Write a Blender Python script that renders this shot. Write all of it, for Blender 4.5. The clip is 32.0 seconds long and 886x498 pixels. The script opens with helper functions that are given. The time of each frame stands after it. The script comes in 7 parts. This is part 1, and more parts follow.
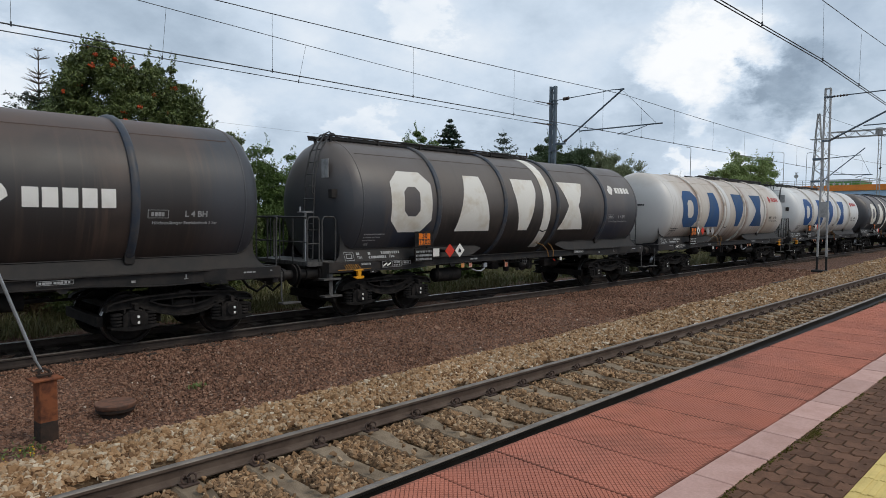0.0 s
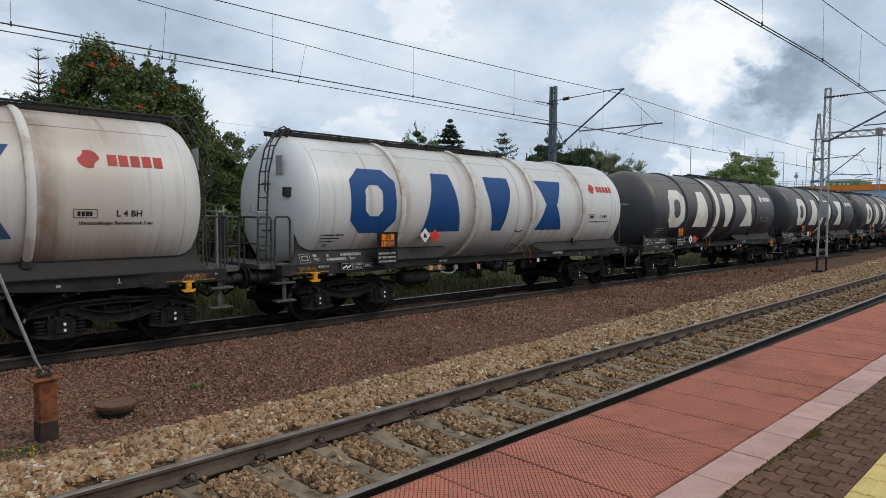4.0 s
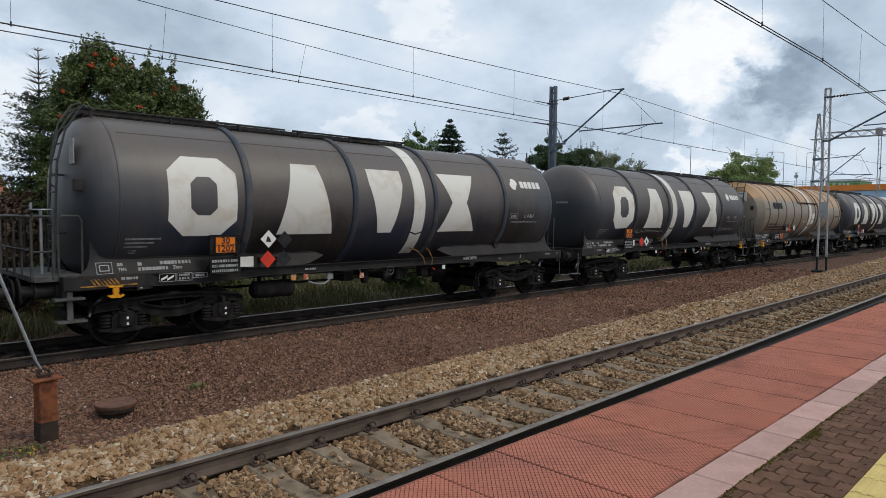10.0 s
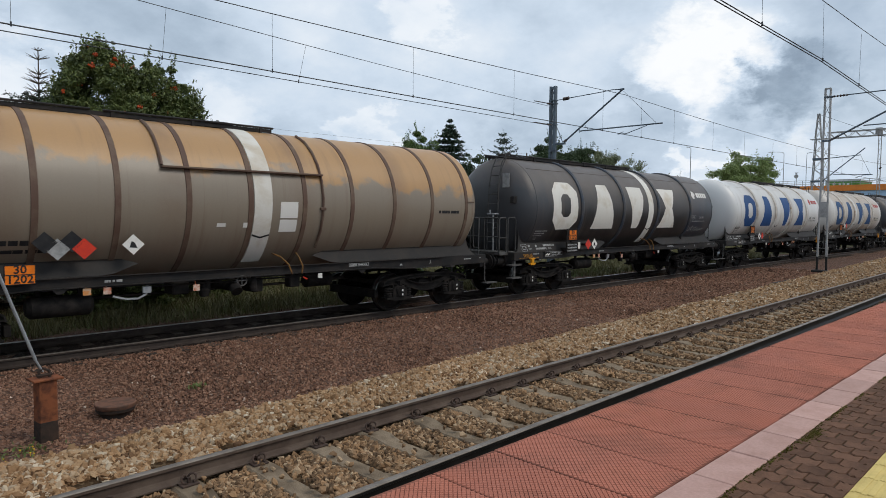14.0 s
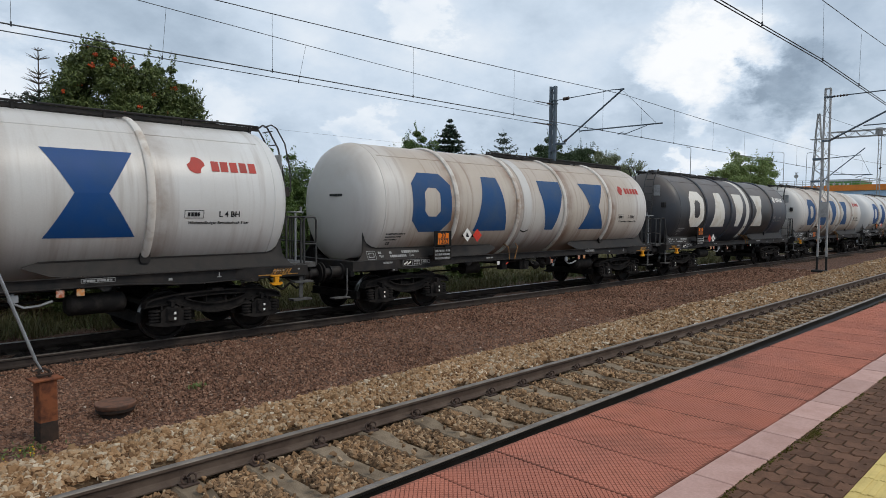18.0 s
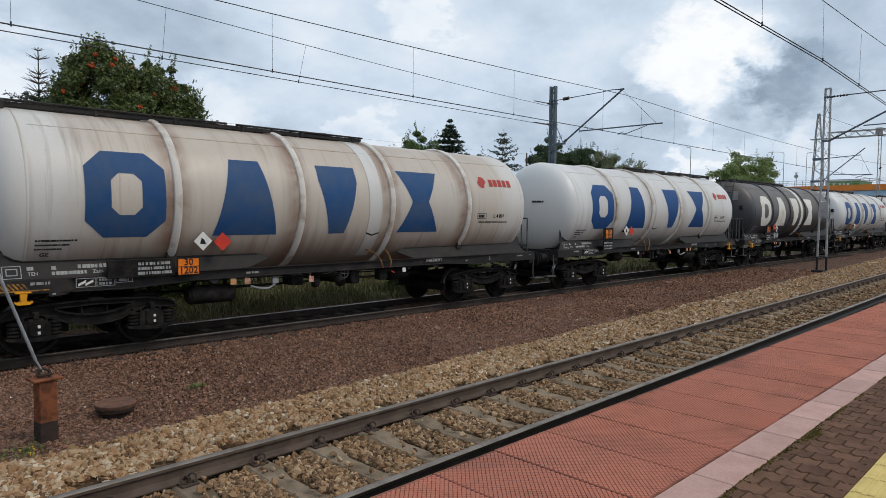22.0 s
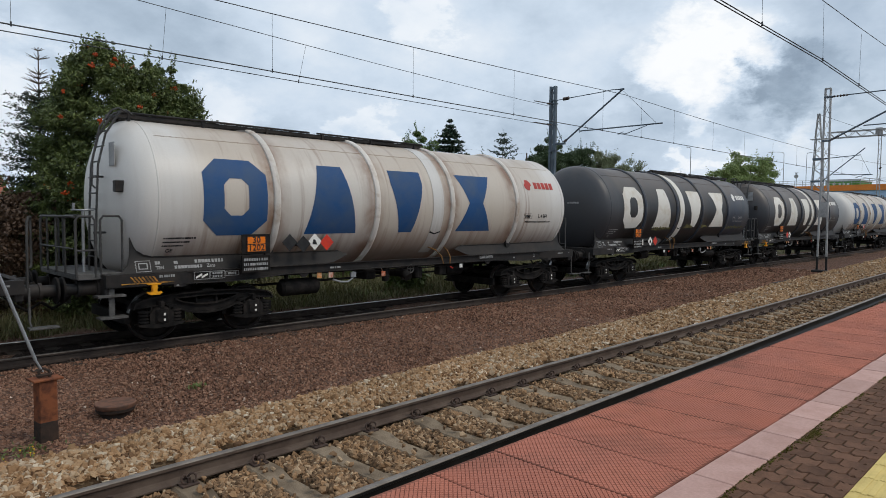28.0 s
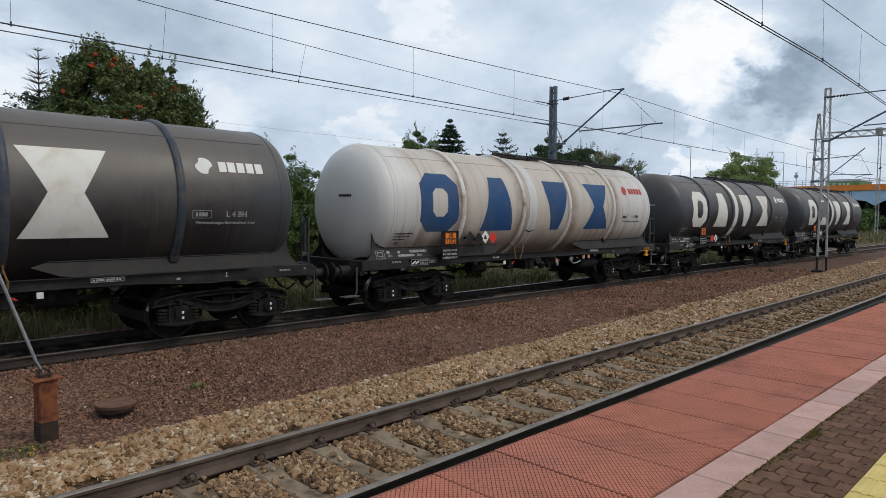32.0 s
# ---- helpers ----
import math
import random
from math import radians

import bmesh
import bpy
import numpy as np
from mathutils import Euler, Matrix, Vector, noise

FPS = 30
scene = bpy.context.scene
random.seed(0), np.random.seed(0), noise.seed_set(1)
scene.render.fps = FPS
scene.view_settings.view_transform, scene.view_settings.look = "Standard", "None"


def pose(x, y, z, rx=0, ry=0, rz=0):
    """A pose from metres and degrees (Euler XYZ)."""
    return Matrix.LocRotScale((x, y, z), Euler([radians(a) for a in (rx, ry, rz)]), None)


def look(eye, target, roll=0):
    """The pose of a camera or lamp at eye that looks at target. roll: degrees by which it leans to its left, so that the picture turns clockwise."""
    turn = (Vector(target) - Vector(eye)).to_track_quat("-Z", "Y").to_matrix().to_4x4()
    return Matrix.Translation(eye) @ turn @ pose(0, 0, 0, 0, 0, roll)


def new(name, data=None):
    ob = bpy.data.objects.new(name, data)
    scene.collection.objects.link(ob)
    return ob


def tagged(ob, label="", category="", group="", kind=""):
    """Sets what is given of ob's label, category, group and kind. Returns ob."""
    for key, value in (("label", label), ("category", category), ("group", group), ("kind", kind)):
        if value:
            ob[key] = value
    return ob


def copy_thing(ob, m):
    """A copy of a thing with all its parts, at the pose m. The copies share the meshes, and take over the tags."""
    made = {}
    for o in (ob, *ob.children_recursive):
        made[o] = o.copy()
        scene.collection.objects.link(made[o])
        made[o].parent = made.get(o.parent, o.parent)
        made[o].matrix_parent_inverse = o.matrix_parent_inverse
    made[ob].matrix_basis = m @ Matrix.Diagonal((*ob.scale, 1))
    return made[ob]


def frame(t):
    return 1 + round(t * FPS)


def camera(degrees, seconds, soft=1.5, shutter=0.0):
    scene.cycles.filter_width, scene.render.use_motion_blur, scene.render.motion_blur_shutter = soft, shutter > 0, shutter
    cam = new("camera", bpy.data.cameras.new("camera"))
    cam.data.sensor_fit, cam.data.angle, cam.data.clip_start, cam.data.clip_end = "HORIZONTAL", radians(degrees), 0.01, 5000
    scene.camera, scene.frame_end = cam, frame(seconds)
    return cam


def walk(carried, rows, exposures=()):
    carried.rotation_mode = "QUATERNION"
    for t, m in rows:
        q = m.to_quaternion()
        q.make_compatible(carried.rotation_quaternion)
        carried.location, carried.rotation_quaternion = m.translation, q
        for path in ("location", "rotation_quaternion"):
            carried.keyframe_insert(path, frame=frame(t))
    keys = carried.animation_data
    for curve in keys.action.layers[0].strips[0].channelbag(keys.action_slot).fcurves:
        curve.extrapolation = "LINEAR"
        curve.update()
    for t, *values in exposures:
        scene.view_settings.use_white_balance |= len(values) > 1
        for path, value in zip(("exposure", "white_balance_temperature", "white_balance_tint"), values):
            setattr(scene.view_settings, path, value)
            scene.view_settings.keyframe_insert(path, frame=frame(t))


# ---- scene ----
CLIP = 32.0
EYE = (0.0, 0.0, 1.60)
YAW, PITCH, ROLL = radians(45.25), radians(-3.02), 0.456
cam = camera(68.42, CLIP, soft=0.65, shutter=0.04)
aim = (math.cos(YAW) * math.cos(PITCH), math.sin(YAW) * math.cos(PITCH), EYE[2] + math.sin(PITCH))
walk(cam, [(0.0, look(EYE, aim, ROLL)), (CLIP, look(EYE, aim, ROLL))], exposures=[(0.0, 0.0), (CLIP, 0.0)])

# the train's way along the track, metres, zero at 16 s
SPEED = (8.8716, 0.7496, -0.0700, -0.1469, 0.1517, 0.0407, -0.1126)


def run(t):
    u = (t - 16.0) / 16.0
    return 16.0 * sum(c * u ** (i + 1) for i, c in enumerate(SPEED))


TRACK_Y, RAIL_Z = 13.05, -0.77          # far track: centre line and rail top
NEAR_Y, NEAR_Z, NEAR_TURN = 4.68, -0.54, 0.80   # near track
GROUND_Z = -0.95

# ---- light ----
world = bpy.data.worlds.new("sky")
scene.world = world
world.use_nodes = True
wn, wl = world.node_tree.nodes, world.node_tree.links
wn.clear()


def wnode(kind, **inputs):
    n = wn.new(kind)
    for k, v in inputs.items():
        key = int(k[1:]) if k[0] == "i" and k[1:].isdigit() else k.replace("_", " ")
        if isinstance(v, bpy.types.NodeSocket):
            wl.new(v, n.inputs[key])
        else:
            n.inputs[key].default_value = v
    return n


SUN_ELEVATION, SUN_AZIMUTH = radians(48), radians(-62)   # azimuth from +x towards +y
coord = wnode("ShaderNodeTexCoord")
sky = wn.new("ShaderNodeTexSky")
sky.sky_type, sky.sun_disc = "NISHITA", False
sky.sun_elevation, sky.sun_rotation = SUN_ELEVATION, radians(90) - SUN_AZIMUTH
sky.air_density, sky.dust_density = 1.0, 2.0
clear = wnode("ShaderNodeVectorMath", i0=sky.outputs[0])
clear.operation, clear.inputs["Scale"].default_value = "SCALE", 0.10
parted = wnode("ShaderNodeSeparateXYZ", i0=coord.outputs["Generated"])


def wmath(op, a, b=0.0, c=0.0):
    n = wnode("ShaderNodeMath", i0=a, i1=b, i2=c)
    n.operation = op
    return n.outputs[0]


def wramp(value, stops):
    n = wnode("ShaderNodeValToRGB", Fac=value)
    r = n.color_ramp
    while len(r.elements) < len(stops):
        r.elements.new(0.5)
    for e, (at, col) in zip(r.elements, stops):
        e.position, e.color = at, (*col, 1) if len(col) == 3 else (col[0],) * 3 + (1,)
    return n.outputs[0]


def wmix(fac, a, b):
    n = wn.new("ShaderNodeMix")
    n.data_type = "RGBA"
    for s, v in ((n.inputs[0], fac), (n.inputs[6], a), (n.inputs[7], b)):
        if isinstance(v, bpy.types.NodeSocket):
            wl.new(v, s)
        else:
            s.default_value = v
    return n.outputs[2]


rise = wmath("MAXIMUM", parted.outputs[2], 0.0)
flat = wmath("ADD", rise, 0.75)
plane = wnode("ShaderNodeCombineXYZ", i0=wmath("DIVIDE", parted.outputs[0], flat), i1=wmath("DIVIDE", parted.outputs[1], flat), i2=wmath("MULTIPLY", rise, 1.2))


def wnoise(scale, detail, rough, shift, distortion=0.0, out="Fac"):
    moved = wnode("ShaderNodeVectorMath", i0=plane.outputs[0], i1=shift)
    n = wnode("ShaderNodeTexNoise", Vector=moved.outputs[0], Scale=scale, Detail=detail, Roughness=rough, Distortion=distortion)
    return n.outputs[out]


bulk = wnoise(3.0, 6.0, 0.50, (3.1, 1.7, 0.0), 0.1)
fine = wnoise(9.0, 7.0, 0.58, (8.2, 5.4, 0.0), 0.1)
veil = wmath("ADD", 0.262, wmath("ADD", wmath("MULTIPLY", bulk, 0.24), wmath("MULTIPLY", fine, 0.21)))
puff = wnode("ShaderNodeVectorMath", i0=wnoise(11.0, 8.0, 0.62, (2.0, 4.0, 1.0), 0.0, "Color"), i1=(-0.5, -0.5, -0.5))
puff_size = wnode("ShaderNodeVectorMath", i0=puff.outputs[0])
puff_size.operation, puff_size.inputs["Scale"].default_value = "SCALE", 0.20
billow = wnode("ShaderNodeVectorMath", i0=coord.outputs["Generated"], i1=puff_size.outputs[0])
billow_unit = wnode("ShaderNodeVectorMath", i0=billow.outputs[0])
billow_unit.operation = "NORMALIZE"


def bulge(way, reach, amount):
    """A thicker or thinner stretch of cloud about one direction."""
    n = wnode("ShaderNodeVectorMath", i0=billow_unit.outputs[0], i1=way)
    n.operation = "DOT_PRODUCT"
    far = wmath("DIVIDE", wmath("SUBTRACT", 1.0, n.outputs["Value"]), 1.0 - math.cos(radians(reach)))
    return wmath("DIVIDE", amount, wmath("ADD", 1.0, wmath("POWER", far, 4.0)))


for way, reach, amount in (((0.889, 0.405, 0.214), 3.5, 0.14), ((0.866, 0.451, 0.217), 2.2, 0.05), ((0.900, 0.364, 0.239), 3.0, 0.10), ((0.900, 0.408, 0.153), 2.0, 0.08), ((0.927, 0.321, 0.192), 2.6, -0.075), ((0.943, 0.284, 0.174), 3.0, -0.065), ((0.923, 0.355, 0.150), 2.5, -0.06), ((0.944, 0.234, 0.231), 6.0, -0.045), ((0.950, 0.284, 0.127), 1.6, 0.14), ((0.951, 0.272, 0.144), 1.5, 0.12), ((0.937, 0.329, 0.115), 1.3, 0.08), ((0.879, 0.464, 0.108), 4.0, -0.05), ((0.814, 0.566, 0.127), 4.0, -0.04), ((0.766, 0.634, 0.103), 3.0, -0.04), ((0.905, 0.420, 0.067), 1.3, 0.12), ((0.927, 0.369, 0.066), 1.5, 0.10), ((0.648, 0.708, 0.281), 2.5, 0.09), ((0.613, 0.782, 0.118), 2.0, 0.07), ((0.196, 0.971, 0.138), 4.0, 0.09), ((0.440, 0.886, 0.143), 3.0, 0.07), ((0.302, 0.921, 0.248), 6.0, -0.03)):
    veil = wmath("ADD", veil, bulge(way, reach, amount))
low = wramp(rise, [(0.0, (1.0,)), (0.22, (0.35,)), (0.6, (0.0,))])
veil = wmath("ADD", veil, wmath("MULTIPLY", low, 0.02))
cloud = wramp(veil, [(0.26, (0.20, 0.255, 0.33)), (0.34, (0.29, 0.37, 0.47)), (0.42, (0.44, 0.54, 0.66)), (0.50, (0.62, 0.725, 0.85)), (0.59, (0.82, 0.88, 0.95)), (0.70, (0.97, 0.99, 1.01))])
holes = wramp(wnoise(2.2, 6.0, 0.6, (1.0, 9.0, 2.0)), [(0.56, (0.0,)), (0.72, (0.45,))])
air = wmix(holes, cloud, clear.outputs[0])
back = wnode("ShaderNodeBackground", Color=air, Strength=1.0)
out = wn.new("ShaderNodeOutputWorld")
wl.new(back.outputs[0], out.inputs[0])

sun = new("sun", bpy.data.lights.new("sun", "SUN"))
sun.data.energy, sun.data.angle, sun.data.color = 1.30, radians(24), (1.0, 0.92, 0.80)
sun_from = Vector((math.cos(SUN_ELEVATION) * math.cos(SUN_AZIMUTH), math.cos(SUN_ELEVATION) * math.sin(SUN_AZIMUTH), math.sin(SUN_ELEVATION)))
sun.matrix_world = look(sun_from * 60, (0, 0, 0))

# ---- materials ----


def material(name, rough=0.6, metal=0.0, spec=0.5):
    m = bpy.data.materials.new(name)
    m.use_nodes = True
    b = m.node_tree.nodes["Principled BSDF"]
    b.inputs["Roughness"].default_value, b.inputs["Metallic"].default_value = rough, metal
    b.inputs["Specular IOR Level"].default_value = spec
    return m, b


class Nodes:
    """Short ways to wire one material."""

    def __init__(self, m):
        self.t = m.node_tree
        self.coord = self.t.nodes.new("ShaderNodeTexCoord").outputs["Object"]
        self.rand = None

    def put(self, kind, **inputs):
        n = self.t.nodes.new(kind)
        for k, v in inputs.items():
            key = int(k[1:]) if k[0] == "i" and k[1:].isdigit() else k.replace("_", " ")
            self.set(n.inputs[key], v)
        return n

    def set(self, socket, v):
        if isinstance(v, bpy.types.NodeSocket):
            self.t.links.new(v, socket)
        else:
            socket.default_value = v

    def math(self, op, a, b=0.0, c=0.0):
        n = self.put("ShaderNodeMath", i0=a, i1=b, i2=c)
        n.operation = op
        return n.outputs[0]

    def random(self):
        if self.rand is None:
            self.rand = self.t.nodes.new("ShaderNodeObjectInfo").outputs["Random"]
        return self.rand

    def world(self):
        return self.t.nodes.new("ShaderNodeNewGeometry").outputs["Position"]

    def island(self):
        return self.t.nodes.new("ShaderNodeNewGeometry").outputs["Random Per Island"]

    def scaled(self, vec, scale=(1, 1, 1), shift=None):
        n = self.put("ShaderNodeVectorMath", i0=vec, i1=scale)
        n.operation = "MULTIPLY"
        if shift is None:
            return n.outputs[0]
        return self.put("ShaderNodeVectorMath", i0=n.outputs[0], i1=shift).outputs[0]

    def noise(self, vec, scale, detail=4.0, rough=0.55, distortion=0.0):
        return self.put("ShaderNodeTexNoise", Vector=vec, Scale=scale, Detail=detail, Roughness=rough, Distortion=distortion).outputs["Fac"]

    def cells(self, vec, scale, feature="F1", out="Distance"):
        n = self.put("ShaderNodeTexVoronoi", Vector=vec, Scale=scale)
        n.feature = feature
        return n.outputs[out]

    def ramp(self, fac, stops):
        n = self.put("ShaderNodeValToRGB", Fac=fac)
        r = n.color_ramp
        while len(r.elements) < len(stops):
            r.elements.new(0.5)
        for e, (at, col) in zip(r.elements, stops):
            e.position, e.color = at, ((*col, 1) if len(col) == 3 else (col[0],) * 3 + (1,))
        return n.outputs[0]

    def mix(self, fac, a, b, blend="MIX"):
        n = self.t.nodes.new("ShaderNodeMix")
        n.data_type, n.blend_type = "RGBA", blend
        self.set(n.inputs[0], fac)
        for s, v in ((n.inputs[6], a), (n.inputs[7], b)):
            self.set(s, (*v, 1) if isinstance(v, tuple) and len(v) == 3 else v)
        return n.outputs[2]

    def bump(self, height, strength, distance, normal=None):
        n = self.put("ShaderNodeBump", Height=height, Strength=strength, Distance=distance)
        if normal is not None:
            self.set(n.inputs["Normal"], normal)
        return n.outputs[0]


def worn(name, base, other, scale=6.0, rough=0.6, metal=0.0, amount=(0.42, 0.66), relief=0.25, depth=0.004, stretch=(1, 1, 1), spread=0.06, grain=90.0, spec=0.22):
    """A surface in two colours, blotched at one scale and grained at another."""
    m, b = material(name, rough, metal, spec)
    n = Nodes(m)
    off = n.put("ShaderNodeCombineXYZ", i0=n.math("MULTIPLY", n.random(), 37.0), i1=n.math("MULTIPLY", n.random(), 11.0))
    v = n.scaled(n.coord, stretch, off.outputs[0])
    big = n.noise(v, scale, 5.0, 0.6, 0.3)
    small = n.noise(v, grain, 3.0, 0.6)
    col = n.mix(n.ramp(big, [(amount[0], (0.0,)), (amount[1], (1.0,))]), base, other)
    shade = n.math("ADD", n.math("MULTIPLY", small, spread * 4), 1.0 - spread * 2)
    shade = n.math("MULTIPLY", shade, n.math("ADD", n.math("MULTIPLY", n.random(), spread * 2), 1.0 - spread))
    n.set(b.inputs["Base Color"], n.mix(1.0, col, n.put("ShaderNodeCombineColor", i0=shade, i1=shade, i2=shade).outputs[0], "MULTIPLY"))
    n.set(b.inputs["Roughness"], n.math("ADD", n.math("MULTIPLY", big, 0.25), rough - 0.12))
    n.set(b.inputs["Normal"], n.bump(n.math("ADD", big, n.math("MULTIPLY", small, 0.6)), relief, depth))
    return m


def tank_paint(name, base, dust, streak, streak_amount, rough, dust_shade_from=0.55, patch=None, stain=0.0, ends=None):
    """Weathered tank paint: dust lying on the top, thinned downwards to hold the underside's shade, run-down streaks,
    faded patches.
    """
    m, b = material(name, rough)
    n = Nodes(m)
    off = n.put("ShaderNodeCombineXYZ", i0=n.math("MULTIPLY", n.random(), 53.0), i1=n.math("MULTIPLY", n.random(), 17.0))
    v = n.scaled(n.coord, (1, 1, 1), off.outputs[0])
    runs = n.noise(n.scaled(n.coord, (7.0, 0.5, 0.35), off.outputs[0]), 1.0, 6.0, 0.62, 0.2)
    wide = n.noise(n.scaled(n.coord, (1.0, 0.25, 0.25), off.outputs[0]), 1.1, 3.0, 0.5)
    blotch = n.noise(v, 1.4, 6.0, 0.6, 0.4)
    fine = n.noise(v, 45.0, 3.0, 0.6)
    height = n.put("ShaderNodeSeparateXYZ", i0=n.coord).outputs[2]
    # dust thins downwards, which also puts the shade low on the tank into colour
    top = n.math("ADD", n.math("MULTIPLY", n.math("SUBTRACT", height, 2.75), 0.52), 0.12)
    top = n.math("ADD", top, n.math("MULTIPLY", n.math("SUBTRACT", blotch, 0.5), 0.7))
    along = n.put("ShaderNodeSeparateXYZ", i0=n.coord).outputs[0]
    bay = n.math("DIVIDE", n.math("ADD", along, 3.75), 2.5)
    lot = n.put("ShaderNodeTexWhiteNoise")
    lot.noise_dimensions = "1D"
    n.set(lot.inputs["W"], n.math("ADD", n.math("FLOOR", bay), n.math("FLOOR", n.math("MULTIPLY", n.random(), 910.0))))
    lot = lot.outputs["Value"]
    top = n.math("ADD", top, n.math("MULTIPLY", n.math("SUBTRACT", n.random(), 0.5), 0.55))
    top = n.math("ADD", top, n.math("MULTIPLY", n.math("SUBTRACT", lot, 0.5), 0.22))
    if patch is not None:
        base = n.mix(n.ramp(lot, [(0.72, (0.0,)), (0.80, (1.0,))]), base, patch)
    if ends is not None:
        reach = n.math("ADD", n.math("ABSOLUTE", along), n.math("MULTIPLY", blotch, 0.5))
        base = n.mix(n.ramp(n.math("MULTIPLY", n.math("SUBTRACT", reach, 4.9), 0.8), [(0.25, (0.0,)), (0.75, (0.85,))]), base, ends)
        top = n.math("SUBTRACT", top, n.math("MULTIPLY", n.ramp(n.math("SUBTRACT", reach, 5.0), [(0.45, (0.0,)), (0.8, (1.0,))]), 0.30))
    col = n.mix(n.ramp(top, [(dust_shade_from - 0.35, (0.0,)), (dust_shade_from + 0.25, (0.8,))]), base, dust)
    if stain:
        seam = n.math("ABSOLUTE", n.math("SUBTRACT", n.math("FRACT", n.math("ADD", bay, 0.5)), 0.5))
        seam = n.math("ADD", seam, n.math("MULTIPLY", n.math("SUBTRACT", runs, 0.5), 0.16))
        seam = n.math("MULTIPLY", n.ramp(n.math("ADD", seam, n.math("MULTIPLY", n.math("GREATER_THAN", n.math("ABSOLUTE", along), 5.7), 0.5)), [(0.03, (1.0,)), (0.15, (0.0,))]), n.ramp(blotch, [(0.34, (0.25 * stain,)), (0.62, (stain,))]))
        col = n.mix(seam, col, streak)
        foot = n.math("ADD", n.math("MULTIPLY", n.math("SUBTRACT", 2.1, height), 1.4), n.math("MULTIPLY", n.math("SUBTRACT", runs, 0.5), 1.2))
        foot = n.math("MULTIPLY", n.ramp(foot, [(0.0, (0.0,)), (0.9, (0.75,))]), stain)
        if ends is not None:
            foot = n.math("MULTIPLY", foot, n.ramp(n.math("SUBTRACT", n.math("ABSOLUTE", along), 5.4), [(0.45, (1.0,)), (0.65, (0.25,))]))
        col = n.mix(foot, col, streak)
    run_down = n.math("MULTIPLY", n.ramp(runs, [(0.52, (0.0,)), (0.74, (1.0,))]), n.ramp(wide, [(0.40, (0.15 * streak_amount,)), (0.62, (streak_amount,))]))
    if ends is not None:
        run_down = n.math("MULTIPLY", run_down, n.ramp(n.math("SUBTRACT", n.math("ABSOLUTE", along), 5.4), [(0.45, (1.0,)), (0.65, (0.12,))]))
    col = n.mix(run_down, col, streak)
    shade = n.math("ADD", n.math("MULTIPLY", fine, 0.16), 0.92)
    n.set(b.inputs["Base Color"], n.mix(1.0, col, n.put("ShaderNodeCombineColor", i0=shade, i1=shade, i2=shade).outputs[0], "MULTIPLY"))
    n.set(b.inputs["Roughness"], n.math("ADD", n.math("MULTIPLY", blotch, 0.3), rough - 0.15))
    n.set(b.inputs["Normal"], n.bump(n.math("ADD", n.math("MULTIPLY", wide, 1.0), n.math("MULTIPLY", fine, 0.05)), 0.25, 0.02))
    return m


def stones(name, colours, scale, rough=0.9, depth=0.02, island=False):
    """Broken stone: each cell or each island takes its own colour."""
    m, b = material(name, rough, 0.0, 0.08)
    n = Nodes(m)
    v = n.world()
    if island:
        pick = n.island()
        grain = n.noise(v, 60.0, 5.0, 0.65)
        h = grain
    else:
        pick = n.put("ShaderNodeSeparateColor", i0=n.cells(v, scale, "F1", "Color")).outputs[0]
        grain = n.noise(v, scale * 2.5, 5.0, 0.65)
        h = n.math("ADD", n.math("MULTIPLY", n.cells(v, scale), -1.0), n.math("MULTIPLY", grain, 0.35))
    broad = n.noise(v, 0.55, 5.0, 0.6, 0.5)
    col = n.ramp(pick, colours)
    tone = n.math("ADD", n.math("MULTIPLY", broad, 0.8), n.math("ADD", n.math("MULTIPLY", grain, 0.5), 0.35))
    n.set(b.inputs["Base Color"], n.mix(1.0, col, n.put("ShaderNodeCombineColor", i0=tone, i1=tone, i2=tone).outputs[0], "MULTIPLY"))
    n.set(b.inputs["Normal"], n.bump(h, 0.9 if not island else 0.4, depth))
    return m


def leaves(name, dark, light, rough=0.55, through=0.25):
    m, b = material(name, rough, 0.0, 0.30)
    n = Nodes(m)
    pick = n.island()
    broad = n.noise(n.coord, 0.9, 3.0)
    col = n.mix(n.math("MULTIPLY", n.math("ADD", pick, broad), 0.55), dark, light)
    n.set(b.inputs["Base Color"], col)
    b.inputs["Transmission Weight"].default_value = 0.0
    b.inputs["Subsurface Weight"].default_value = 0.0
    return m


MAT = {}
MAT["dark_tank"] = tank_paint("dark_tank_paint", (0.0145, 0.0140, 0.0148), (0.118, 0.095, 0.080), (0.076, 0.062, 0.052), 0.85, 0.46, 0.30, (0.016, 0.025, 0.044), 0.35, (0.044, 0.046, 0.052))
MAT["dusty_tank"] = tank_paint("dusty_dark_tank_paint", (0.024, 0.020, 0.019), (0.105, 0.068, 0.052), (0.085, 0.056, 0.043), 0.9, 0.5, 0.26, None, 0.5, (0.040, 0.043, 0.052))
MAT["white_tank"] = tank_paint("white_tank_paint", (0.50, 0.443, 0.378), (0.42, 0.343, 0.272), (0.185, 0.098, 0.058), 0.95, 0.42, 0.60, (0.56, 0.53, 0.49), 0.9, (0.60, 0.58, 0.55))
MAT["clean_white_tank"] = tank_paint("clean_white_tank_paint", (0.575, 0.560, 0.535), (0.48, 0.445, 0.405), (0.22, 0.150, 0.105), 0.55, 0.36, 0.78, (0.60, 0.59, 0.57), 0.62, (0.64, 0.635, 0.62))
MAT["brown_tank"] = tank_paint("brown_tank_cladding", (0.225, 0.185, 0.140), (0.440, 0.240, 0.085), (0.16, 0.095, 0.060), 0.55, 0.42, -0.16, None, 0.4)
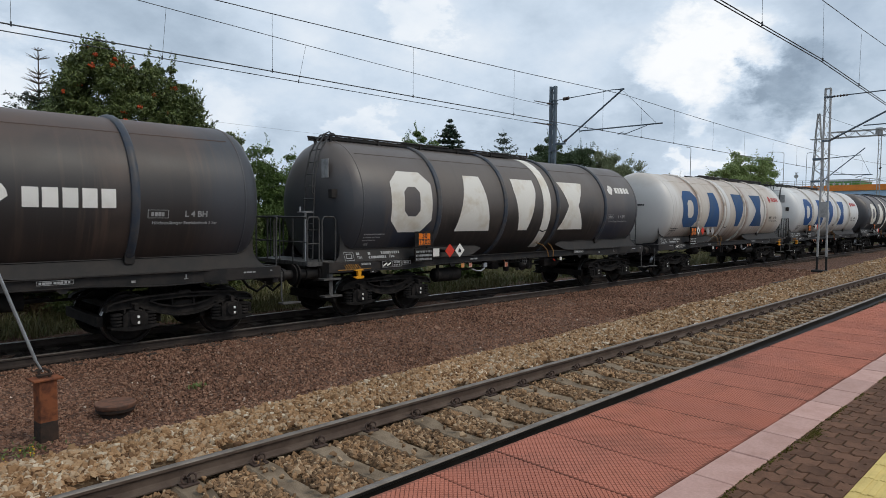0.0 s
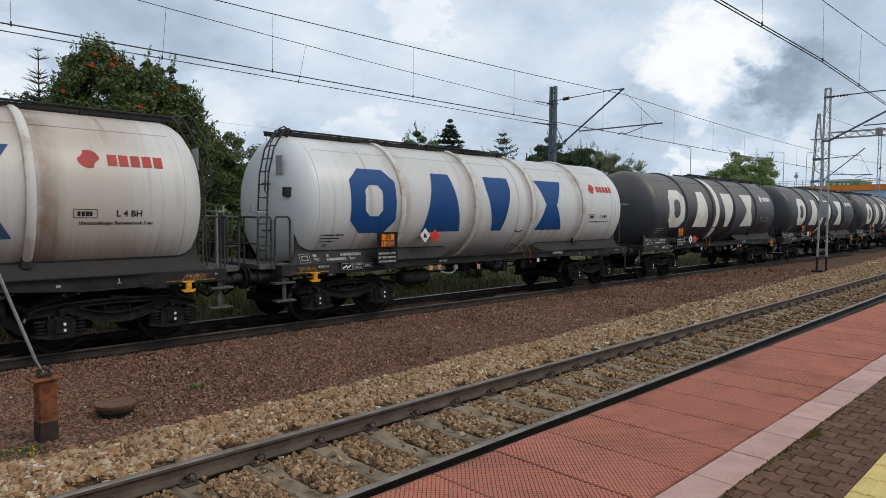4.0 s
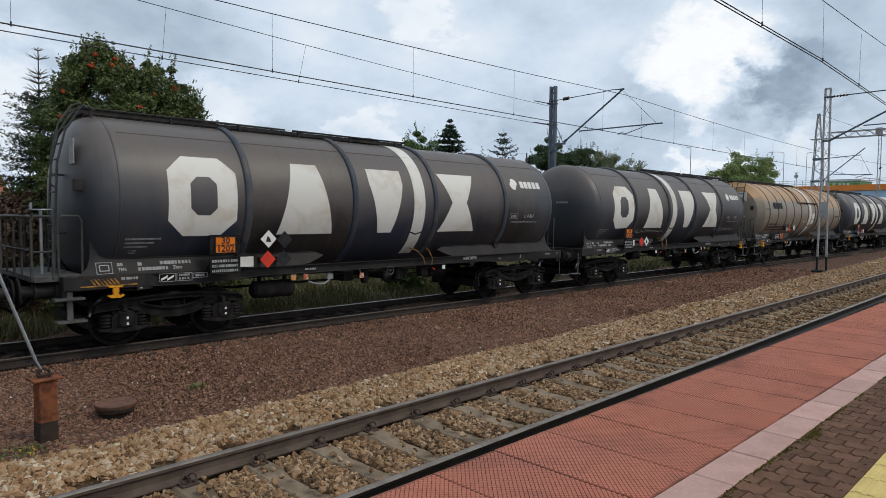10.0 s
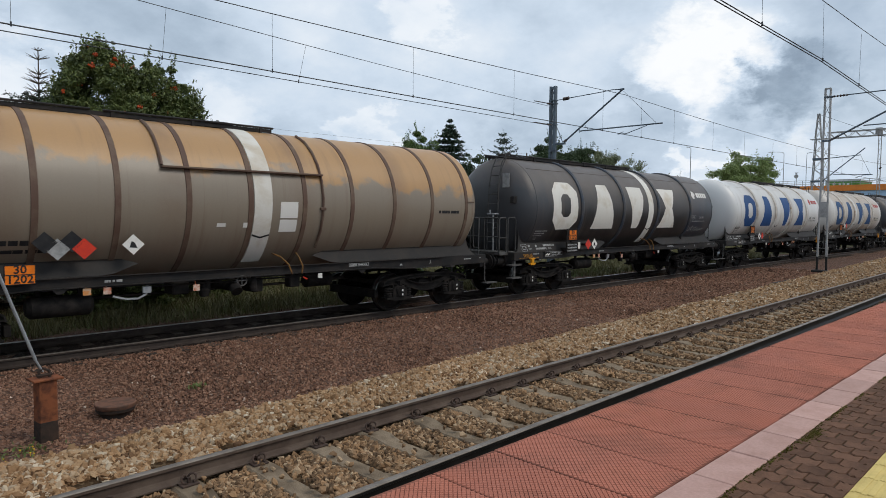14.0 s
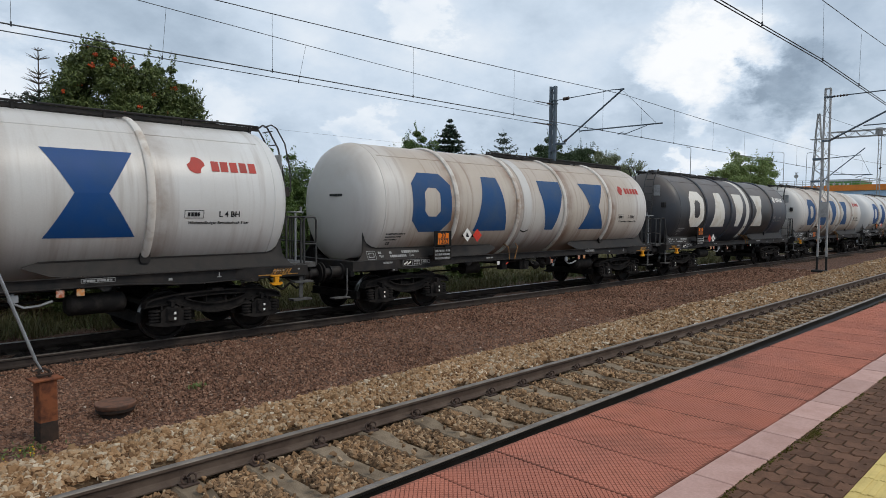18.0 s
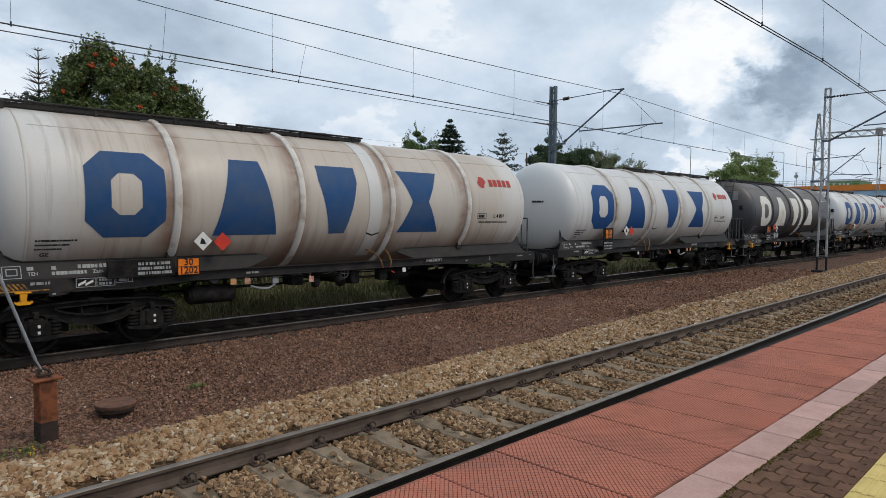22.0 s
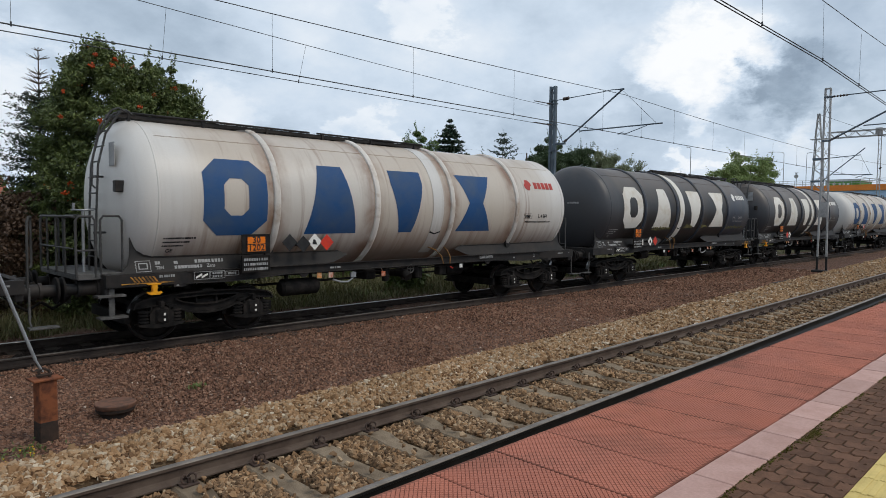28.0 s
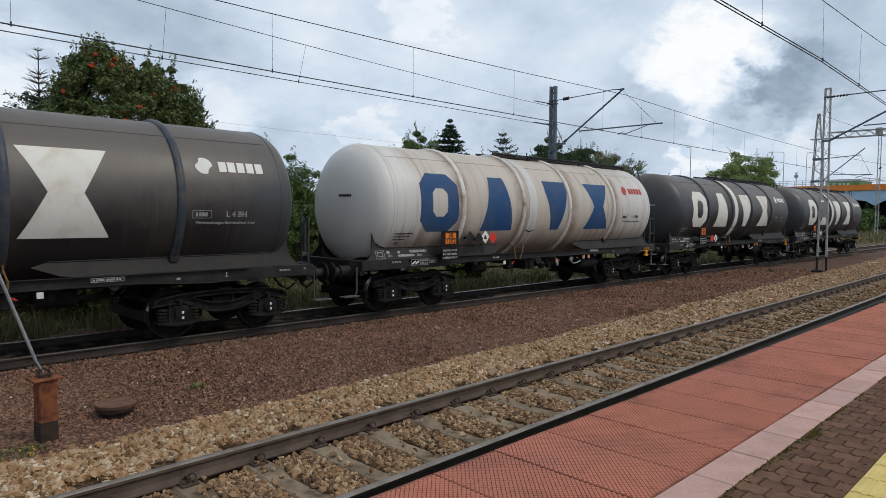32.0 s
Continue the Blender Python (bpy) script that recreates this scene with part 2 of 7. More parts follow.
MAT["dark_ring"] = worn("dark_ring_paint", (0.042, 0.051, 0.068), (0.085, 0.078, 0.073), 3.0, 0.42)
MAT["white_ring"] = worn("white_ring_paint", (0.62, 0.58, 0.53), (0.30, 0.20, 0.13), 2.2, 0.5, amount=(0.48, 0.75))
MAT["brown_ring"] = worn("brown_ring_paint", (0.105, 0.062, 0.046), (0.15, 0.105, 0.075), 3.0, 0.6)
MAT["cream"] = worn("cream_marking", (0.68, 0.655, 0.60), (0.50, 0.42, 0.31), 1.6, 0.55, amount=(0.5, 0.8), relief=0.05)
MAT["chalk"] = worn("white_marking", (0.72, 0.70, 0.66), (0.60, 0.57, 0.52), 2.5, 0.55, amount=(0.5, 0.8), relief=0.05)
MAT["blue"] = worn("blue_marking", (0.008, 0.058, 0.200), (0.020, 0.068, 0.180), 2.5, 0.5, amount=(0.4, 0.75), relief=0.05)
MAT["faded_blue"] = worn("faded_blue_marking", (0.016, 0.066, 0.180), (0.055, 0.090, 0.155), 1.6, 0.6, amount=(0.4, 0.75), relief=0.05)
MAT["red_marking"] = worn("red_marking", (0.42, 0.045, 0.035), (0.34, 0.06, 0.05), 5.0, 0.5, relief=0.05)
MAT["ink"] = worn("black_marking", (0.014, 0.014, 0.016), (0.030, 0.030, 0.031), 5.0, 0.6, relief=0.05)
MAT["pale_ink"] = worn("pale_lettering", (0.33, 0.33, 0.325), (0.22, 0.22, 0.22), 7.0, 0.6, relief=0.05)
MAT["scrawl"] = worn("sprayed_scrawl", (0.26, 0.26, 0.25), (0.15, 0.15, 0.15), 5.0, 0.7, relief=0.05)
MAT["yellow_scrawl"] = worn("sprayed_yellow_scrawl", (0.20, 0.185, 0.075), (0.11, 0.10, 0.05), 5.0, 0.7, relief=0.05)
MAT["cradle"] = worn("cradle_paint", (0.022, 0.0205, 0.020), (0.042, 0.035, 0.031), 2.5, 0.6, amount=(0.42, 0.72), spec=0.2)
MAT["frame"] = worn("wagon_frame_paint", (0.020, 0.019, 0.019), (0.046, 0.038, 0.033), 2.5, 0.55, amount=(0.42, 0.72), spec=0.16)
MAT["bogie"] = worn("bogie_grime", (0.011, 0.0102, 0.010), (0.034, 0.029, 0.026), 5.0, 0.7, amount=(0.42, 0.72), relief=0.5, spec=0.08)
MAT["wheel"] = worn("wheel_steel", (0.010, 0.009, 0.0085), (0.024, 0.019, 0.016), 8.0, 0.6, spec=0.1)
MAT["tread"] = worn("polished_tread", (0.30, 0.30, 0.30), (0.20, 0.19, 0.18), 9.0, 0.34, 1.0, relief=0.1)
MAT["orange"] = worn("orange_plate", (0.83, 0.20, 0.010), (0.70, 0.16, 0.010), 6.0, 0.45, relief=0.05)
MAT["yellow"] = worn("yellow_paint", (0.75, 0.33, 0.012), (0.55, 0.22, 0.02), 9.0, 0.5)
MAT["placard_red"] = worn("red_placard", (0.60, 0.045, 0.020), (0.50, 0.04, 0.03), 6.0, 0.5, relief=0.05)
MAT["galvanised"] = worn("galvanised_steel", (0.36, 0.37, 0.38), (0.26, 0.27, 0.28), 7.0, 0.5, 0.6)
MAT["rail_paint"] = worn("worn_handrail_paint", (0.060, 0.059, 0.058), (0.035, 0.033, 0.031), 7.0, 0.55)
MAT["step_metal"] = worn("worn_step_metal", (0.115, 0.112, 0.108), (0.065, 0.060, 0.056), 7.0, 0.55, 0.3)
# near rail by the platform: its shade, with some grease, coloured in as black
MAT["greasy_rail"] = worn("greasy_rail", (0.012, 0.012, 0.012), (0.022, 0.020, 0.019), 4.0, 0.5)
MAT["dull_yellow"] = worn("grimy_yellow_paint", (0.40, 0.19, 0.035), (0.09, 0.06, 0.03), 9.0, 0.7, amount=(0.40, 0.60))
MAT["moss"] = worn("moss", (0.070, 0.056, 0.016), (0.100, 0.088, 0.022), 12.0, 0.95, relief=0.6, spec=0.05)
MAT["rail_side"] = worn("rusty_rail", (0.075, 0.052, 0.041), (0.115, 0.085, 0.066), 4.0, 0.75, relief=0.4)
MAT["dark_rail_side"] = worn("grimy_rail", (0.036, 0.027, 0.023), (0.060, 0.046, 0.038), 4.0, 0.75, relief=0.4)
MAT["rail_top"] = worn("worn_rail_head", (0.235, 0.205, 0.178), (0.135, 0.112, 0.095), 3.0, 0.50, 0.45, relief=0.1)
MAT["dull_rail_top"] = worn("dull_rail_head", (0.130, 0.115, 0.104), (0.085, 0.073, 0.064), 3.0, 0.5, 0.3, relief=0.1)
MAT["bright_rail_top"] = worn("polished_rail_head", (0.42, 0.40, 0.38), (0.30, 0.28, 0.26), 3.0, 0.35, 1.0, relief=0.05)
MAT["concrete"] = worn("sleeper_concrete", (0.235, 0.180, 0.125), (0.130, 0.096, 0.066), 3.0, 0.9, relief=0.9, depth=0.012, spread=0.18, spec=0.1)
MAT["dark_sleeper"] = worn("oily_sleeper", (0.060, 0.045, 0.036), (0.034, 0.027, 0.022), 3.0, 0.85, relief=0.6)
MAT["rust"] = worn("rusty_steel", (0.21, 0.070, 0.030), (0.085, 0.033, 0.020), 9.0, 0.85, relief=0.5)
MAT["tar"] = worn("tarred_steel", (0.026, 0.020, 0.017), (0.055, 0.034, 0.025), 9.0, 0.8, relief=0.5)
MAT["clip"] = worn("rusty_clip", (0.050, 0.034, 0.028), (0.095, 0.062, 0.048), 14.0, 0.8)
MAT["wire"] = worn("wire_metal", (0.045, 0.05, 0.055), (0.07, 0.075, 0.08), 3.0, 0.5, 0.5)
MAT["mast"] = worn("mast_paint", (0.40, 0.395, 0.385), (0.27, 0.265, 0.26), 3.0, 0.55, 0.2)
MAT["dark_mast"] = worn("dark_mast_paint", (0.12, 0.15, 0.18), (0.08, 0.10, 0.12), 3.0, 0.55, 0.2)
MAT["insulator"] = worn("insulator_glaze", (0.06, 0.045, 0.04), (0.09, 0.07, 0.06), 9.0, 0.25)
MAT["black_base"] = worn("black_footing", (0.018, 0.017, 0.017), (0.03, 0.028, 0.026), 4.0, 0.8)
MAT["ballast"] = stones("ballast_stone", [(0.0, (0.105, 0.058, 0.032)), (0.14, (0.225, 0.130, 0.068)), (0.4, (0.335, 0.204, 0.108)), (0.7, (0.370, 0.250, 0.147)), (0.90, (0.345, 0.263, 0.180)), (1.0, (0.560, 0.468, 0.350))], 18.0, 0.9, 0.012, island=True)
MAT["pale_ballast"] = stones("pale_ballast_stone", [(0.0, (0.200, 0.140, 0.090)), (0.3, (0.330, 0.250, 0.165)), (0.7, (0.430, 0.350, 0.255)), (1.0, (0.600, 0.530, 0.430))], 18.0, 0.9, 0.012, island=True)
# much darker than the stones on it: shade of the crevices is coloured in
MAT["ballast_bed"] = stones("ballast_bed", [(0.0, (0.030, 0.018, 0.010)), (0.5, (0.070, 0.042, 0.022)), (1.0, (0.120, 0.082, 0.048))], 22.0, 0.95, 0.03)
MAT["brown_ballast"] = stones("track_ballast_stone", [(0.0, (0.090, 0.058, 0.036)), (0.4, (0.205, 0.128, 0.074)), (0.75, (0.310, 0.190, 0.104)), (1.0, (0.420, 0.310, 0.200))], 18.0, 0.9, 0.012, island=True)
# oily gravel taken near black, the shade beneath the wagons being in its colour
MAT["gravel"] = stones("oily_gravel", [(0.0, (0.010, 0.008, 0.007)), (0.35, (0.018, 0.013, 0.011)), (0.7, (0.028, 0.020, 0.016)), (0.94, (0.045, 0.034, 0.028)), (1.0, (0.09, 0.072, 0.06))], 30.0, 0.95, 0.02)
MAT["gravel_stone"] = stones("gravel_stone", [(0.0, (0.082, 0.045, 0.032)), (0.45, (0.196, 0.105, 0.070)), (0.85, (0.262, 0.147, 0.098)), (0.997, (0.265, 0.170, 0.122)), (1.0, (0.62, 0.51, 0.42))], 30.0, 0.95, 0.01, island=True)
MAT["pink_kerb"] = worn("pink_kerb_stone", (0.465, 0.290, 0.248), (0.410, 0.248, 0.208), 5.0, 0.8, relief=0.8, depth=0.006, spread=0.09, grain=48.0)
MAT["paver"] = worn("brown_paver", (0.135, 0.072, 0.046), (0.088, 0.049, 0.033), 7.0, 0.85, relief=0.9, spread=0.18, spec=0.1)
MAT["paver_joint"] = worn("mossy_joint", (0.028, 0.020, 0.011), (0.050, 0.046, 0.016), 9.0, 0.95, relief=0.8)
MAT["cable"] = worn("grimy_ochre_cable", (0.24, 0.115, 0.030), (0.10, 0.055, 0.025), 9.0, 0.6, amount=(0.40, 0.65))
MAT["yellow_tile"] = worn("yellow_tactile_tile", (0.62, 0.47, 0.17), (0.50, 0.37, 0.13), 5.0, 0.8)
MAT["platform_side"] = worn("platform_concrete", (0.16, 0.14, 0.12), (0.09, 0.08, 0.07), 2.0, 0.9)
MAT["bark"] = worn("bark", (0.075, 0.058, 0.044), (0.12, 0.10, 0.08), 8.0, 0.9, relief=0.8, depth=0.02)
MAT["rowan_leaf"] = leaves("rowan_leaf", (0.019, 0.036, 0.015), (0.150, 0.185, 0.052), 0.45)
MAT["shrub_leaf"] = leaves("shrub_leaf", (0.030, 0.068, 0.016), (0.125, 0.185, 0.045))
MAT["bright_leaf"] = leaves("bright_leaf", (0.060, 0.120, 0.022), (0.150, 0.220, 0.040))
MAT["far_leaf"] = leaves("far_leaf", (0.030, 0.055, 0.024), (0.075, 0.110, 0.045))
MAT["willow_leaf"] = leaves("willow_leaf", (0.110, 0.160, 0.050), (0.290, 0.360, 0.130))
MAT["grey_willow_leaf"] = leaves("grey_willow_leaf", (0.085, 0.105, 0.055), (0.230, 0.255, 0.140))
MAT["needle"] = leaves("needle", (0.016, 0.034, 0.022), (0.045, 0.070, 0.042))
MAT["pale_needle"] = leaves("pale_needle", (0.045, 0.070, 0.060), (0.095, 0.125, 0.105))
MAT["tag_red"] = worn("red_lever_plate", (0.42, 0.10, 0.04), (0.55, 0.42, 0.34), 14.0, 0.6, amount=(0.40, 0.60))
MAT["tag_orange"] = worn("orange_lever_plate", (0.60, 0.24, 0.07), (0.50, 0.36, 0.24), 14.0, 0.6, amount=(0.45, 0.60))
MAT["berry"] = worn("rowan_berry", (0.45, 0.070, 0.014), (0.35, 0.05, 0.012), 9.0, 0.4)
MAT["hedge_red"] = leaves("reddish_leaf", (0.045, 0.026, 0.018), (0.10, 0.060, 0.035))
MAT["grass"] = leaves("dry_grass", (0.050, 0.054, 0.020), (0.185, 0.162, 0.068))
MAT["weed"] = leaves("weed_leaf", (0.050, 0.085, 0.022), (0.16, 0.20, 0.06))
MAT["flower"] = worn("yellow_flower", (0.60, 0.42, 0.02), (0.5, 0.33, 0.02), 9.0, 0.6)
MAT["soil"] = worn("weedy_soil", (0.075, 0.070, 0.040), (0.055, 0.065, 0.028), 0.8, 0.95, relief=0.8, depth=0.05, grain=25.0)
MAT["brown_lid"] = worn("dull_iron_lid", (0.170, 0.085, 0.055), (0.090, 0.055, 0.042), 9.0, 0.85, relief=0.5)
MAT["orange_beam"] = worn("orange_bridge_beam", (0.78, 0.25, 0.045), (0.66, 0.21, 0.05), 0.5, 0.6)
MAT["blue_beam"] = worn("pale_blue_girder", (0.38, 0.53, 0.70), (0.31, 0.44, 0.58), 0.5, 0.6)
MAT["bridge_concrete"] = worn("bridge_concrete", (0.25, 0.25, 0.245), (0.18, 0.18, 0.175), 0.4, 0.85)
MAT["green_panel"] = worn("green_panel", (0.10, 0.26, 0.06), (0.08, 0.21, 0.06), 0.4, 0.5)
MAT["white_panel"] = worn("white_panel", (0.62, 0.63, 0.62), (0.5, 0.5, 0.5), 0.8, 0.6)
MAT["roof_tile"] = worn("red_roof_tile", (0.27, 0.085, 0.05), (0.2, 0.07, 0.05), 2.0, 0.8)
MAT["render_wall"] = worn("house_render", (0.5, 0.46, 0.4), (0.4, 0.37, 0.32), 0.8, 0.85)


def slab_material():
    """Red platform slab: worn lozenge tops, grime between them and along the joints."""
    m, b = material("red_tread_slab", 0.85, 0.0, 0.12)
    n = Nodes(m)
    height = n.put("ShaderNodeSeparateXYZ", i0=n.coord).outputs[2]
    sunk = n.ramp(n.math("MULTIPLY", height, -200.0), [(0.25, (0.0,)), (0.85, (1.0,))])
    big = n.noise(n.world(), 0.9, 5.0, 0.6, 0.4)
    mid = n.noise(n.world(), 2.3, 6.0, 0.65, 0.3)
    fine = n.noise(n.world(), 75.0, 4.0, 0.65)
    col = n.mix(n.ramp(big, [(0.38, (0.0,)), (0.68, (1.0,))]), (0.405, 0.147, 0.098), (0.360, 0.138, 0.098))
    col = n.mix(n.ramp(mid, [(0.49, (0.0,)), (0.76, (0.55,))]), col, (0.170, 0.078, 0.054))
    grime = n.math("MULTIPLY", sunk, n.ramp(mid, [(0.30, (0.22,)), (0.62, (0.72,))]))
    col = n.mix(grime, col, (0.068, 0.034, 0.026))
    tone = n.math("ADD", n.math("ADD", n.math("MULTIPLY", fine, 0.55), 0.70), n.math("MULTIPLY", n.random(), 0.16))
    n.set(b.inputs["Base Color"], n.mix(1.0, col, n.put("ShaderNodeCombineColor", i0=tone, i1=tone, i2=tone).outputs[0], "MULTIPLY"))
    n.set(b.inputs["Normal"], n.bump(fine, 0.5, 0.003))
    return m


MAT["red_slab"] = slab_material()

# ---- mesh tools ----


class Shape:
    """Collects corners and faces of one mesh."""

    def __init__(self):
        self.v, self.f = [], []

    def add(self, verts, faces):
        o = len(self.v)
        self.v.extend(tuple(p) for p in verts)
        self.f.extend(tuple(i + o for i in face) for face in faces)
        return self

    def box(self, x0, x1, y0, y1, z0, z1, c=0.0):
        if c <= 0:
            vs = [(x, y, z) for x in (x0, x1) for y in (y0, y1) for z in (z0, z1)]
            return self.add(vs, [(0, 1, 3, 2), (4, 6, 7, 5), (0, 4, 5, 1), (2, 3, 7, 6), (0, 2, 6, 4), (1, 5, 7, 3)])
        c = min(c, (x1 - x0) / 2.01, (y1 - y0) / 2.01, (z1 - z0) / 2.01)
        vs, idx = [], {}
        for i, (x, sx) in enumerate(((x0, 1), (x1, -1))):
            for j, (y, sy) in enumerate(((y0, 1), (y1, -1))):
                for k, (z, sz) in enumerate(((z0, 1), (z1, -1))):
                    idx[i, j, k, 0] = len(vs); vs.append((x, y + sy * c, z + sz * c))
                    idx[i, j, k, 1] = len(vs); vs.append((x + sx * c, y, z + sz * c))
                    idx[i, j, k, 2] = len(vs); vs.append((x + sx * c, y + sy * c, z))
        fs = []
        for s in (0, 1):
            r = (lambda q: q) if s else (lambda q: q[::-1])
            fs.append(r([idx[s, 0, 0, 0], idx[s, 1, 0, 0], idx[s, 1, 1, 0], idx[s, 0, 1, 0]]))
            fs.append(r([idx[0, s, 0, 1], idx[0, s, 1, 1], idx[1, s, 1, 1], idx[1, s, 0, 1]]))
            fs.append(r([idx[0, 0, s, 2], idx[1, 0, s, 2], idx[1, 1, s, 2], idx[0, 1, s, 2]]))
        for a in (0, 1):
            for b in (0, 1):
                fs.append([idx[a, b, 0, 0], idx[a, b, 1, 0], idx[a, b, 1, 1], idx[a, b, 0, 1]])
                fs.append([idx[a, 0, b, 0], idx[a, 1, b, 0], idx[a, 1, b, 2], idx[a, 0, b, 2]])
                fs.append([idx[0, a, b, 1], idx[1, a, b, 1], idx[1, a, b, 2], idx[0, a, b, 2]])
                for d in (0, 1):
                    fs.append([idx[a, b, d, 0], idx[a, b, d, 1], idx[a, b, d, 2]])
        return self.add(vs, fs)

    def tube(self, p, q, r, n=8, r2=None, caps=True):
        p, q = Vector(p), Vector(q)
        d = q - p
        side = d.orthogonal().normalized()
        up = d.cross(side).normalized()
        r2 = r if r2 is None else r2
        vs = []
        for at, rad in ((p, r), (q, r2)):
            for i in range(n):
                a = 2 * math.pi * i / n
                vs.append(at + side * math.cos(a) * rad + up * math.sin(a) * rad)
        fs = [(i, (i + 1) % n, n + (i + 1) % n, n + i) for i in range(n)]
        if caps:
            fs += [tuple(range(n))[::-1], tuple(range(n, 2 * n))]
        return self.add(vs, fs)

    def pipe(self, pts, r, n=6):
        """A bent tube through pts, mitred at the bends."""
        pts = [Vector(p) for p in pts]
        vs, fs = [], []
        side = (pts[1] - pts[0]).orthogonal().normalized()
        for k, p in enumerate(pts):
            d = (pts[min(k + 1, len(pts) - 1)] - pts[max(k - 1, 0)]).normalized()
            side = (side - d * side.dot(d)).normalized()
            up = d.cross(side)
            for i in range(n):
                a = 2 * math.pi * i / n
                vs.append(p + (side * math.cos(a) + up * math.sin(a)) * r)
            if k:
                o = (k - 1) * n
                fs += [(o + i, o + (i + 1) % n, o + n + (i + 1) % n, o + n + i) for i in range(n)]
        fs += [tuple(range(n))[::-1], tuple(range(len(vs) - n, len(vs)))]
        return self.add(vs, fs)

    def lathe(self, prof, axis="x", n=32, at=(0, 0, 0), a0=0.0, a1=2 * math.pi):
        """Turns (along, radius) pairs about an axis."""
        full = abs(a1 - a0 - 2 * math.pi) < 1e-6
        m = n if full else n + 1
        vs, fs = [], []
        for s, r in prof:
            for i in range(m):
                a = a0 + (a1 - a0) * i / n
                c, d = math.cos(a) * r, math.sin(a) * r
                p = {"x": (s, c, d), "y": (d, s, c), "z": (c, d, s)}[axis]
                vs.append((p[0] + at[0], p[1] + at[1], p[2] + at[2]))
        for k in range(len(prof) - 1):
            for i in range(n if full else n):
                j = (i + 1) % m
                fs.append((k * m + i, k * m + j, (k + 1) * m + j, (k + 1) * m + i))
        return self.add(vs, fs)

    def plate(self, outline, y0, y1, axis="y"):
        """An outline of (x, z) pairs given a thickness along y (or (x, y) along z, (y, z) along x)."""
        n = len(outline)
        put = {"y": lambda a, b, w: (a, w, b), "z": lambda a, b, w: (a, b, w), "x": lambda a, b, w: (w, a, b)}[axis]
        vs = [put(a, b, y0) for a, b in outline] + [put(a, b, y1) for a, b in outline]
        fs = [tuple(range(n)), tuple(range(2 * n - 1, n - 1, -1))]
        fs += [(i, n + i, n + (i + 1) % n, (i + 1) % n) for i in range(n)]
        return self.add(vs, fs)

    def mirrored(self, flip):
        if flip:
            self.v = [(-x, y, z) for x, y, z in self.v]
            self.f = [f[::-1] for f in self.f]
        return self

    def mesh(self, name, mat, smooth=35):
        me = bpy.data.meshes.new(name)
        me.from_pydata(self.v, [], self.f)
        if smooth:
            me.polygons.foreach_set("use_smooth", [True] * len(me.polygons))
            me.set_sharp_from_angle(angle=radians(smooth))
        if mat is not None:
            me.materials.append(MAT[mat])
        me.update()
        return me


def clean(me):
    """Faces made to point outwards."""
    bm = bmesh.new()
    bm.from_mesh(me)
    bmesh.ops.recalc_face_normals(bm, faces=bm.faces)
    bm.to_mesh(me)
    bm.free()
    return me


def part(name, shape, mat, parent, label="", at=None, smooth=35):
    me = shape if isinstance(shape, bpy.types.Mesh) else clean(shape.mesh(name, mat, smooth))
    ob = new(name, me)
    ob.parent = parent
    if at is not None:
        ob.matrix_basis = at
    if label:
        ob["label"] = label
    return ob


def thing(name, label, category, m=None, group="", kind=""):
    ob = new(name)
    ob.empty_display_size = 0.2
    if m is not None:
        ob.matrix_world = m
    return tagged(ob, label, category, group, kind)


def solid(name, shape, mat, label="", category="", kind="", group="", smooth=35):
    me = shape if isinstance(shape, bpy.types.Mesh) else clean(shape.mesh(name, mat, smooth))
    return tagged(new(name, me), label, category, group, kind)


def bulk(name, verts, faces, mat, smooth=False):
    """A mesh from numpy arrays; all faces have the same number of corners."""
    me = bpy.data.meshes.new(name)
    nf, k = faces.shape
    me.vertices.add(len(verts))
    me.vertices.foreach_set("co", np.asarray(verts, dtype=np.float32).ravel())
    me.loops.add(nf * k)
    me.loops.foreach_set("vertex_index", faces.astype(np.int32).ravel())
    me.polygons.add(nf)
    me.polygons.foreach_set("loop_start", np.arange(0, nf * k, k, dtype=np.int32))
    me.polygons.foreach_set("use_smooth", np.full(nf, smooth))
    me.update(calc_edges=True)
    me.materials.append(MAT[mat])
    return me


rng = np.random.default_rng(7)
ROCK_V = np.array([(x, y, z) for x in (-1, 1) for y in (-1, 1) for z in (-1, 1)]) * 0.72
ROCK_F = np.array([(0, 1, 3), (0, 3, 2), (4, 6, 7), (4, 7, 5), (0, 4, 5), (0, 5, 1), (2, 3, 7), (2, 7, 6), (0, 2, 6), (0, 6, 4), (1, 5, 7), (1, 7, 3)])

GOLD = 1.618
PEBBLE_V = np.array([(0, a, b * GOLD) for a in (-1, 1) for b in (-1, 1)] + [(a, b * GOLD, 0) for a in (-1, 1) for b in (-1, 1)] + [(b * GOLD, 0, a) for a in (-1, 1) for b in (-1, 1)]) * 0.56


def hull_faces(points):
    """Triangles of the twelve-cornered stone: each three corners that are all neighbours."""
    near = [[np.linalg.norm(p - q) < 1.3 for q in points] for p in points]
    out = []
    for i in range(12):
        for j in range(i + 1, 12):
            for k in range(j + 1, 12):
                if near[i][j] and near[j][k] and near[i][k]:
                    turn = np.dot(np.cross(points[j] - points[i], points[k] - points[i]), points[i])
                    out.append((i, j, k) if turn > 0 else (i, k, j))
    return np.array(out)


PEBBLE_F = hull_faces(PEBBLE_V)


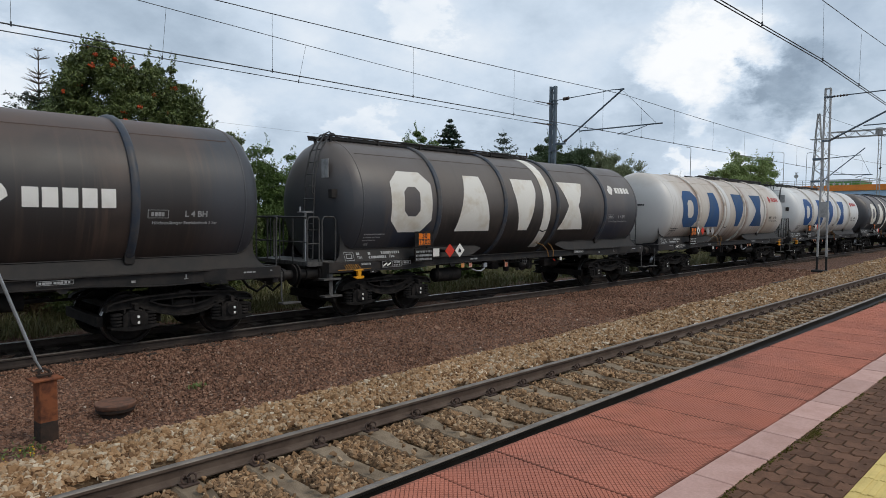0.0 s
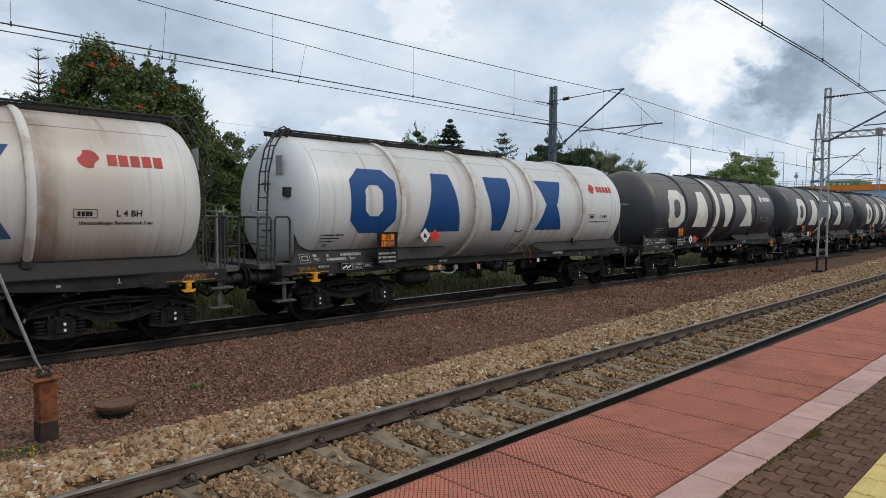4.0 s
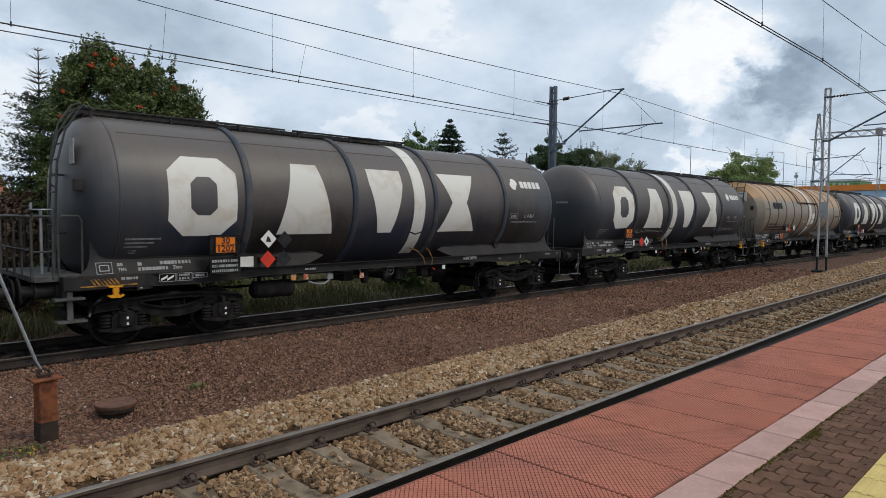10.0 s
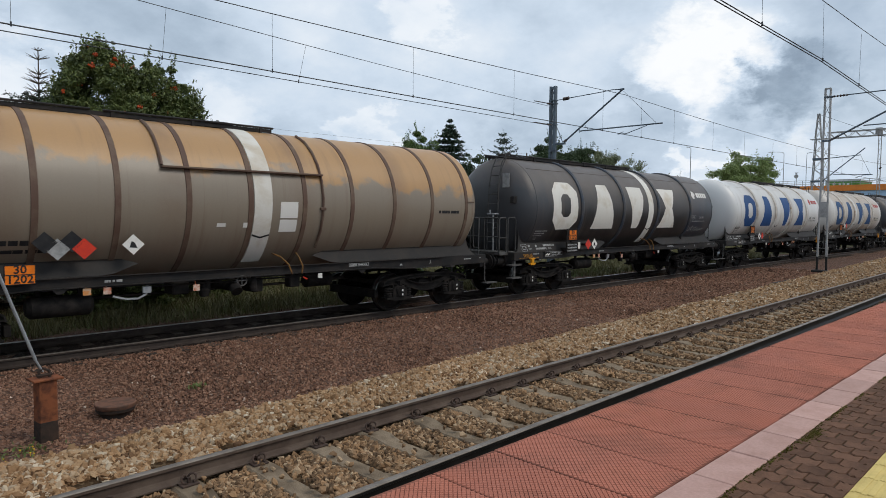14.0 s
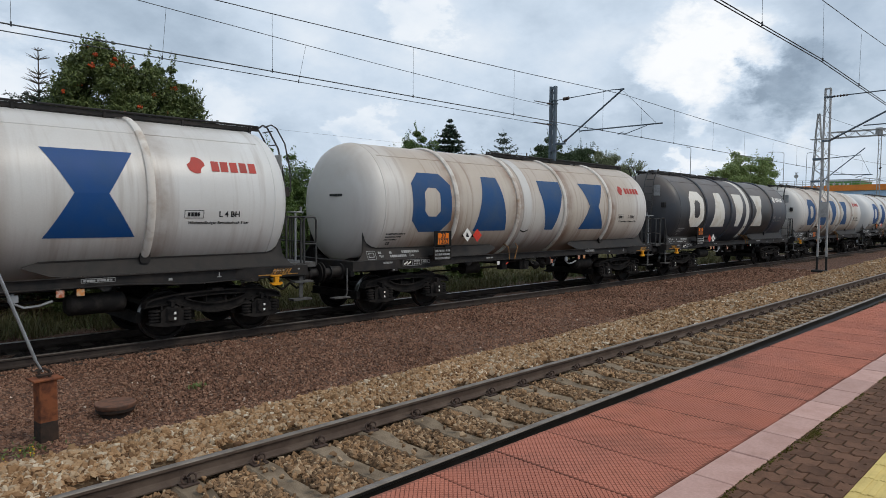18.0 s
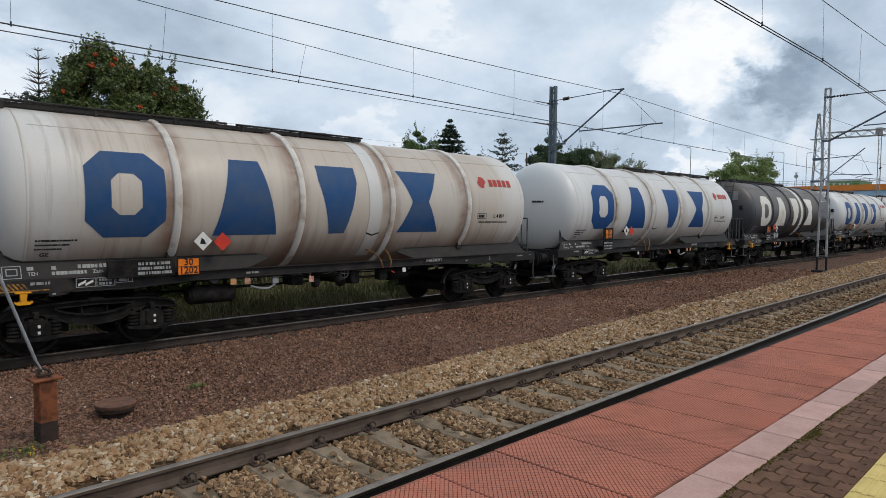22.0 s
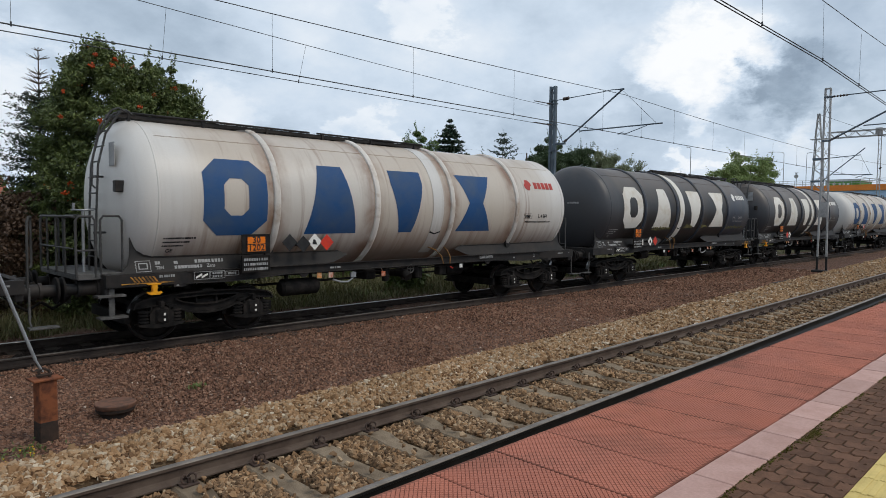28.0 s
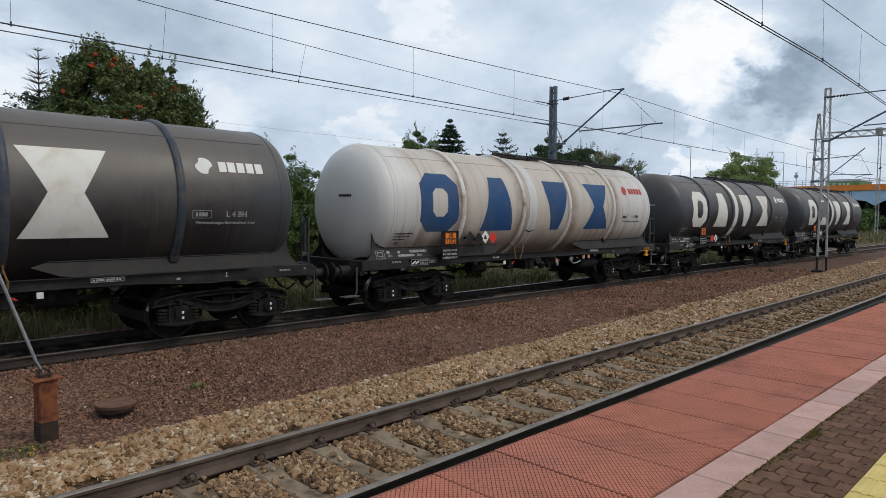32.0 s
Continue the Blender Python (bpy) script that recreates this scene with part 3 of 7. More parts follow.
def rocks(name, places, sizes, mat, flat=0.7, round_ones=False):
    """Many broken stones in one mesh."""
    n = len(places)
    form, faces, jag = (PEBBLE_V, PEBBLE_F, 0.30) if round_ones else (ROCK_V, ROCK_F, 0.24)
    stretch = rng.uniform(0.65, 1.3, (n, 1, 3)) * np.array([1, 1, flat])
    turn = rng.normal(size=(n, 4))
    turn /= np.linalg.norm(turn, axis=1)[:, None]
    w, x, y, z = turn.T
    rot = np.stack([1 - 2 * (y * y + z * z), 2 * (x * y - z * w), 2 * (x * z + y * w), 2 * (x * y + z * w), 1 - 2 * (x * x + z * z), 2 * (y * z - x * w), 2 * (x * z - y * w), 2 * (y * z + x * w), 1 - 2 * (x * x + y * y)], -1).reshape(n, 3, 3)
    v = np.einsum("nij,nkj->nki", rot, (form[None] * rng.uniform(0.74, 1.18, (n, len(form), 1)) + rng.uniform(-jag, jag, (n, len(form), 3))) * stretch) * sizes[:, None, None] + places[:, None, :]
    f = faces[None] + (np.arange(n) * len(form))[:, None, None]
    return bulk(name, v.reshape(-1, 3), f.reshape(-1, 3), mat)

# ---- ground and tracks ----


def ground_material():
    m, b = material("ground_surface", 0.95, 0.0, 0.2)
    n = Nodes(m)
    v = n.world()
    y = n.put("ShaderNodeSeparateXYZ", i0=v).outputs[1]
    edge = n.math("ADD", n.math("MULTIPLY", n.math("SUBTRACT", y, 15.2), 0.8), n.math("MULTIPLY", n.math("SUBTRACT", n.noise(v, 0.8, 5.0), 0.5), 2.0))
    pick = n.put("ShaderNodeSeparateColor", i0=n.cells(v, 34.0, "F1", "Color")).outputs[0]
    grain = n.noise(v, 70.0, 5.0, 0.65)
    broad = n.noise(v, 0.5, 6.0, 0.65, 0.6)
    mid = n.noise(v, 3.0, 5.0, 0.6)
    gravel = n.ramp(pick, [(0.0, (0.045, 0.024, 0.017)), (0.35, (0.120, 0.062, 0.042)), (0.7, (0.180, 0.098, 0.066)), (0.95, (0.225, 0.138, 0.098)), (1.0, (0.30, 0.22, 0.17))])
    gravel = n.mix(n.ramp(broad, [(0.46, (0.0,)), (0.66, (0.6,))]), gravel, (0.140, 0.085, 0.062))
    soil = n.mix(n.ramp(mid, [(0.4, (0.0,)), (0.65, (1.0,))]), (0.14, 0.115, 0.055), (0.095, 0.095, 0.038))
    col = n.mix(n.ramp(edge, [(0.0, (0.0,)), (0.6, (1.0,))]), gravel, soil)
    tone = n.math("ADD", n.math("MULTIPLY", mid, 0.55), n.math("ADD", n.math("MULTIPLY", grain, 0.5), 0.42))
    n.set(b.inputs["Base Color"], n.mix(1.0, col, n.put("ShaderNodeCombineColor", i0=tone, i1=tone, i2=tone).outputs[0], "MULTIPLY"))
    h = n.math("ADD", n.math("MULTIPLY", n.cells(v, 34.0), -1.0), n.math("MULTIPLY", grain, 0.4))
    n.set(b.inputs["Normal"], n.bump(h, 1.0, 0.035))
    return m


MAT["ground"] = ground_material()


def build_ground():
    xs = np.concatenate([[-3000, -900, -300, -100], np.arange(-40, 60, 0.8), [80, 130, 200, 400, 1000, 3000]])
    ys = np.concatenate([[-3000, -900, -300, -60, -20], np.arange(-2, 32, 0.8), [50, 90, 200, 500, 1200, 3000]])
    X, Y = np.meshgrid(xs, ys, indexing="ij")
    Z = np.full(X.shape, GROUND_Z)
    for i in range(len(xs)):
        for j in range(len(ys)):
            if -40 < xs[i] < 60 and 6 < ys[j] < 32:
                Z[i, j] += 0.035 * noise.noise((xs[i] * 0.35, ys[j] * 0.35, 0.0)) + 0.012 * noise.noise((xs[i] * 1.4, ys[j] * 1.4, 3.0))
            if ys[j] > 15.5:
                Z[i, j] -= 0.02
    nx, ny = X.shape
    idx = np.arange(nx * ny).reshape(nx, ny)
    f = np.stack([idx[:-1, :-1], idx[1:, :-1], idx[1:, 1:], idx[:-1, 1:]], -1).reshape(-1, 4)
    me = bulk("ground", np.stack([X, Y, Z], -1).reshape(-1, 3), f, "ground", True)
    tagged(new("ground", me), "brown gravel ground between the tracks, weedy soil beyond", "ground", kind="structure")


build_ground()


def rail_shapes():
    """Side and head outlines of one rail, (y, z) with the head's top at 0."""
    side = [(-0.070, -0.160), (0.070, -0.160), (0.070, -0.148), (0.018, -0.130), (0.010, -0.115), (0.010, -0.050), (0.034, -0.036), (0.035, -0.008), (0.027, -0.0025), (-0.027, -0.0025), (-0.035, -0.008), (-0.034, -0.036), (-0.010, -0.050), (-0.010, -0.115), (-0.018, -0.130), (-0.070, -0.148)]
    head = [(-0.0365, -0.013), (-0.030, -0.016), (0.030, -0.010), (0.031, -0.005), (0.025, -0.001), (0.0, 0.0), (-0.022, -0.001), (-0.033, -0.0045), (-0.0365, -0.010)]
    return side, head


def sleeper_shape(length, width, height):
    """Concrete sleeper, top at 0, dipping in the middle."""
    s, h = Shape(), length / 2
    rows = [(-h, 0.90, 0.0), (-0.45, 1.0, 0.0), (-0.25, 0.8, -0.035), (0.25, 0.8, -0.035), (0.45, 1.0, 0.0), (h, 0.90, 0.0)]
    vs = []
    for y, k, z in rows:
        w = width / 2 * k
        vs += [(-w, y, z - height), (-w, y, z - 0.03), (-w * 0.78, y, z), (w * 0.78, y, z), (w, y, z - 0.03), (w, y, z - height)]
    fs = []
    for r in range(len(rows) - 1):
        for i in range(6):
            j = (i + 1) % 6
            fs.append((r * 6 + i, r * 6 + j, r * 6 + 6 + j, r * 6 + 6 + i))
    fs += [tuple(range(6)), tuple(range(len(vs) - 6, len(vs)))[::-1]]
    return s.add(vs, fs)


def clip_shape(side):
    """A sprung rail clip: two loops, a bolt and a baseplate, beside the rail's foot."""
    s = Shape()
    for dx in (-0.038, 0.038):
        pts = [(dx * 0.4, side * 0.045, -0.132)]
        for i in range(11):
            a = math.radians(-100 + 300 * i / 10)
            pts.append((dx + 0.027 * math.sin(a) * (1 if dx > 0 else -1), side * (0.078 + 0.006 * i), -0.108 + 0.030 * math.cos(a)))
        s.pipe(pts, 0.010, 6)
    s.tube((0, side * 0.115, -0.16), (0, side * 0.115, -0.100), 0.016, 6)
    s.box(-0.075, 0.075, min(side * 0.07, side * 0.165), max(side * 0.07, side * 0.165), -0.168, -0.148, 0.004)
    return s


def build_track(name, label, m, x0, x1, s0, s1, phase, pitch, side_mat, sleeper_mat):
    track = thing(name, label, "railway track", m, kind="structure")
    side, head = rail_shapes()
    for gy in (-0.7525, 0.7525):
        # the platform-side rail takes the darker copy that holds its shade
        rail = part("rail", Shape().plate([(y + gy, z) for y, z in side], x0, x1, "x"), "greasy_rail" if name == "near_track" and gy < 0 else side_mat, track, "rail with grimy sides", smooth=25)
        part("rail_head", Shape().plate([(y + gy, z) for y, z in head], x0, x1, "x"), "rail_top" if name == "near_track" else "bright_rail_top" if gy > 0 else "dull_rail_top", rail, "worn running surface", smooth=40)
    sleeper = clean(sleeper_shape(2.5, 0.28, 0.20).mesh("sleeper", sleeper_mat))
    clips = {s: clean(clip_shape(s).mesh("rail_clip", "clip")) for s in (-1, 1)}
    k = math.ceil((s0 - phase) / pitch)
    while phase + k * pitch < s1:
        x = phase + k * pitch
        if k % 1 == 0:
            part("sleeper", sleeper, None, track, at=pose(x, 0, -0.165, 0, 0, random.uniform(-0.6, 0.6)))
            if x < 46:
                for gy in (-0.7525, 0.7525):
                    for s in (-1, 1):
                        if (name == "near_track" and (gy > 0 and s < 0)) or (name == "far_track" and gy < 0 and s < 0) or (name == "far_track" and gy < 0 and x < 16):
                            part("rail_clip", clips[s], None, track, at=pose(x, gy, 0 if name == "near_track" else -0.035))
        k += 1
    return track


NEAR_M = pose(0, NEAR_Y, NEAR_Z, 0, 0, NEAR_TURN)
near_track = build_track("near_track", "railway track with rusty rails on concrete sleepers", NEAR_M, -60, 420, -12, 70, 2.30, 0.66, "rail_side", "concrete")
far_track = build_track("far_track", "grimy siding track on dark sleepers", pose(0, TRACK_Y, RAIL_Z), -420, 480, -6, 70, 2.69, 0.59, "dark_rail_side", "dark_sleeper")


def shoulder(x):
    """Where the tan ballast meets the gravel."""
    return 7.02 + 0.043 * min(max(x, -10), 55) + 0.10 * noise.noise((x * 0.6, 0.0, 5.0)) + 0.06 * noise.noise((x * 2.3, 1.0, 5.0))


def bank_height(x, y):
    """Height of the near ballast bed at a place."""
    e = shoulder(x)
    t = math.tan(radians(NEAR_TURN)) * x
    crest = e - 0.50
    if y < 3.72 + t:
        return NEAR_Z - 0.52
    if y < 5.62 + t:
        return NEAR_Z - 0.215
    if y < crest:
        k = (y - 5.62 - t) / max(crest - 5.62 - t, 0.1)
        return NEAR_Z - 0.20 + 0.11 * min(k * 1.4, 1.0)
    k = min(max((y - crest) / (e - crest), 0.0), 1.0)
    return (NEAR_Z - 0.09) * (1 - k) + (GROUND_Z - 0.03) * k


def build_ballast():
    xs = np.concatenate([[-60, -20], np.arange(-4, 60, 0.5), [80, 120, 200, 420]])
    ks = np.linspace(0, 1, 25)
    v = []
    for x in xs:
        t = math.tan(radians(NEAR_TURN)) * x
        for k in ks:
            y = (2.76 if k == 0 else 3.60 + t + (shoulder(x) + 0.05 - 3.60 - t) * (k - ks[1]) / (1 - ks[1]))
            v.append((x, y, bank_height(x, y)))
    nx, ny = len(xs), len(ks)
    idx = np.arange(nx * ny).reshape(nx, ny)
    f = np.stack([idx[:-1, :-1], idx[1:, :-1], idx[1:, 1:], idx[:-1, 1:]], -1).reshape(-1, 4)
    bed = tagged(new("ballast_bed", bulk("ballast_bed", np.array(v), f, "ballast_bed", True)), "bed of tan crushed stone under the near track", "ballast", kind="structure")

    def scatter(n, x0, x1, power):
        out_p, out_s = [], []
        while len(out_p) < n:
            x = x0 + (x1 - x0) * random.random() ** power
            t = math.tan(radians(NEAR_TURN)) * x
            e_max = shoulder(x) + 0.05
            y = random.uniform(3.80 + t, e_max)
            cy = y - NEAR_Y - t
            if abs(abs(cy) - 0.7525) < 0.085:
                continue
            off = ((x - 2.30) / 0.66) % 1.0
            if abs(cy) < 1.28 and (off < 0.215 or off > 0.785):
                if random.random() < 0.984:
                    continue
                z = NEAR_Z - 0.15
            else:
                z = bank_height(x, y) + random.uniform(-0.012, 0.028)
            size = random.uniform(0.018, 0.033)
            if y > 5.75 + t:
                size *= 1.20
            out_p.append((x, y, z))
            out_s.append(size)
        return np.array(out_p), np.array(out_s)

    for count, x0, x1, power, size in ((56000, 0.6, 13.0, 1.35, 1.05), (22000, 13.0, 34.0, 1.3, 1.30), (9000, 34.0, 75.0, 1.2, 2.0)):
        p, s = scatter(count, x0, x1, power)
        bankside = p[:, 1] > 5.62 + math.tan(radians(NEAR_TURN)) * p[:, 0]
        edge = p[:, 1] > np.array([shoulder(q) - 0.16 for q in p[:, 0]])
        for side, mat, label in ((bankside & ~edge, "ballast", "clean tan broken ballast stones"), (bankside & edge, "pale_ballast", "pale grey-tan stones along the edge"), (~bankside, "brown_ballast", "dusty brown broken ballast stones")):
            part("loose_stones", rocks("loose_stones", p[side], s[side] * size, mat, 0.75, x0 < 5), None, bed, label)["kind"] = "stuff"
    kinds = [rocks("stone", np.zeros((1, 3)), np.array([1.0]), "ballast", 0.75, True) for _ in range(10)]
    p, s = scatter(290, 1.2, 4.6, 1.0)
    for (x, y, z), size in zip(p, s):
        ob = part("stone", kinds[random.randrange(10)], None, bed, at=pose(x, y, z + 0.02, random.uniform(0, 360), random.uniform(0, 360), 0))
        ob.scale = (size * 1.2,) * 3


def build_gravel():
    """Loose stones on the brown ground and on the far track's bed."""
    n = 70000
    x = 0.5 + 34 * rng.random(n) ** 1.6
    y = np.minimum(6.8 + 5.5 * rng.random(n) + 0.02 * x, 12.15 - 0.2 * rng.random(n))
    z = np.full(n, GROUND_Z + 0.004)
    s = rng.uniform(0.009, 0.024, n) * (1 + x / 28)
    big = rng.random(n) < 0.002
    s[big] *= 2.6
    tagged(new("gravel_stones", rocks("gravel_stones", np.stack([x, y, z], -1), s, "gravel_stone")), "loose brown gravel stones on the ground", "gravel", kind="stuff")
    v = []
    xs = np.concatenate([[-420, -100, -20], np.arange(-8, 60, 1.0), [100, 200, 480]])
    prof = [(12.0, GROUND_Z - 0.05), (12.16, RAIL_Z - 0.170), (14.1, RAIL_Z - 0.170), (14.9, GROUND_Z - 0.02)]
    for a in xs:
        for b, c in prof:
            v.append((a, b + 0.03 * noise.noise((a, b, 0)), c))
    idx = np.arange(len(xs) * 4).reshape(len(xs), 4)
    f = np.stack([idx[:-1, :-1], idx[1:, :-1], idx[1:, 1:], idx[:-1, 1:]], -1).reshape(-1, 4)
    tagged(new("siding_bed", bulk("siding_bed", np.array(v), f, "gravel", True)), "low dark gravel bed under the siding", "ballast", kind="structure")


build_ballast()
build_gravel()

# ---- platform ----
EDGE_Y, KERB_Y, PAVE_Y, YELLOW_Y = 2.856, 1.728, 1.475, 0.975
SLAB = 0.58


def wavy_paver(w, d, h):
    """An interlocking paver with zigzag long sides."""
    zig = 0.028
    front = [(-w / 2, -d / 2 - zig / 2), (-w / 4, -d / 2 + zig / 2), (0, -d / 2 - zig / 2), (w / 4, -d / 2 + zig / 2), (w / 2, -d / 2 - zig / 2)]
    back = [(x, y + d) for x, y in front][::-1]
    ring = front + back
    n = len(ring)
    cx = sum(p[0] for p in ring) / n
    cy = sum(p[1] for p in ring) / n
    inner = [(cx + (x - cx) * 0.95, cy + (y - cy) * 0.93) for x, y in ring]
    vs = [(x, y, -h) for x, y in ring] + [(x, y, -0.007) for x, y in ring] + [(x, y, 0) for x, y in inner]
    fs = [tuple(range(2 * n, 3 * n))]
    for k in (0, 1):
        fs += [(k * n + i, k * n + (i + 1) % n, (k + 1) * n + (i + 1) % n, (k + 1) * n + i) for i in range(n)]
    return Shape().add(vs, fs)


def build_platform():
    base = solid("platform", Shape().box(-80, 420, -9, 2.62, -1.2, -0.085), "paver", "station platform of concrete with a red slab edge", "platform", "structure")
    wall = Shape().box(-80, 420, 2.62, 2.74, -1.2, -0.105)
    part("platform_wall", wall, "platform_side", base, "dark concrete face under the edge slabs")
    plain = clean(Shape().box(-SLAB / 2 + 0.006, SLAB / 2 - 0.006, KERB_Y + 0.009, EDGE_Y, -0.10, -0.001, 0.006).mesh("edge_slab", "red_slab"))
    treads = []
    for v in range(2):
        sh = Shape().box(-SLAB / 2 + 0.0045, SLAB / 2 - 0.0045, KERB_Y + 0.009, EDGE_Y, -0.10, -0.0045, 0.003)
        pitch, a, c = 0.0360, 0.0170, 0.0138
        for row in range(64):
            y = KERB_Y + 0.028 + row * pitch / 2
            for k in range(-9, 10):
                x = (k + 0.5 * (row % 2)) * pitch
                if abs(x) > SLAB / 2 - 0.020 or y > EDGE_Y - 0.022:
                    continue
                h = -0.001 * random.random()
                ring = ((a, 0), (0, a), (-a, 0), (0, -a))
                sh.add([(x + q, y + r, -0.0047) for q, r in ring] + [(x + q * c / a, y + r * c / a, h) for q, r in ring], [(4, 5, 6, 7), (0, 1, 5, 4), (1, 2, 6, 5), (2, 3, 7, 6), (3, 0, 4, 7)])
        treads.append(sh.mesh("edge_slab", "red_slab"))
    kerb = clean(Shape().box(-SLAB / 2 + 0.007, SLAB / 2 - 0.007, PAVE_Y, KERB_Y - 0.003, -0.082, 0.006, 0.006).mesh("kerb_stone", "pink_kerb"))
    for k in range(-26, 150):
        x = 3.33 + SLAB * (k + 0.5)
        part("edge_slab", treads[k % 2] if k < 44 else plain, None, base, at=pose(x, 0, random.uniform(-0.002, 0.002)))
        part("kerb_stone", kerb, None, base, at=pose(x, random.uniform(-0.003, 0.003), random.uniform(-0.003, 0.002)))
    far = Shape().box(3.33 + SLAB * 150, 420, PAVE_Y, EDGE_Y, -0.10, 0.0)
    part("far_slabs", far, "red_slab", base)
    part("joint_sand", Shape().box(-80, 420, -2.6, PAVE_Y - 0.002, -0.084, -0.010), "paver_joint", base, "mossy sand in the paver joints")
    part("far_paving", Shape().box(-80, 420, -9, -2.62, -0.084, -0.002), "paver", base, "plain brown paving")
    pw, pd = 0.1667, 0.142
    full = wavy_paver(pw - 0.007, pd - 0.007, 0.06)
    half = wavy_paver(pw / 2 - 0.007, pd - 0.007, 0.06)
    for sh in (full, half):
        sh.v = [(-b, a, c) for a, b, c in sh.v]
    meshes = {1: clean(full.mesh("paver", "paver")), 0: clean(half.mesh("paver", "paver"))}
    rest = Shape()
    for i in range(0, 300):
        x = 2.4 + i * pd
        layout = ((1, pw / 2), (1, pw * 1.5), (1, pw * 2.5)) if i % 2 else ((0, pw / 4), (1, pw), (1, pw * 2), (0, pw * 2.75))
        for size, depth in layout:
            y = PAVE_Y - 0.004 - depth
            dz = random.uniform(-0.005, 0.003)
            if i < 82:
                part("paver", meshes[size], None, base, at=pose(x, y, dz, random.uniform(-0.9, 0.9), random.uniform(-0.9, 0.9), 0))
            else:
                src = full if size else half
                rest.add([(q + x, r + y, c + dz) for q, r, c in src.v], src.f)
    for i in range(-62, 0):
        x = 2.4 + i * pd
        layout = ((1, pw / 2), (1, pw * 1.5), (1, pw * 2.5)) if i % 2 else ((0, pw / 4), (1, pw), (1, pw * 2), (0, pw * 2.75))
        for size, depth in layout:
            src = full if size else half
            dz = random.uniform(-0.005, 0.003)
            rest.add([(q + x, r + PAVE_Y - 0.004 - depth, c + dz) for q, r, c in src.v], src.f)
    for i in range(-30, 60):
        for k in range(18):
            x, y = 2.4 + i * pd, YELLOW_Y - 0.41 - (k + 0.5 + 0.5 * (i % 2)) * pw
            dz = random.uniform(-0.005, 0.003)
            rest.add([(q + x, r + y, c + dz) for q, r, c in full.v], full.f)
    part("pavers", rest, "paver", base, "brown interlocking pavers")["kind"] = "stuff"
    n = 2600
    mx = 2.4 + 12 * rng.random(n) ** 1.3
    my = PAVE_Y - 0.008 + rng.normal(size=n) * 0.008 - 0.03 * rng.random(n) ** 4
    mx[:420] = 5.28 + rng.normal(size=420) * 0.10
    my[:420] = PAVE_Y - 0.02 - np.abs(rng.normal(size=420)) * 0.035
    keep = np.array([noise.noise((q * 1.6, 0, 3)) > -0.12 for q in mx])
    part("moss_line", rocks("moss_line", np.stack([mx, my, np.full(n, -0.002)], -1)[keep], rng.uniform(0.003, 0.009, n)[keep], "moss", 0.5), None, base, "line of moss along the kerb")["kind"] = "stuff"
    tile = Shape().box(-0.145, 0.145, YELLOW_Y - 0.40, YELLOW_Y, -0.06, 0.0, 0.006)
    for g in range(6):
        a = YELLOW_Y - 0.045 - g * 0.062
        tile.box(-0.14, 0.14, a - 0.018, a + 0.018, -0.001, 0.005, 0.004)
    tile = clean(tile.mesh("tactile_tile", "yellow_tile"))
    for i in range(-32, 120):
        part("tactile_tile", tile, None, base, at=pose(3.0 + i * 0.297, 0, random.uniform(-0.002, 0.002)))


build_platform()

# ---- the train ----
R, ZC = 1.50, 2.60                    # tank radius and height of its axis over the rails
TANK_END, SHELL_END = 6.62, 6.02
PIVOT, BASE, WHEEL_R = 4.98, 0.90, 0.46


def wrap(outline, bands, radius=R + 0.005, zc=ZC):
    """A flat outline of (x, height along the shell) laid on the tank's near side."""
    bm = bmesh.new()
    loops = outline if isinstance(outline[0][0], (tuple, list)) else [outline]
    for loop in loops:
        bm.faces.new([bm.verts.new((x, s, 0)) for x, s in loop])
    bmesh.ops.remove_doubles(bm, verts=bm.verts[:], dist=0.0005)
    lo = min(v.co.y for v in bm.verts)
    hi = max(v.co.y for v in bm.verts)
    for i in range(1, bands):
        s = lo + (hi - lo) * i / bands
        bmesh.ops.bisect_plane(bm, geom=bm.verts[:] + bm.edges[:] + bm.faces[:], plane_co=(0, s, 0), plane_no=(0, 1, 0))
    bmesh.ops.triangulate(bm, faces=bm.faces[:])
    for v in bm.verts:
        a = v.co.y / radius
        v.co = (v.co.x, -radius * math.cos(a), zc + radius * math.sin(a))
    s = Shape().add([v.co[:] for v in bm.verts], [[v.index for v in f.verts] for f in bm.faces]) if not bm.verts.index_update() else None
    bm.free()
    return s


def words(body, size):
    """Outline mesh of built-in lettering: corners and faces in the plane, centred."""
    cu = bpy.data.curves.new("lettering", "FONT")
    cu.body, cu.size, cu.align_x, cu.align_y, cu.resolution_u = body, size, "CENTER", "CENTER", 2
    cu.offset = size * 0.025
    ob = bpy.data.objects.new("lettering", cu)
    scene.collection.objects.link(ob)
    me = bpy.data.meshes.new_from_object(ob.evaluated_get(bpy.context.evaluated_depsgraph_get()))
    vs = [v.co[:] for v in me.vertices]
    fs = [tuple(p.vertices) for p in me.polygons]
    bpy.data.objects.remove(ob)
    bpy.data.curves.remove(cu)
    bpy.data.meshes.remove(me)
    return vs, fs


WORDS = {k: words(*k) for k in (("30", 0.175), ("1202", 0.175), ("L 4 BH", 0.15), ("H\u00f6chstzul\u00e4ssiger Betriebsdruck 3 bar", 0.078), ("TEN", 0.075), ("Zans", 0.085), ("GE", 0.11))}


def words_on_tank(key, x, s, radius=R + 0.005):
    vs, fs = WORDS[key]
    return Shape().add([(x + a, -radius * math.cos((s + b) / radius), ZC + radius * math.sin((s + b) / radius)) for a, b, _ in vs], fs)


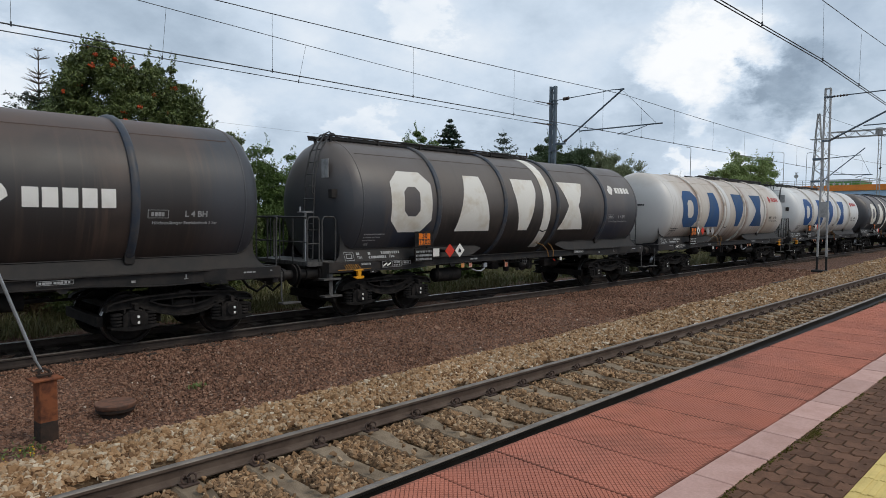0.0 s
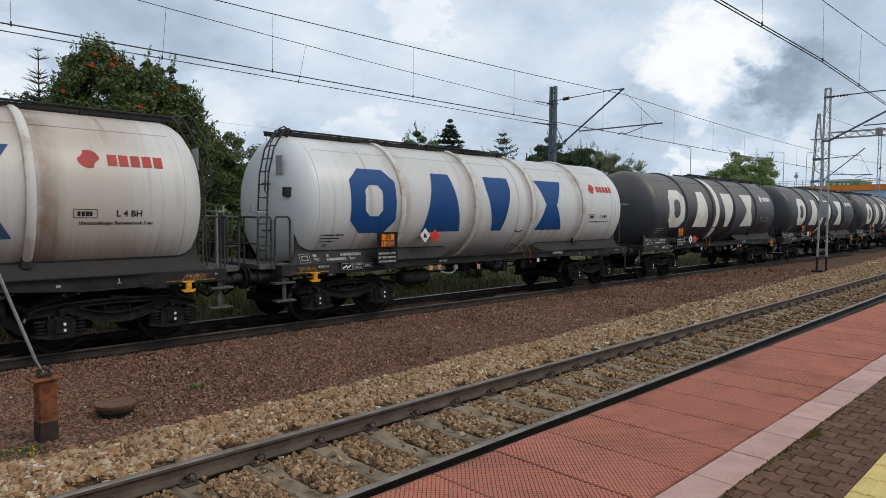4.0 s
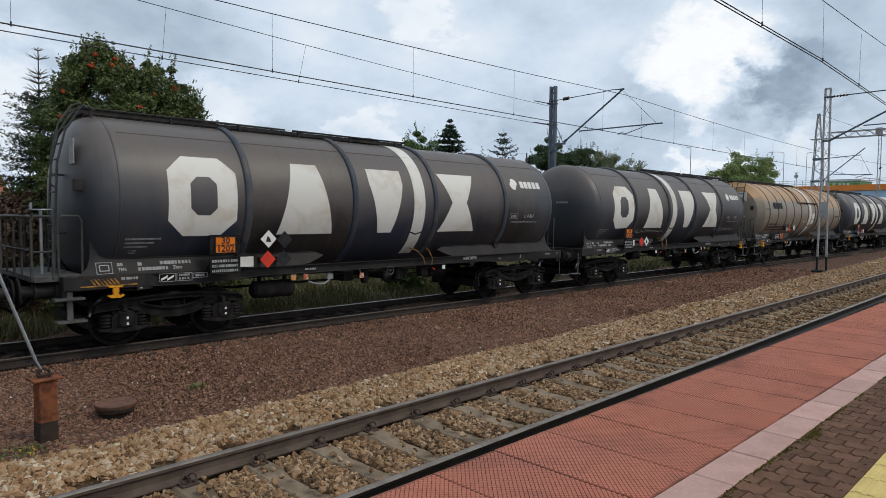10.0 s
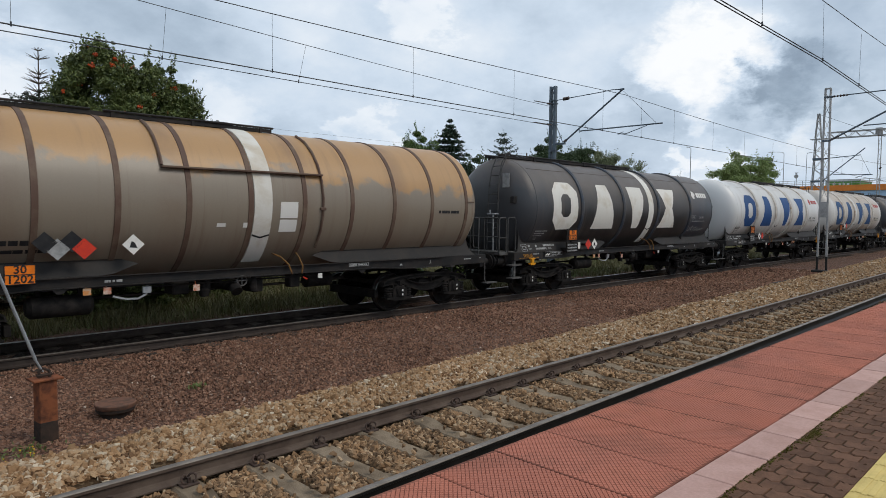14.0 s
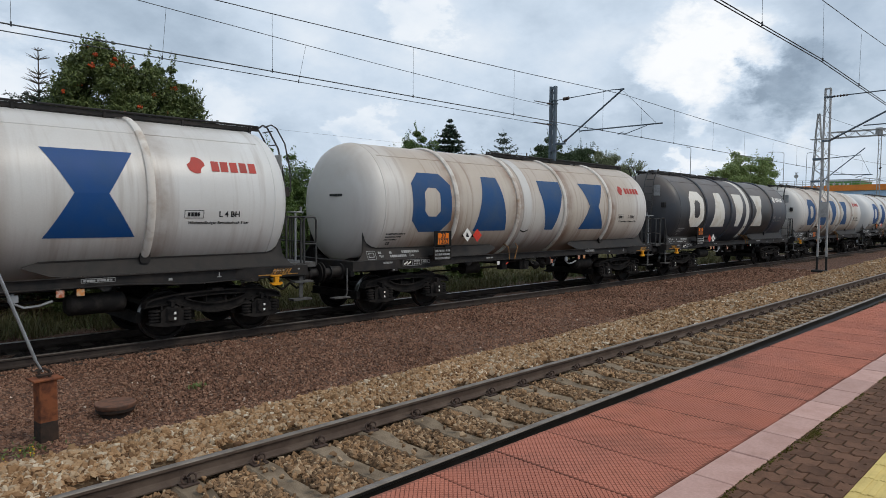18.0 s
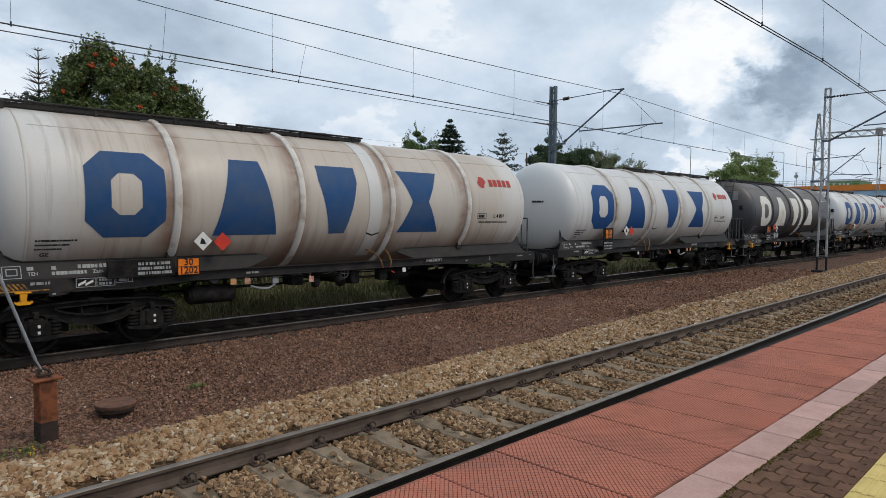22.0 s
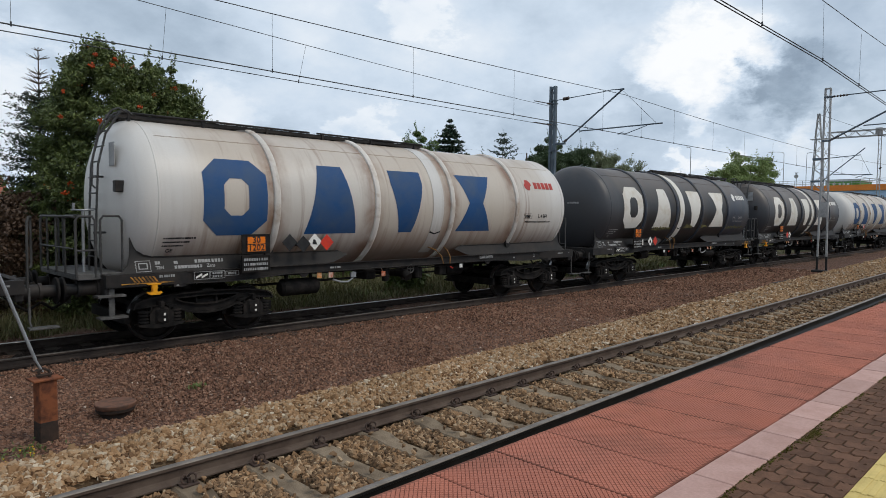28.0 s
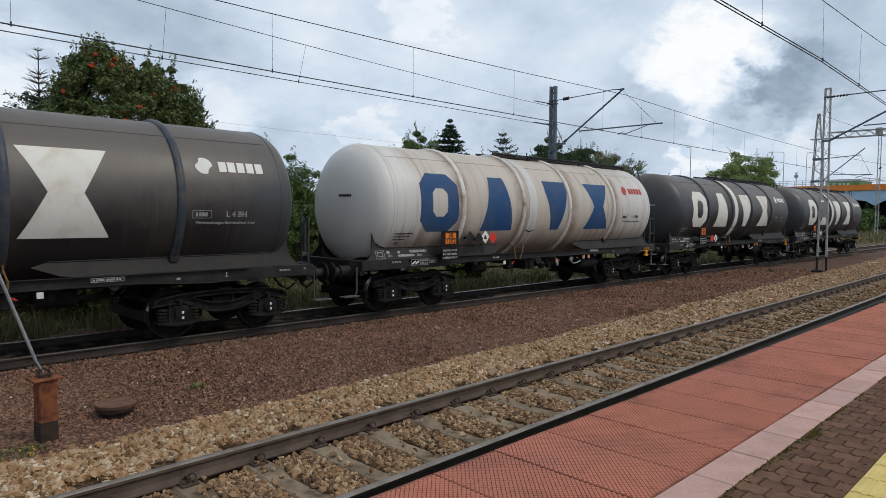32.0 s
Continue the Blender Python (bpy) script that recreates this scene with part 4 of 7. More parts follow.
def words_flat(key, x, z, y):
    vs, fs = WORDS[key]
    return Shape().add([(x + a, y, z + b) for a, b, _ in vs], fs)


LOW, HIGH = -0.68, 0.83


def block_outline(kind, x0, x1):
    """Large plain blocks of the livery: chamfered ring, tapered block, funnel, hourglass."""
    w, h, m = x1 - x0, HIGH - LOW, (x0 + x1) / 2
    if kind == "ring":
        c = 0.30
        out = [(x0 + c, LOW), (x1 - c, LOW), (x1, LOW + c), (x1, HIGH - c), (x1 - c, HIGH), (x0 + c, HIGH), (x0, HIGH - c), (x0, LOW + c)]
        k = 0.40
        d = 0.13
        a0, a1, b0, b1 = x0 + k, x1 - k, LOW + k, HIGH - k
        inn = [(a0 + d, b0), (a1 - d, b0), (a1, b0 + d), (a1, b1 - d), (a1 - d, b1), (a0 + d, b1), (a0, b1 - d), (a0, b0 + d)]
        return [[out[i], out[(i + 1) % 8], inn[(i + 1) % 8], inn[i]] for i in range(8)]
    if kind == "taper":
        t = 0.17 * w
        return [(x0, LOW), (x1, LOW), (x1 - t * 1.6, HIGH), (x0 + t * 1.6, HIGH)]
    if kind == "funnel":
        return [(m - 0.20, LOW), (m + 0.20, LOW), (x1, HIGH - 0.36), (x1, HIGH), (x0, HIGH), (x0, HIGH - 0.36)]
    return [(x0, LOW), (x1, LOW), (m + 0.26, (LOW + HIGH) / 2), (x1, HIGH), (x0, HIGH), (m - 0.26, (LOW + HIGH) / 2)]


def spread(x0, x1, n, s, height, gap=0.35):
    """Plain bars where small lettering cannot be read."""
    r = random.Random(int(abs(x0 * 131 + s * 977)) + n)
    loops, x, step = [], x0, (x1 - x0) / n
    for i in range(n):
        w = step * (1 - gap * r.random())
        loops.append([(x, s), (x + w, s), (x + w, s + height), (x, s + height)])
        x += step
    return loops


def flat_bars(loops, y):
    s = Shape()
    for loop in loops:
        s.add([(a, y, b) for a, b in loop], [(0, 1, 2, 3)])
    return s


def tank_profile():
    prof = [(-TANK_END, 0.0), (-TANK_END + 0.012, 0.35), (-TANK_END + 0.05, 0.70), (-TANK_END + 0.12, 1.02), (-TANK_END + 0.22, 1.25), (-TANK_END + 0.34, 1.40), (-TANK_END + 0.46, 1.47), (-SHELL_END, R)]
    mid = [(x, R) for x in np.linspace(-SHELL_END, SHELL_END, 9)[1:-1]]
    return prof + mid + [(-x, r) for x, r in prof[::-1]]


def coil(x, y, z0, z1, r, turns=4):
    s = Shape()
    for i in range(turns):
        z = z0 + (z1 - z0) * (i + 0.5) / turns
        h = (z1 - z0) / turns * 0.36
        s.lathe([(z - h, r * 0.80), (z - h * 0.5, r), (z + h * 0.5, r), (z + h, r * 0.80)], "z", 10, (x, y, 0))
    s.tube((x, y, z0), (x, y, z1), r * 0.72, 8)
    s.box(x - r * 1.15, x + r * 1.15, y - r * 1.1, y + r * 1.1, z0 - 0.03, z0, 0.005)
    return s


CACHE = {}


def cached(key, mat, make, smooth=35):
    if key not in CACHE:
        CACHE[key] = clean(make().mesh(key.split("|")[0], mat, smooth))
    return CACHE[key]


def wheel_shape(y):
    s = Shape()
    o = 1 if y > 0 else -1
    s.lathe([(y - o * 0.07, 0.0), (y - o * 0.07, 0.14), (y - o * 0.01, 0.17), (y + o * 0.0, 0.38), (y + o * 0.066, 0.40), (y + o * 0.0655, 0.452)], "y", 28)
    s.lathe([(y - o * 0.02, 0.38), (y - o * 0.066, 0.40), (y - o * 0.068, 0.478), (y - o * 0.050, 0.486), (y - o * 0.036, 0.466)], "y", 28)
    for i in range(3):
        a = 2 * math.pi * i / 3
        s.tube((0.27 * math.cos(a), y + o * 0.004, 0.27 * math.sin(a)), (0.27 * math.cos(a), y + o * 0.012, 0.27 * math.sin(a)), 0.025, 8)
    return s


def tyre_shape(y):
    o = 1 if y > 0 else -1
    return Shape().lathe([(y - o * 0.036, 0.466), (y - o * 0.02, WHEEL_R + 0.001), (y + o * 0.062, WHEEL_R - 0.003), (y + o * 0.066, 0.452)], "y", 28)


WHEELSETS = []


def build_bogie(wagon, x):
    at = pose(x, 0, 0)
    frame_mesh = cached("bogie", "bogie", lambda: Shape().box(-0.22, 0.22, -0.98, 0.98, 0.50, 0.74, 0.02).tube((0, 0, 0.70), (0, 0, 0.98), 0.22, 14))
    bogie = part("bogie", frame_mesh, None, wagon, "black greasy two-axle bogie", at)
    for bx in (-1.405, -0.415, 0.415, 1.405):
        part("brake_beam", cached("brake_beam", "bogie", lambda: Shape().box(-0.05, 0.05, -0.92, 0.92, 0.37, 0.56, 0.01)), None, bogie, at=pose(bx, 0, 0))
    for bx in (-1.2, 1.2):
        part("cross_bar", cached("cross_bar", "bogie", lambda: Shape().box(-0.05, 0.05, -0.95, 0.95, 0.66, 0.76, 0.01)), None, bogie, at=pose(bx, 0, 0))
    for sy in (-1, 1):
        def side(sy=sy):
            y = sy * 1.03
            s = Shape()

            def ribbon(pts, half, thick):
                for (xa, za), (xb, zb) in zip(pts, pts[1:]):
                    d = Vector((xb - xa, zb - za)).normalized()
                    n = Vector((-d.y, d.x)) * thick / 2
                    e = d * thick * 0.3
                    s.plate([(xa - n.x - e.x, za - n.y - e.y), (xb - n.x + e.x, zb - n.y + e.y), (xb + n.x + e.x, zb + n.y + e.y), (xa + n.x - e.x, za + n.y - e.y)], y - half, y + half)
            top = [(-1.36, 0.65), (-1.33, 0.74), (-1.24, 0.79), (-0.85, 0.855), (-0.4, 0.878), (0.0, 0.885), (0.4, 0.878), (0.85, 0.855), (1.24, 0.79), (1.33, 0.74), (1.36, 0.65)]
            belly = [(-0.78, 0.685), (-0.60, 0.62), (-0.42, 0.54), (-0.22, 0.492), (0.0, 0.478), (0.22, 0.492), (0.42, 0.54), (0.60, 0.62), (0.78, 0.685)]
            inner = [(-0.62, 0.775), (-0.45, 0.705), (-0.22, 0.652), (0.0, 0.638), (0.22, 0.652), (0.45, 0.705), (0.62, 0.775)]
            ribbon(top, 0.105, 0.026)
            ribbon(belly, 0.10, 0.028)
            ribbon(inner, 0.085, 0.024)
            ribbon([(-0.62, 0.79), (0.0, 0.812), (0.62, 0.79)], 0.085, 0.020)
            s.plate(inner + belly[::-1], y - 0.03, y + 0.03)
            s.plate([(-0.62, 0.79), (0.0, 0.81), (0.62, 0.79), (0.62, 0.862), (0.0, 0.882), (-0.62, 0.862)], y - 0.03, y + 0.03)
            for e in (-1, 1):
                s.plate([(e * 0.60, 0.62), (e * 0.78, 0.685), (e * 1.36, 0.655), (e * 1.33, 0.74), (e * 1.24, 0.79), (e * 0.85, 0.852), (e * 0.60, 0.862)], y - 0.03, y + 0.03)
                ribbon([(e * 0.60, 0.66), (e * 0.80, 0.70), (e * 1.34, 0.665)], 0.10, 0.022)
                s.box(e * 0.9 - 0.05, e * 0.9 + 0.05, y + (0 if sy > 0 else -0.13), y + (0.13 if sy > 0 else 0), 0.68, 0.77, 0.01)
                for q in (-0.165, 0.165):
                    s.box(e * 0.9 + q - 0.016, e * 0.9 + q + 0.016, y - 0.10, y + 0.10, 0.46, 0.70)
            for rx in (-0.20, 0.20):
                s.box(rx - 0.012, rx + 0.012, y - 0.03, y + 0.075, 0.65, 0.87)
            s.box(-0.12, 0.12, y - 0.11, y + 0.11, 0.875, 0.93, 0.01)
            return s
        part("side_frame", cached("side_frame|%d" % sy, "bogie", side), None, bogie)
        for bx in (-BASE, BASE):
            def box(sy=sy):
                y = sy * 1.08
                s = Shape().box(-0.125, 0.125, y - 0.13, y + 0.13, 0.36, 0.66, 0.03)
                s.plate([(-0.41, 0.375), (-0.41, 0.345), (-0.16, 0.295), (0.16, 0.295), (0.41, 0.345), (0.41, 0.375)], y - 0.12, y + 0.12)
                s.plate([(-0.21, 0.56), (-0.125, 0.64), (-0.125, 0.37), (-0.21, 0.37)], y - 0.10, y + 0.10).plate([(0.21, 0.56), (0.125, 0.64), (0.125, 0.37), (0.21, 0.37)], y - 0.10, y + 0.10)
                s.tube((0, y + sy * 0.12, 0.49), (0, y + sy * 0.15, 0.49), 0.105, 14)
                s.box(-0.035, 0.035, min(y + sy * 0.04, y + sy * 0.14), max(y + sy * 0.04, y + sy * 0.14), 0.65, 0.76, 0.008)
                return s
            axle_box = part("axle_box", cached("axle_box|%d" % sy, "bogie", box), None, bogie, at=pose(bx, 0, 0))
            for dx in (-0.285, 0.285):
                part("spring", cached("spring|%d" % sy, "bogie", lambda sy=sy: coil(0, sy * 1.08, 0.375, 0.61, 0.105)), None, bogie, at=pose(bx + dx, 0, 0))
            if sy < 0:
                for rz in (0.0, -0.10):
                    part("reflector", cached("reflector", "chalk", lambda: Shape().box(-0.018, 0.018, -1.238, -1.228, 0.515, 0.56)), None, axle_box, "small white mark", at=pose(0.03, 0, rz))
    for bx in (-BASE, BASE):
        axle = part("wheelset", cached("wheelset", "wheel", lambda: Shape().tube((0, -1.02, 0), (0, 1.02, 0), 0.075, 12)), None, wagon, "wheelset with bright worn treads", pose(x + bx, 0, WHEEL_R))
        for wy in (-0.7525, 0.7525):
            part("wheel", cached("wheel|%.2f" % wy, "wheel", lambda wy=wy: wheel_shape(wy)), None, axle)
            part("tyre", cached("tyre|%.2f" % wy, "tread", lambda wy=wy: tyre_shape(wy)), None, axle, "bright worn steel tread")
    return bogie


LETTERING = ("symbol_box", "symbol_mark", "data_panel", "data_stripes", "length_panel", "length_figures", "lifting_mark", "pressure_note", "maker_mark", "type_word", "date_box", "small_lettering", "end_lettering", "data_mark", "data_table", "frame_lettering", "solebar_lettering", "hazard_code", "substance_code", "warning_stripes", "scrawl", "notice")


def diamond(x, z, half, y):
    return Shape().plate([(x - half, z), (x, z - half), (x + half, z), (x, z + half)], y - 0.006, y)


def build_wagon(colour, flip, placards, extras=""):
    """A four-axle tank wagon. flip: its brakeman's end leads to the far end of the train."""
    tag = colour + ("F" if flip else "P") + ("D" if "dusty" in extras else "")
    text = {"dark": "dark grey weathered tank wagon with white blocks", "white": "dirty white tank wagon with faded blue blocks", "clean": "clean white tank wagon with blue blocks", "brown": "tan clad tank wagon with narrow dark bands"}[colour]
    w = thing("tank_wagon", text + (", ladder end trailing" if flip else ", ladder end leading"), "tank wagon", group="tank wagons of the train")
    paint = {"dark": "dark_tank", "white": "white_tank", "clean": "clean_white_tank", "brown": "brown_tank"}[colour]
    if "dusty" in extras:
        paint = "dusty_tank"
    ringm = {"dark": "dark_ring", "brown": "brown_ring"}.get(colour, "white_ring")
    mark = {"dark": "cream", "white": "faded_blue", "clean": "blue", "brown": "ink"}[colour]
    clad = colour == "brown"
    m = -1 if flip else 1

    def put(name, mat, make, label="", parent=w, key="", smooth=35, at=None):
        ob = part(name, cached("%s|%s|%s|%s" % (name, key, flip, mat), mat, lambda: make().mirrored(flip), smooth), None, parent, label, at)
        if name in LETTERING:
            ob["kind"] = "stuff"
        return ob

    def same(name, mat, make, label="", parent=w, key="", smooth=35):
        ob = part(name, cached("%s|%s|%s" % (name, key, mat), mat, make, smooth), None, parent, label)
        if name in LETTERING:
            ob["kind"] = "stuff"
        return ob

    if clad:
        shell = same("tank", paint, lambda: Shape().lathe([(-6.62, 0.0), (-6.60, 0.9), (-6.54, 1.25), (-6.20, R + 0.02), (6.20, R + 0.02), (6.54, 1.25), (6.60, 0.9), (6.62, 0.0)], "x", 56, (0, 0, ZC)), key="clad", smooth=20)
        for i in range(11):
            rx = -5.612 + i * 1.155
            same("cladding_band", ringm, lambda rx=rx: Shape().lathe([(rx - 0.052, R + 0.015), (rx - 0.046, R + 0.035), (rx + 0.046, R + 0.035), (rx + 0.052, R + 0.015)], "x", 56, (0, 0, ZC)), parent=shell, key=str(i))
        same("wrapper_band", "cream", lambda: Shape().lathe([(0.225, R + 0.021), (0.227, R + 0.039), (0.593, R + 0.039), (0.595, R + 0.021)], "x", 40, (0, 0, ZC), radians(95), radians(232)), "pale band painted round the tank", parent=shell, key="clad")
        same("seam_strip", ringm, lambda: Shape().box(-6.2, -5.62, -R - 0.045, -R - 0.02, ZC + 0.16, ZC + 0.19).box(5.95, 6.2, -R - 0.045, -R - 0.02, ZC + 0.08, ZC + 0.11), parent=shell)
        def rim():
            over = lambda x, a0, a1: [(x, -(R + 0.045) * math.cos(a), ZC + (R + 0.045) * math.sin(a)) for a in np.linspace(radians(a0), radians(a1), 9)]
            return Shape().pipe(over(-1.42, 72, 23), 0.028, 6).pipe(over(1.73, 72, -38), 0.028, 6).box(-1.44, 1.75, -R - 0.01, -R + 0.10, ZC + 0.555, ZC + 0.595, 0.008).box(1.66, 1.80, -R - 0.06, -R + 0.02, ZC - 0.16, ZC - 0.10, 0.01)
        same("hatch_rim", ringm, rim, "raised rim of the cladding panel", parent=shell)
        same("sag_mark", "ink", lambda: wrap([[(0.23, -0.70), (0.41, -0.76), (0.41, -0.72), (0.23, -0.66)], [(0.41, -0.76), (0.59, -0.70), (0.59, -0.66), (0.41, -0.72)]], 1, R + 0.043), parent=shell)
        same("livery_block", mark, lambda: wrap([[(x, 0.20), (x + 0.25, 0.20), (x + 0.25, 0.52), (x, 0.52)] for x in (-5.12, -4.80, -4.48, -4.16)], 5, R + 0.04), "plain dark blocks", parent=shell, key="clad", smooth=60)
        same("notice", "chalk", lambda: wrap([[(0.78, -0.62), (1.16, -0.62), (1.16, -0.36), (0.78, -0.36)], [(0.78, -0.33), (1.16, -0.33), (1.16, 0.0), (0.78, 0.0)], [(-0.48, -0.50), (-0.31, -0.50), (-0.31, -0.43), (-0.48, -0.43)], [(0.03, -0.52), (0.20, -0.52), (0.20, -0.42), (0.03, -0.42)]], 4, R + 0.026), "white notices", parent=shell, smooth=60)
        same("small_lettering", "ink", lambda: wrap(spread(-5.5, -4.2, 14, -0.62, 0.06) + spread(-5.5, -2.6, 20, -0.80, 0.09) + spread(-5.5, -2.9, 16, -0.95, 0.07) + spread(5.0, 5.7, 7, -0.2, 0.07), 1, R + 0.026), parent=shell, key="clad", smooth=0)
        same("end_notice", "chalk", lambda: Shape().box(-6.60, -6.585, -0.75, -0.35, 3.15, 3.60), "pale plate on the tank end", parent=shell)
    else:
        shell = put("tank", paint, lambda: Shape().lathe(tank_profile(), "x", 56, (0, 0, ZC)))
        rings = (-3.62, -1.05, 1.22, 3.70) if flip else (-3.68, -1.13, 1.33, 4.0) if colour == "dark" else (-3.71, -1.15, 1.27, 3.86)
        for i, rx in enumerate(rings):
            put("stiffening_ring", ringm, lambda rx=rx: Shape().lathe([(rx - 0.075, R - 0.01), (rx - 0.066, R + 0.035), (rx - 0.03, R + 0.06), (rx + 0.03, R + 0.06), (rx + 0.066, R + 0.035), (rx + 0.075, R - 0.01)], "x", 56, (0, 0, ZC)), key="%.2f" % rx, parent=shell)
        for i, rx in enumerate((-SHELL_END, SHELL_END)):
            put("end_seam", paint, lambda rx=rx: Shape().lathe([(rx - 0.02, R - 0.005), (rx - 0.008, R + 0.007), (rx + 0.008, R + 0.007), (rx + 0.02, R - 0.005)], "x", 56, (0, 0, ZC)), key=str(i), parent=shell)
        same("weld_seam", paint, lambda: Shape().box(-5.9, 5.9, -0.965, -0.945, 3.742, 3.762), parent=shell)
        put("wrapper_band", "cream" if colour == "dark" else "clean_white_tank", lambda: Shape().lathe([(0.60, R + 0.001), (0.602, R + 0.009), (0.958, R + 0.009), (0.96, R + 0.001)], "x", 40, (0, 0, ZC), radians(95), radians(232)), "pale band painted round the tank", parent=shell)
        put("sag_mark", "ink", lambda: wrap([[(0.60, -0.70), (0.78, -0.76), (0.78, -0.72), (0.60, -0.66)], [(0.78, -0.76), (0.96, -0.70), (0.96, -0.66), (0.78, -0.72)]], 1, R + 0.013), parent=shell)
        # livery blocks: plain shapes
        xs = ((-5.22, -3.92), (-3.02, -1.68), (-0.72, 0.28), (1.50, 2.82)) if not flip else ((-5.20, -3.88), (-2.95, -1.63), (-0.15, 0.95), (1.98, 3.38))
        big = "dusty" in extras
        for (a, b), kind in zip(() if big else xs, ("ring", "taper", "funnel", "hourglass")):
            same("livery_block", mark, lambda a=a, b=b, kind=kind: wrap(block_outline(kind, a, b), 14), parent=shell, key=kind + str(flip), smooth=60)
        logo = "chalk" if colour == "dark" else "red_marking"
        ex, ez, es = (1.90, 0.0, 1.5) if big else (4.47, 0.66, 1.0)
        same("emblem", logo, lambda: wrap([[(ex + math.cos(q) * rr * es, ez + math.sin(q) * rr * es) for q, rr in ((2 * math.pi * k / 16, 0.17 if k % 8 < 6 else 0.12) for k in range(16))]], 3), parent=shell, smooth=60, key=str(big))
        for k, x in enumerate((0.29, 0.47, 0.66, 0.85, 1.04)):
            same("emblem_bar", logo, lambda x=x: wrap([(ex + x * es, ez - 0.11 * es), (ex + (x + 0.15) * es, ez - 0.11 * es), (ex + (x + 0.15) * es, ez + 0.10 * es), (ex + x * es, ez + 0.10 * es)], 3), parent=shell, smooth=60, key=str(k) + str(big))
        ink = "pale_ink" if colour == "dark" else "ink"
        same("data_mark", ink, lambda: words_on_tank(("L 4 BH", 0.15), 5.06, -0.26), parent=shell, smooth=0)
        same("pressure_note", ink, lambda: words_on_tank(("H\u00f6chstzul\u00e4ssiger Betriebsdruck 3 bar", 0.078), 4.87, -0.42), parent=shell, smooth=0)
        same("date_box", ink, lambda: wrap([[(4.20, -0.335), (4.56, -0.335), (4.56, -0.325), (4.20, -0.325)], [(4.20, -0.195), (4.56, -0.195), (4.56, -0.185), (4.20, -0.185)], [(4.20, -0.325), (4.21, -0.325), (4.21, -0.195), (4.20, -0.195)], [(4.55, -0.325), (4.56, -0.325), (4.56, -0.195), (4.55, -0.195)]], 1), parent=shell, smooth=0)
        same("maker_mark", ink, lambda: words_on_tank(("GE", 0.11), -5.75, -1.0), parent=shell, smooth=0)
        same("small_lettering", ink, lambda: wrap(spread(4.26, 4.50, 4, -0.30, 0.075), 1), parent=shell, key="right", smooth=0)
        same("small_lettering", ink, lambda: wrap(spread(-5.9, -5.3, 14, -0.74, 0.035) + spread(-5.9, -5.4, 12, -0.82, 0.032) + spread(-5.9, -5.5, 10, -0.90, 0.032), 1), parent=shell, key="left", smooth=0)
        if flip:
            same("end_lettering", ink, lambda: flat_bars(spread(-0.2, 0.25, 5, 2.78, 0.06), 0), parent=shell, smooth=0).matrix_basis = pose(-TANK_END - 0.004, -0.35, 0, 0, 0, -82)
    # cradle and underframe
    for i, e in enumerate((-1, 1)):
        for k, o in enumerate((-1, 1)):
            def cradle(e=e, o=o):
                s = Shape()
                low = [(2.12, 1.32), (2.30, 1.296), (5.60, 1.296), (6.62, 1.296), (6.54, 1.345), (6.45, 1.44), (6.40, 1.56), (6.385, 1.72), (6.39, 1.96)]
                high = [(1.72, 1.47), (1.95, 1.545), (5.60, 1.56), (6.02, 1.565), (6.16, 1.60), (6.26, 1.67), (6.325, 1.78), (6.36, 1.88), (6.38, 1.96)]
                lean = lambda z: o * (1.205 - 0.42 * (min(z, 1.60) - 1.296))
                vs = [(e * a, lean(b), b) for a, b in low] + [(e * a, lean(b), b) for a, b in high]
                vs += [(x, y - o * 0.02, z) for x, y, z in vs]
                n = len(low)
                fs = [(q, q + 1, n + q + 1, n + q) for q in range(n - 1)] + [(3 * n + q, 3 * n + q + 1, 2 * n + q + 1, 2 * n + q) for q in range(n - 1)]
                ring = list(range(n)) + list(range(2 * n - 1, n - 1, -1))
                fs += [(ring[q], ring[(q + 1) % (2 * n)], ring[(q + 1) % (2 * n)] + 2 * n, ring[q] + 2 * n) for q in range(2 * n)]
                return s.add(vs, fs)
            plate = put("cradle_plate", "cradle", cradle, "sloping grey tank cradle plate with a flared horn", key="%d%d" % (i, k))
            put("cradle_edge", "cradle", lambda e=e, o=o: Shape().pipe([(e * 1.97, o * 1.105, 1.550), (e * 5.6, o * 1.10, 1.566), (e * 6.02, o * 1.10, 1.573), (e * 6.16, o * 1.095, 1.608), (e * 6.27, o * 1.085, 1.68)], 0.013, 5), parent=plate, key="%d%d" % (i, k))
        for a in (2.9, 3.6, 4.98, 6.3):
            put("saddle", "frame", lambda e=e, a=a: Shape().plate([(-1.15, 1.18), (1.15, 1.18), (1.15, 1.38), (1.06, 1.545), (0.9, 1.38), (0.4, 1.16), (-0.4, 1.16), (-0.9, 1.38), (-1.06, 1.545), (-1.15, 1.38)], e * a - 0.012, e * a + 0.012, "x"), key="%d%.1f" % (i, a))
        if not clad:
            for o in (-1, 1):
                put("ring_foot", "frame", lambda o=o: Shape().plate([(-0.09, 1.66), (-0.085, 1.50), (-0.05, 1.465), (0.05, 1.465), (0.085, 1.50), (0.09, 1.66)], o * 1.17, o * 1.06), key=str(o), at=pose(m * (rings[0] if e < 0 else rings[3]), 0, 0))
    for i, y in enumerate((-1.20, 1.20)):
        o = 1 if y > 0 else -1
        under = [(-6.86, 1.06), (-5.30, 1.06), (-4.60, 1.045), (-4.10, 1.065), (-3.30, 1.115), (3.30, 1.115), (4.10, 1.065), (4.60, 1.045), (5.30, 1.06), (6.86, 1.06)]

        def bar(y=y, under=under):
            return Shape().plate(under + [(6.86, 1.292), (-6.86, 1.292)], y - 0.008, y + 0.008)
